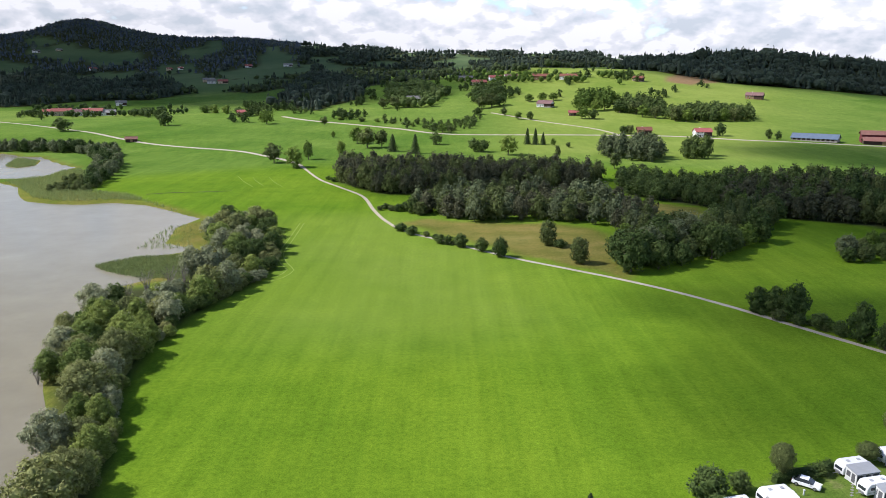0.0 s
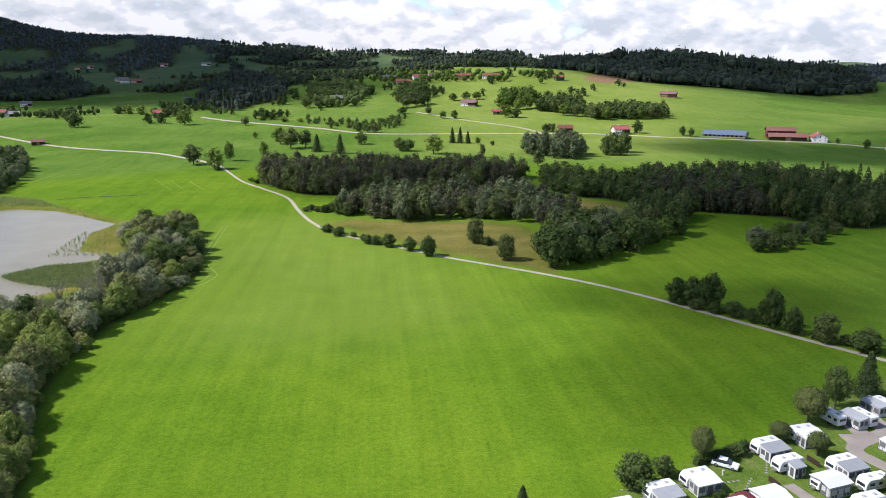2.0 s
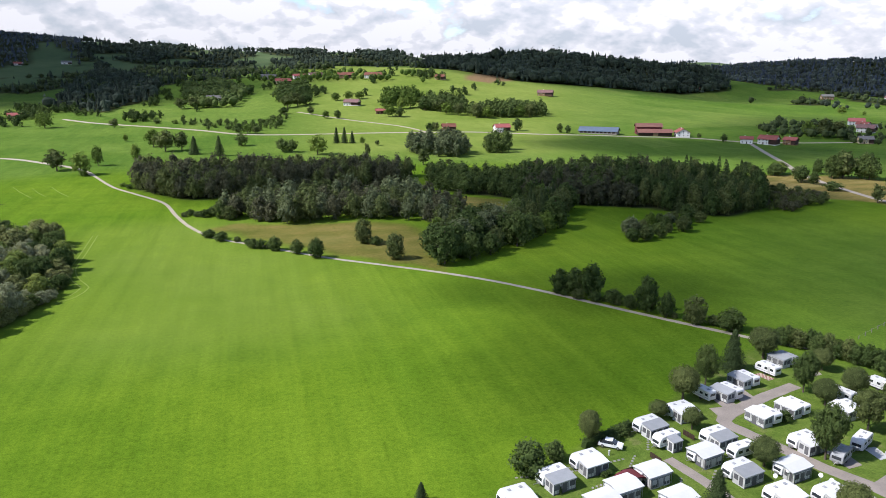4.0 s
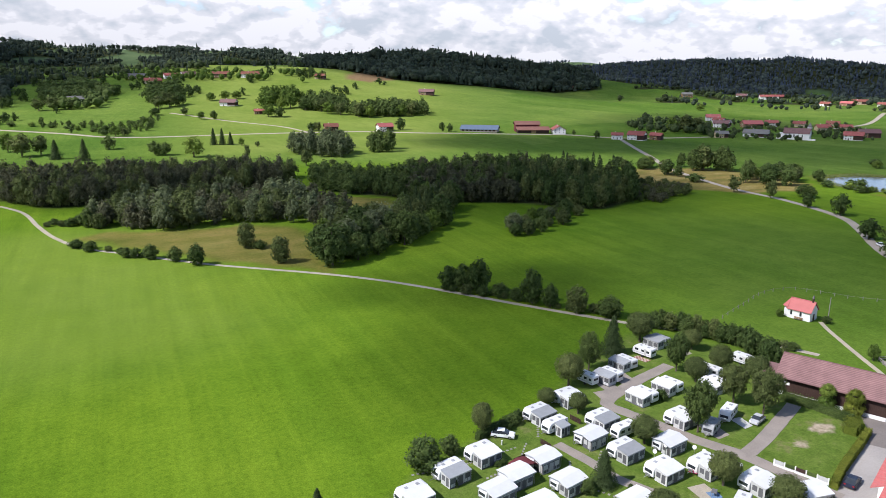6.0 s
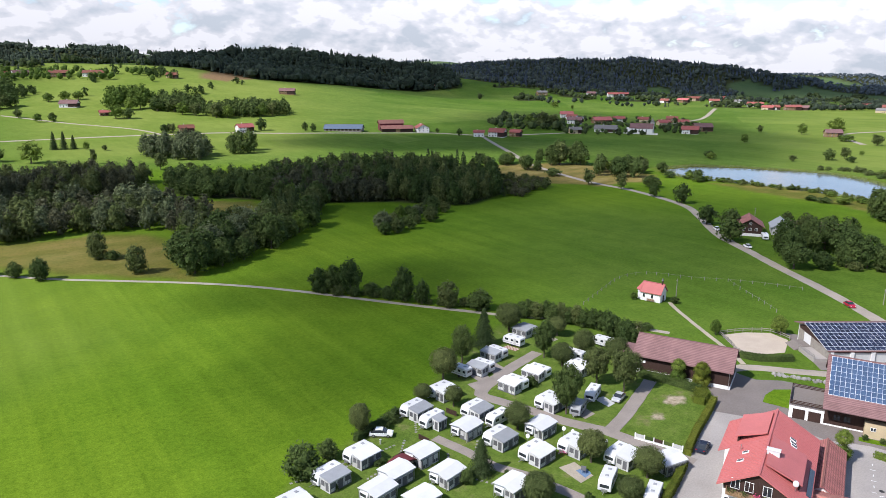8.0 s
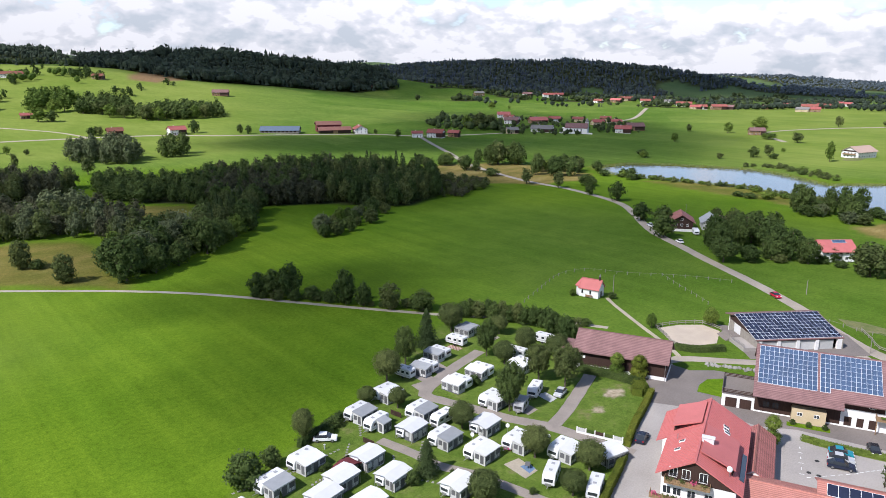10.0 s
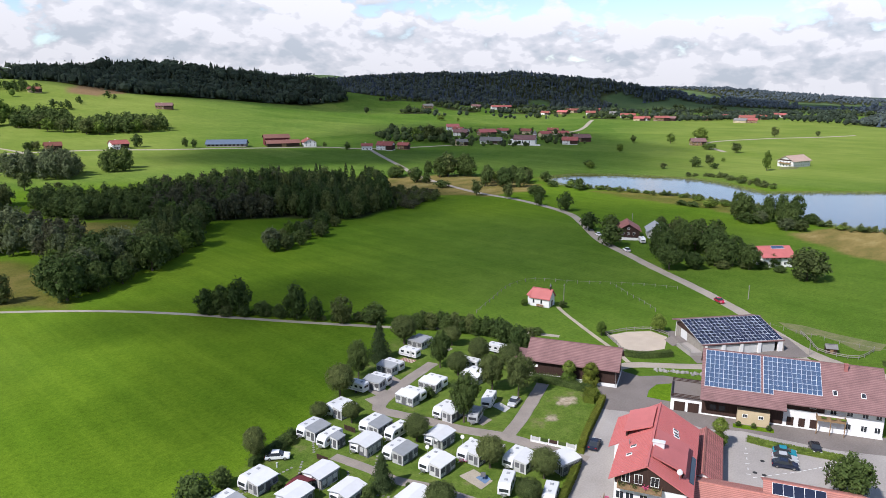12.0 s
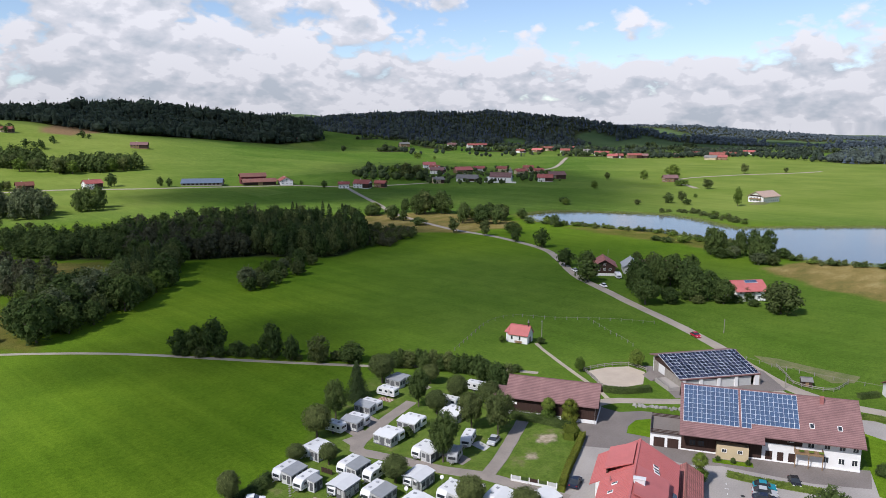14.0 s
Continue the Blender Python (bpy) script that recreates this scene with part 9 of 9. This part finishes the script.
M_CLOUD, M_CLOUD_THIN, M_CLOUD_WISP, M_CLOUD_DEEP = [cloud_mat(d) for d in (0.56, 0.44, 0.30, 0.84)]
CLOUD_BASE = 900.0


def cumulus(x, y, half_x, half_y, turn, seed, material):
    """A cumulus with a flat base and a lumpy top, out of view, set sunward of the place it is to shade."""
    n = 30
    u = np.linspace(-1, 1, n)
    X, Y = np.meshgrid(u, u, indexing="ij")
    r = np.hypot(X, Y)
    lumps = np.array([[noise.fractal((a * 2.2 + seed, b * 2.2, 0.3), 0.9, 2.0, 4) for b in u] for a in u])
    top = np.clip(1.05 - r * r, 0, 1) * (0.30 + 0.22 * lumps)
    keep = r < 1.12
    idx = -np.ones((n, n), int)
    idx[keep] = np.arange(keep.sum())
    k = int(keep.sum())
    v = np.concatenate([np.stack([X[keep], Y[keep], 0.02 + np.maximum(top[keep], 0)], -1), np.stack([X[keep], Y[keep], -0.03 * np.clip(1 - r[keep], 0, 1)], -1)])
    f = []
    for i in range(n - 1):
        for j in range(n - 1):
            q = [idx[i, j], idx[i + 1, j], idx[i + 1, j + 1], idx[i, j + 1]]
            if min(q) >= 0:
                f += [[int(c) for c in q], [int(c) + k for c in q[::-1]]]
    ob = tagged(new("cloud", mesh_of("cloud", v, f, material, True)), "white cumulus cloud with grey base drifting over the valley", "cloud", "cumulus clouds")
    away = CLOUD_BASE / math.tan(radians(SUN_EL))
    ob.matrix_basis = Matrix.LocRotScale((x + away * math.sin(radians(SUN_AZ)), y + away * math.cos(radians(SUN_AZ)), CLOUD_BASE), Euler((0, 0, radians(turn))), (half_x, half_y, min(half_x, half_y) * 0.8))


# places to be darkened, each by its own added cloud
for x, y, hx, hy, turn in ((95, 167, 88, 42, 40), (104, 207, 72, 34, -10), (215, 255, 235, 165, -35), (225, 370, 160, 110, -20), (40, 445, 130, 75, 0), (390, 570, 200, 95, -30), (-140, 1270, 420, 230, 0), (660, 590, 440, 250, 50), (740, 1500, 640, 340, -25), (1600, 1560, 1150, 560, -42), (-1150, 2650, 1500, 1000, 20), (-640, 2050, 900, 520, 0), (-520, 1480, 700, 380, 10), (2300, 900, 600, 420, -60)):
    cumulus(x, y, hx, hy, turn, x * 0.01, M_CLOUD_WISP if hx < 120 or x == 215 else M_CLOUD_THIN if hx < 450 and x != 390 else M_CLOUD_DEEP if x < -500 else M_CLOUD)

# masters that found no place
for kind in Kind.made:
    if not kind.used:
        for ob in (*kind.master.children_recursive, kind.master):
            bpy.data.objects.remove(ob)
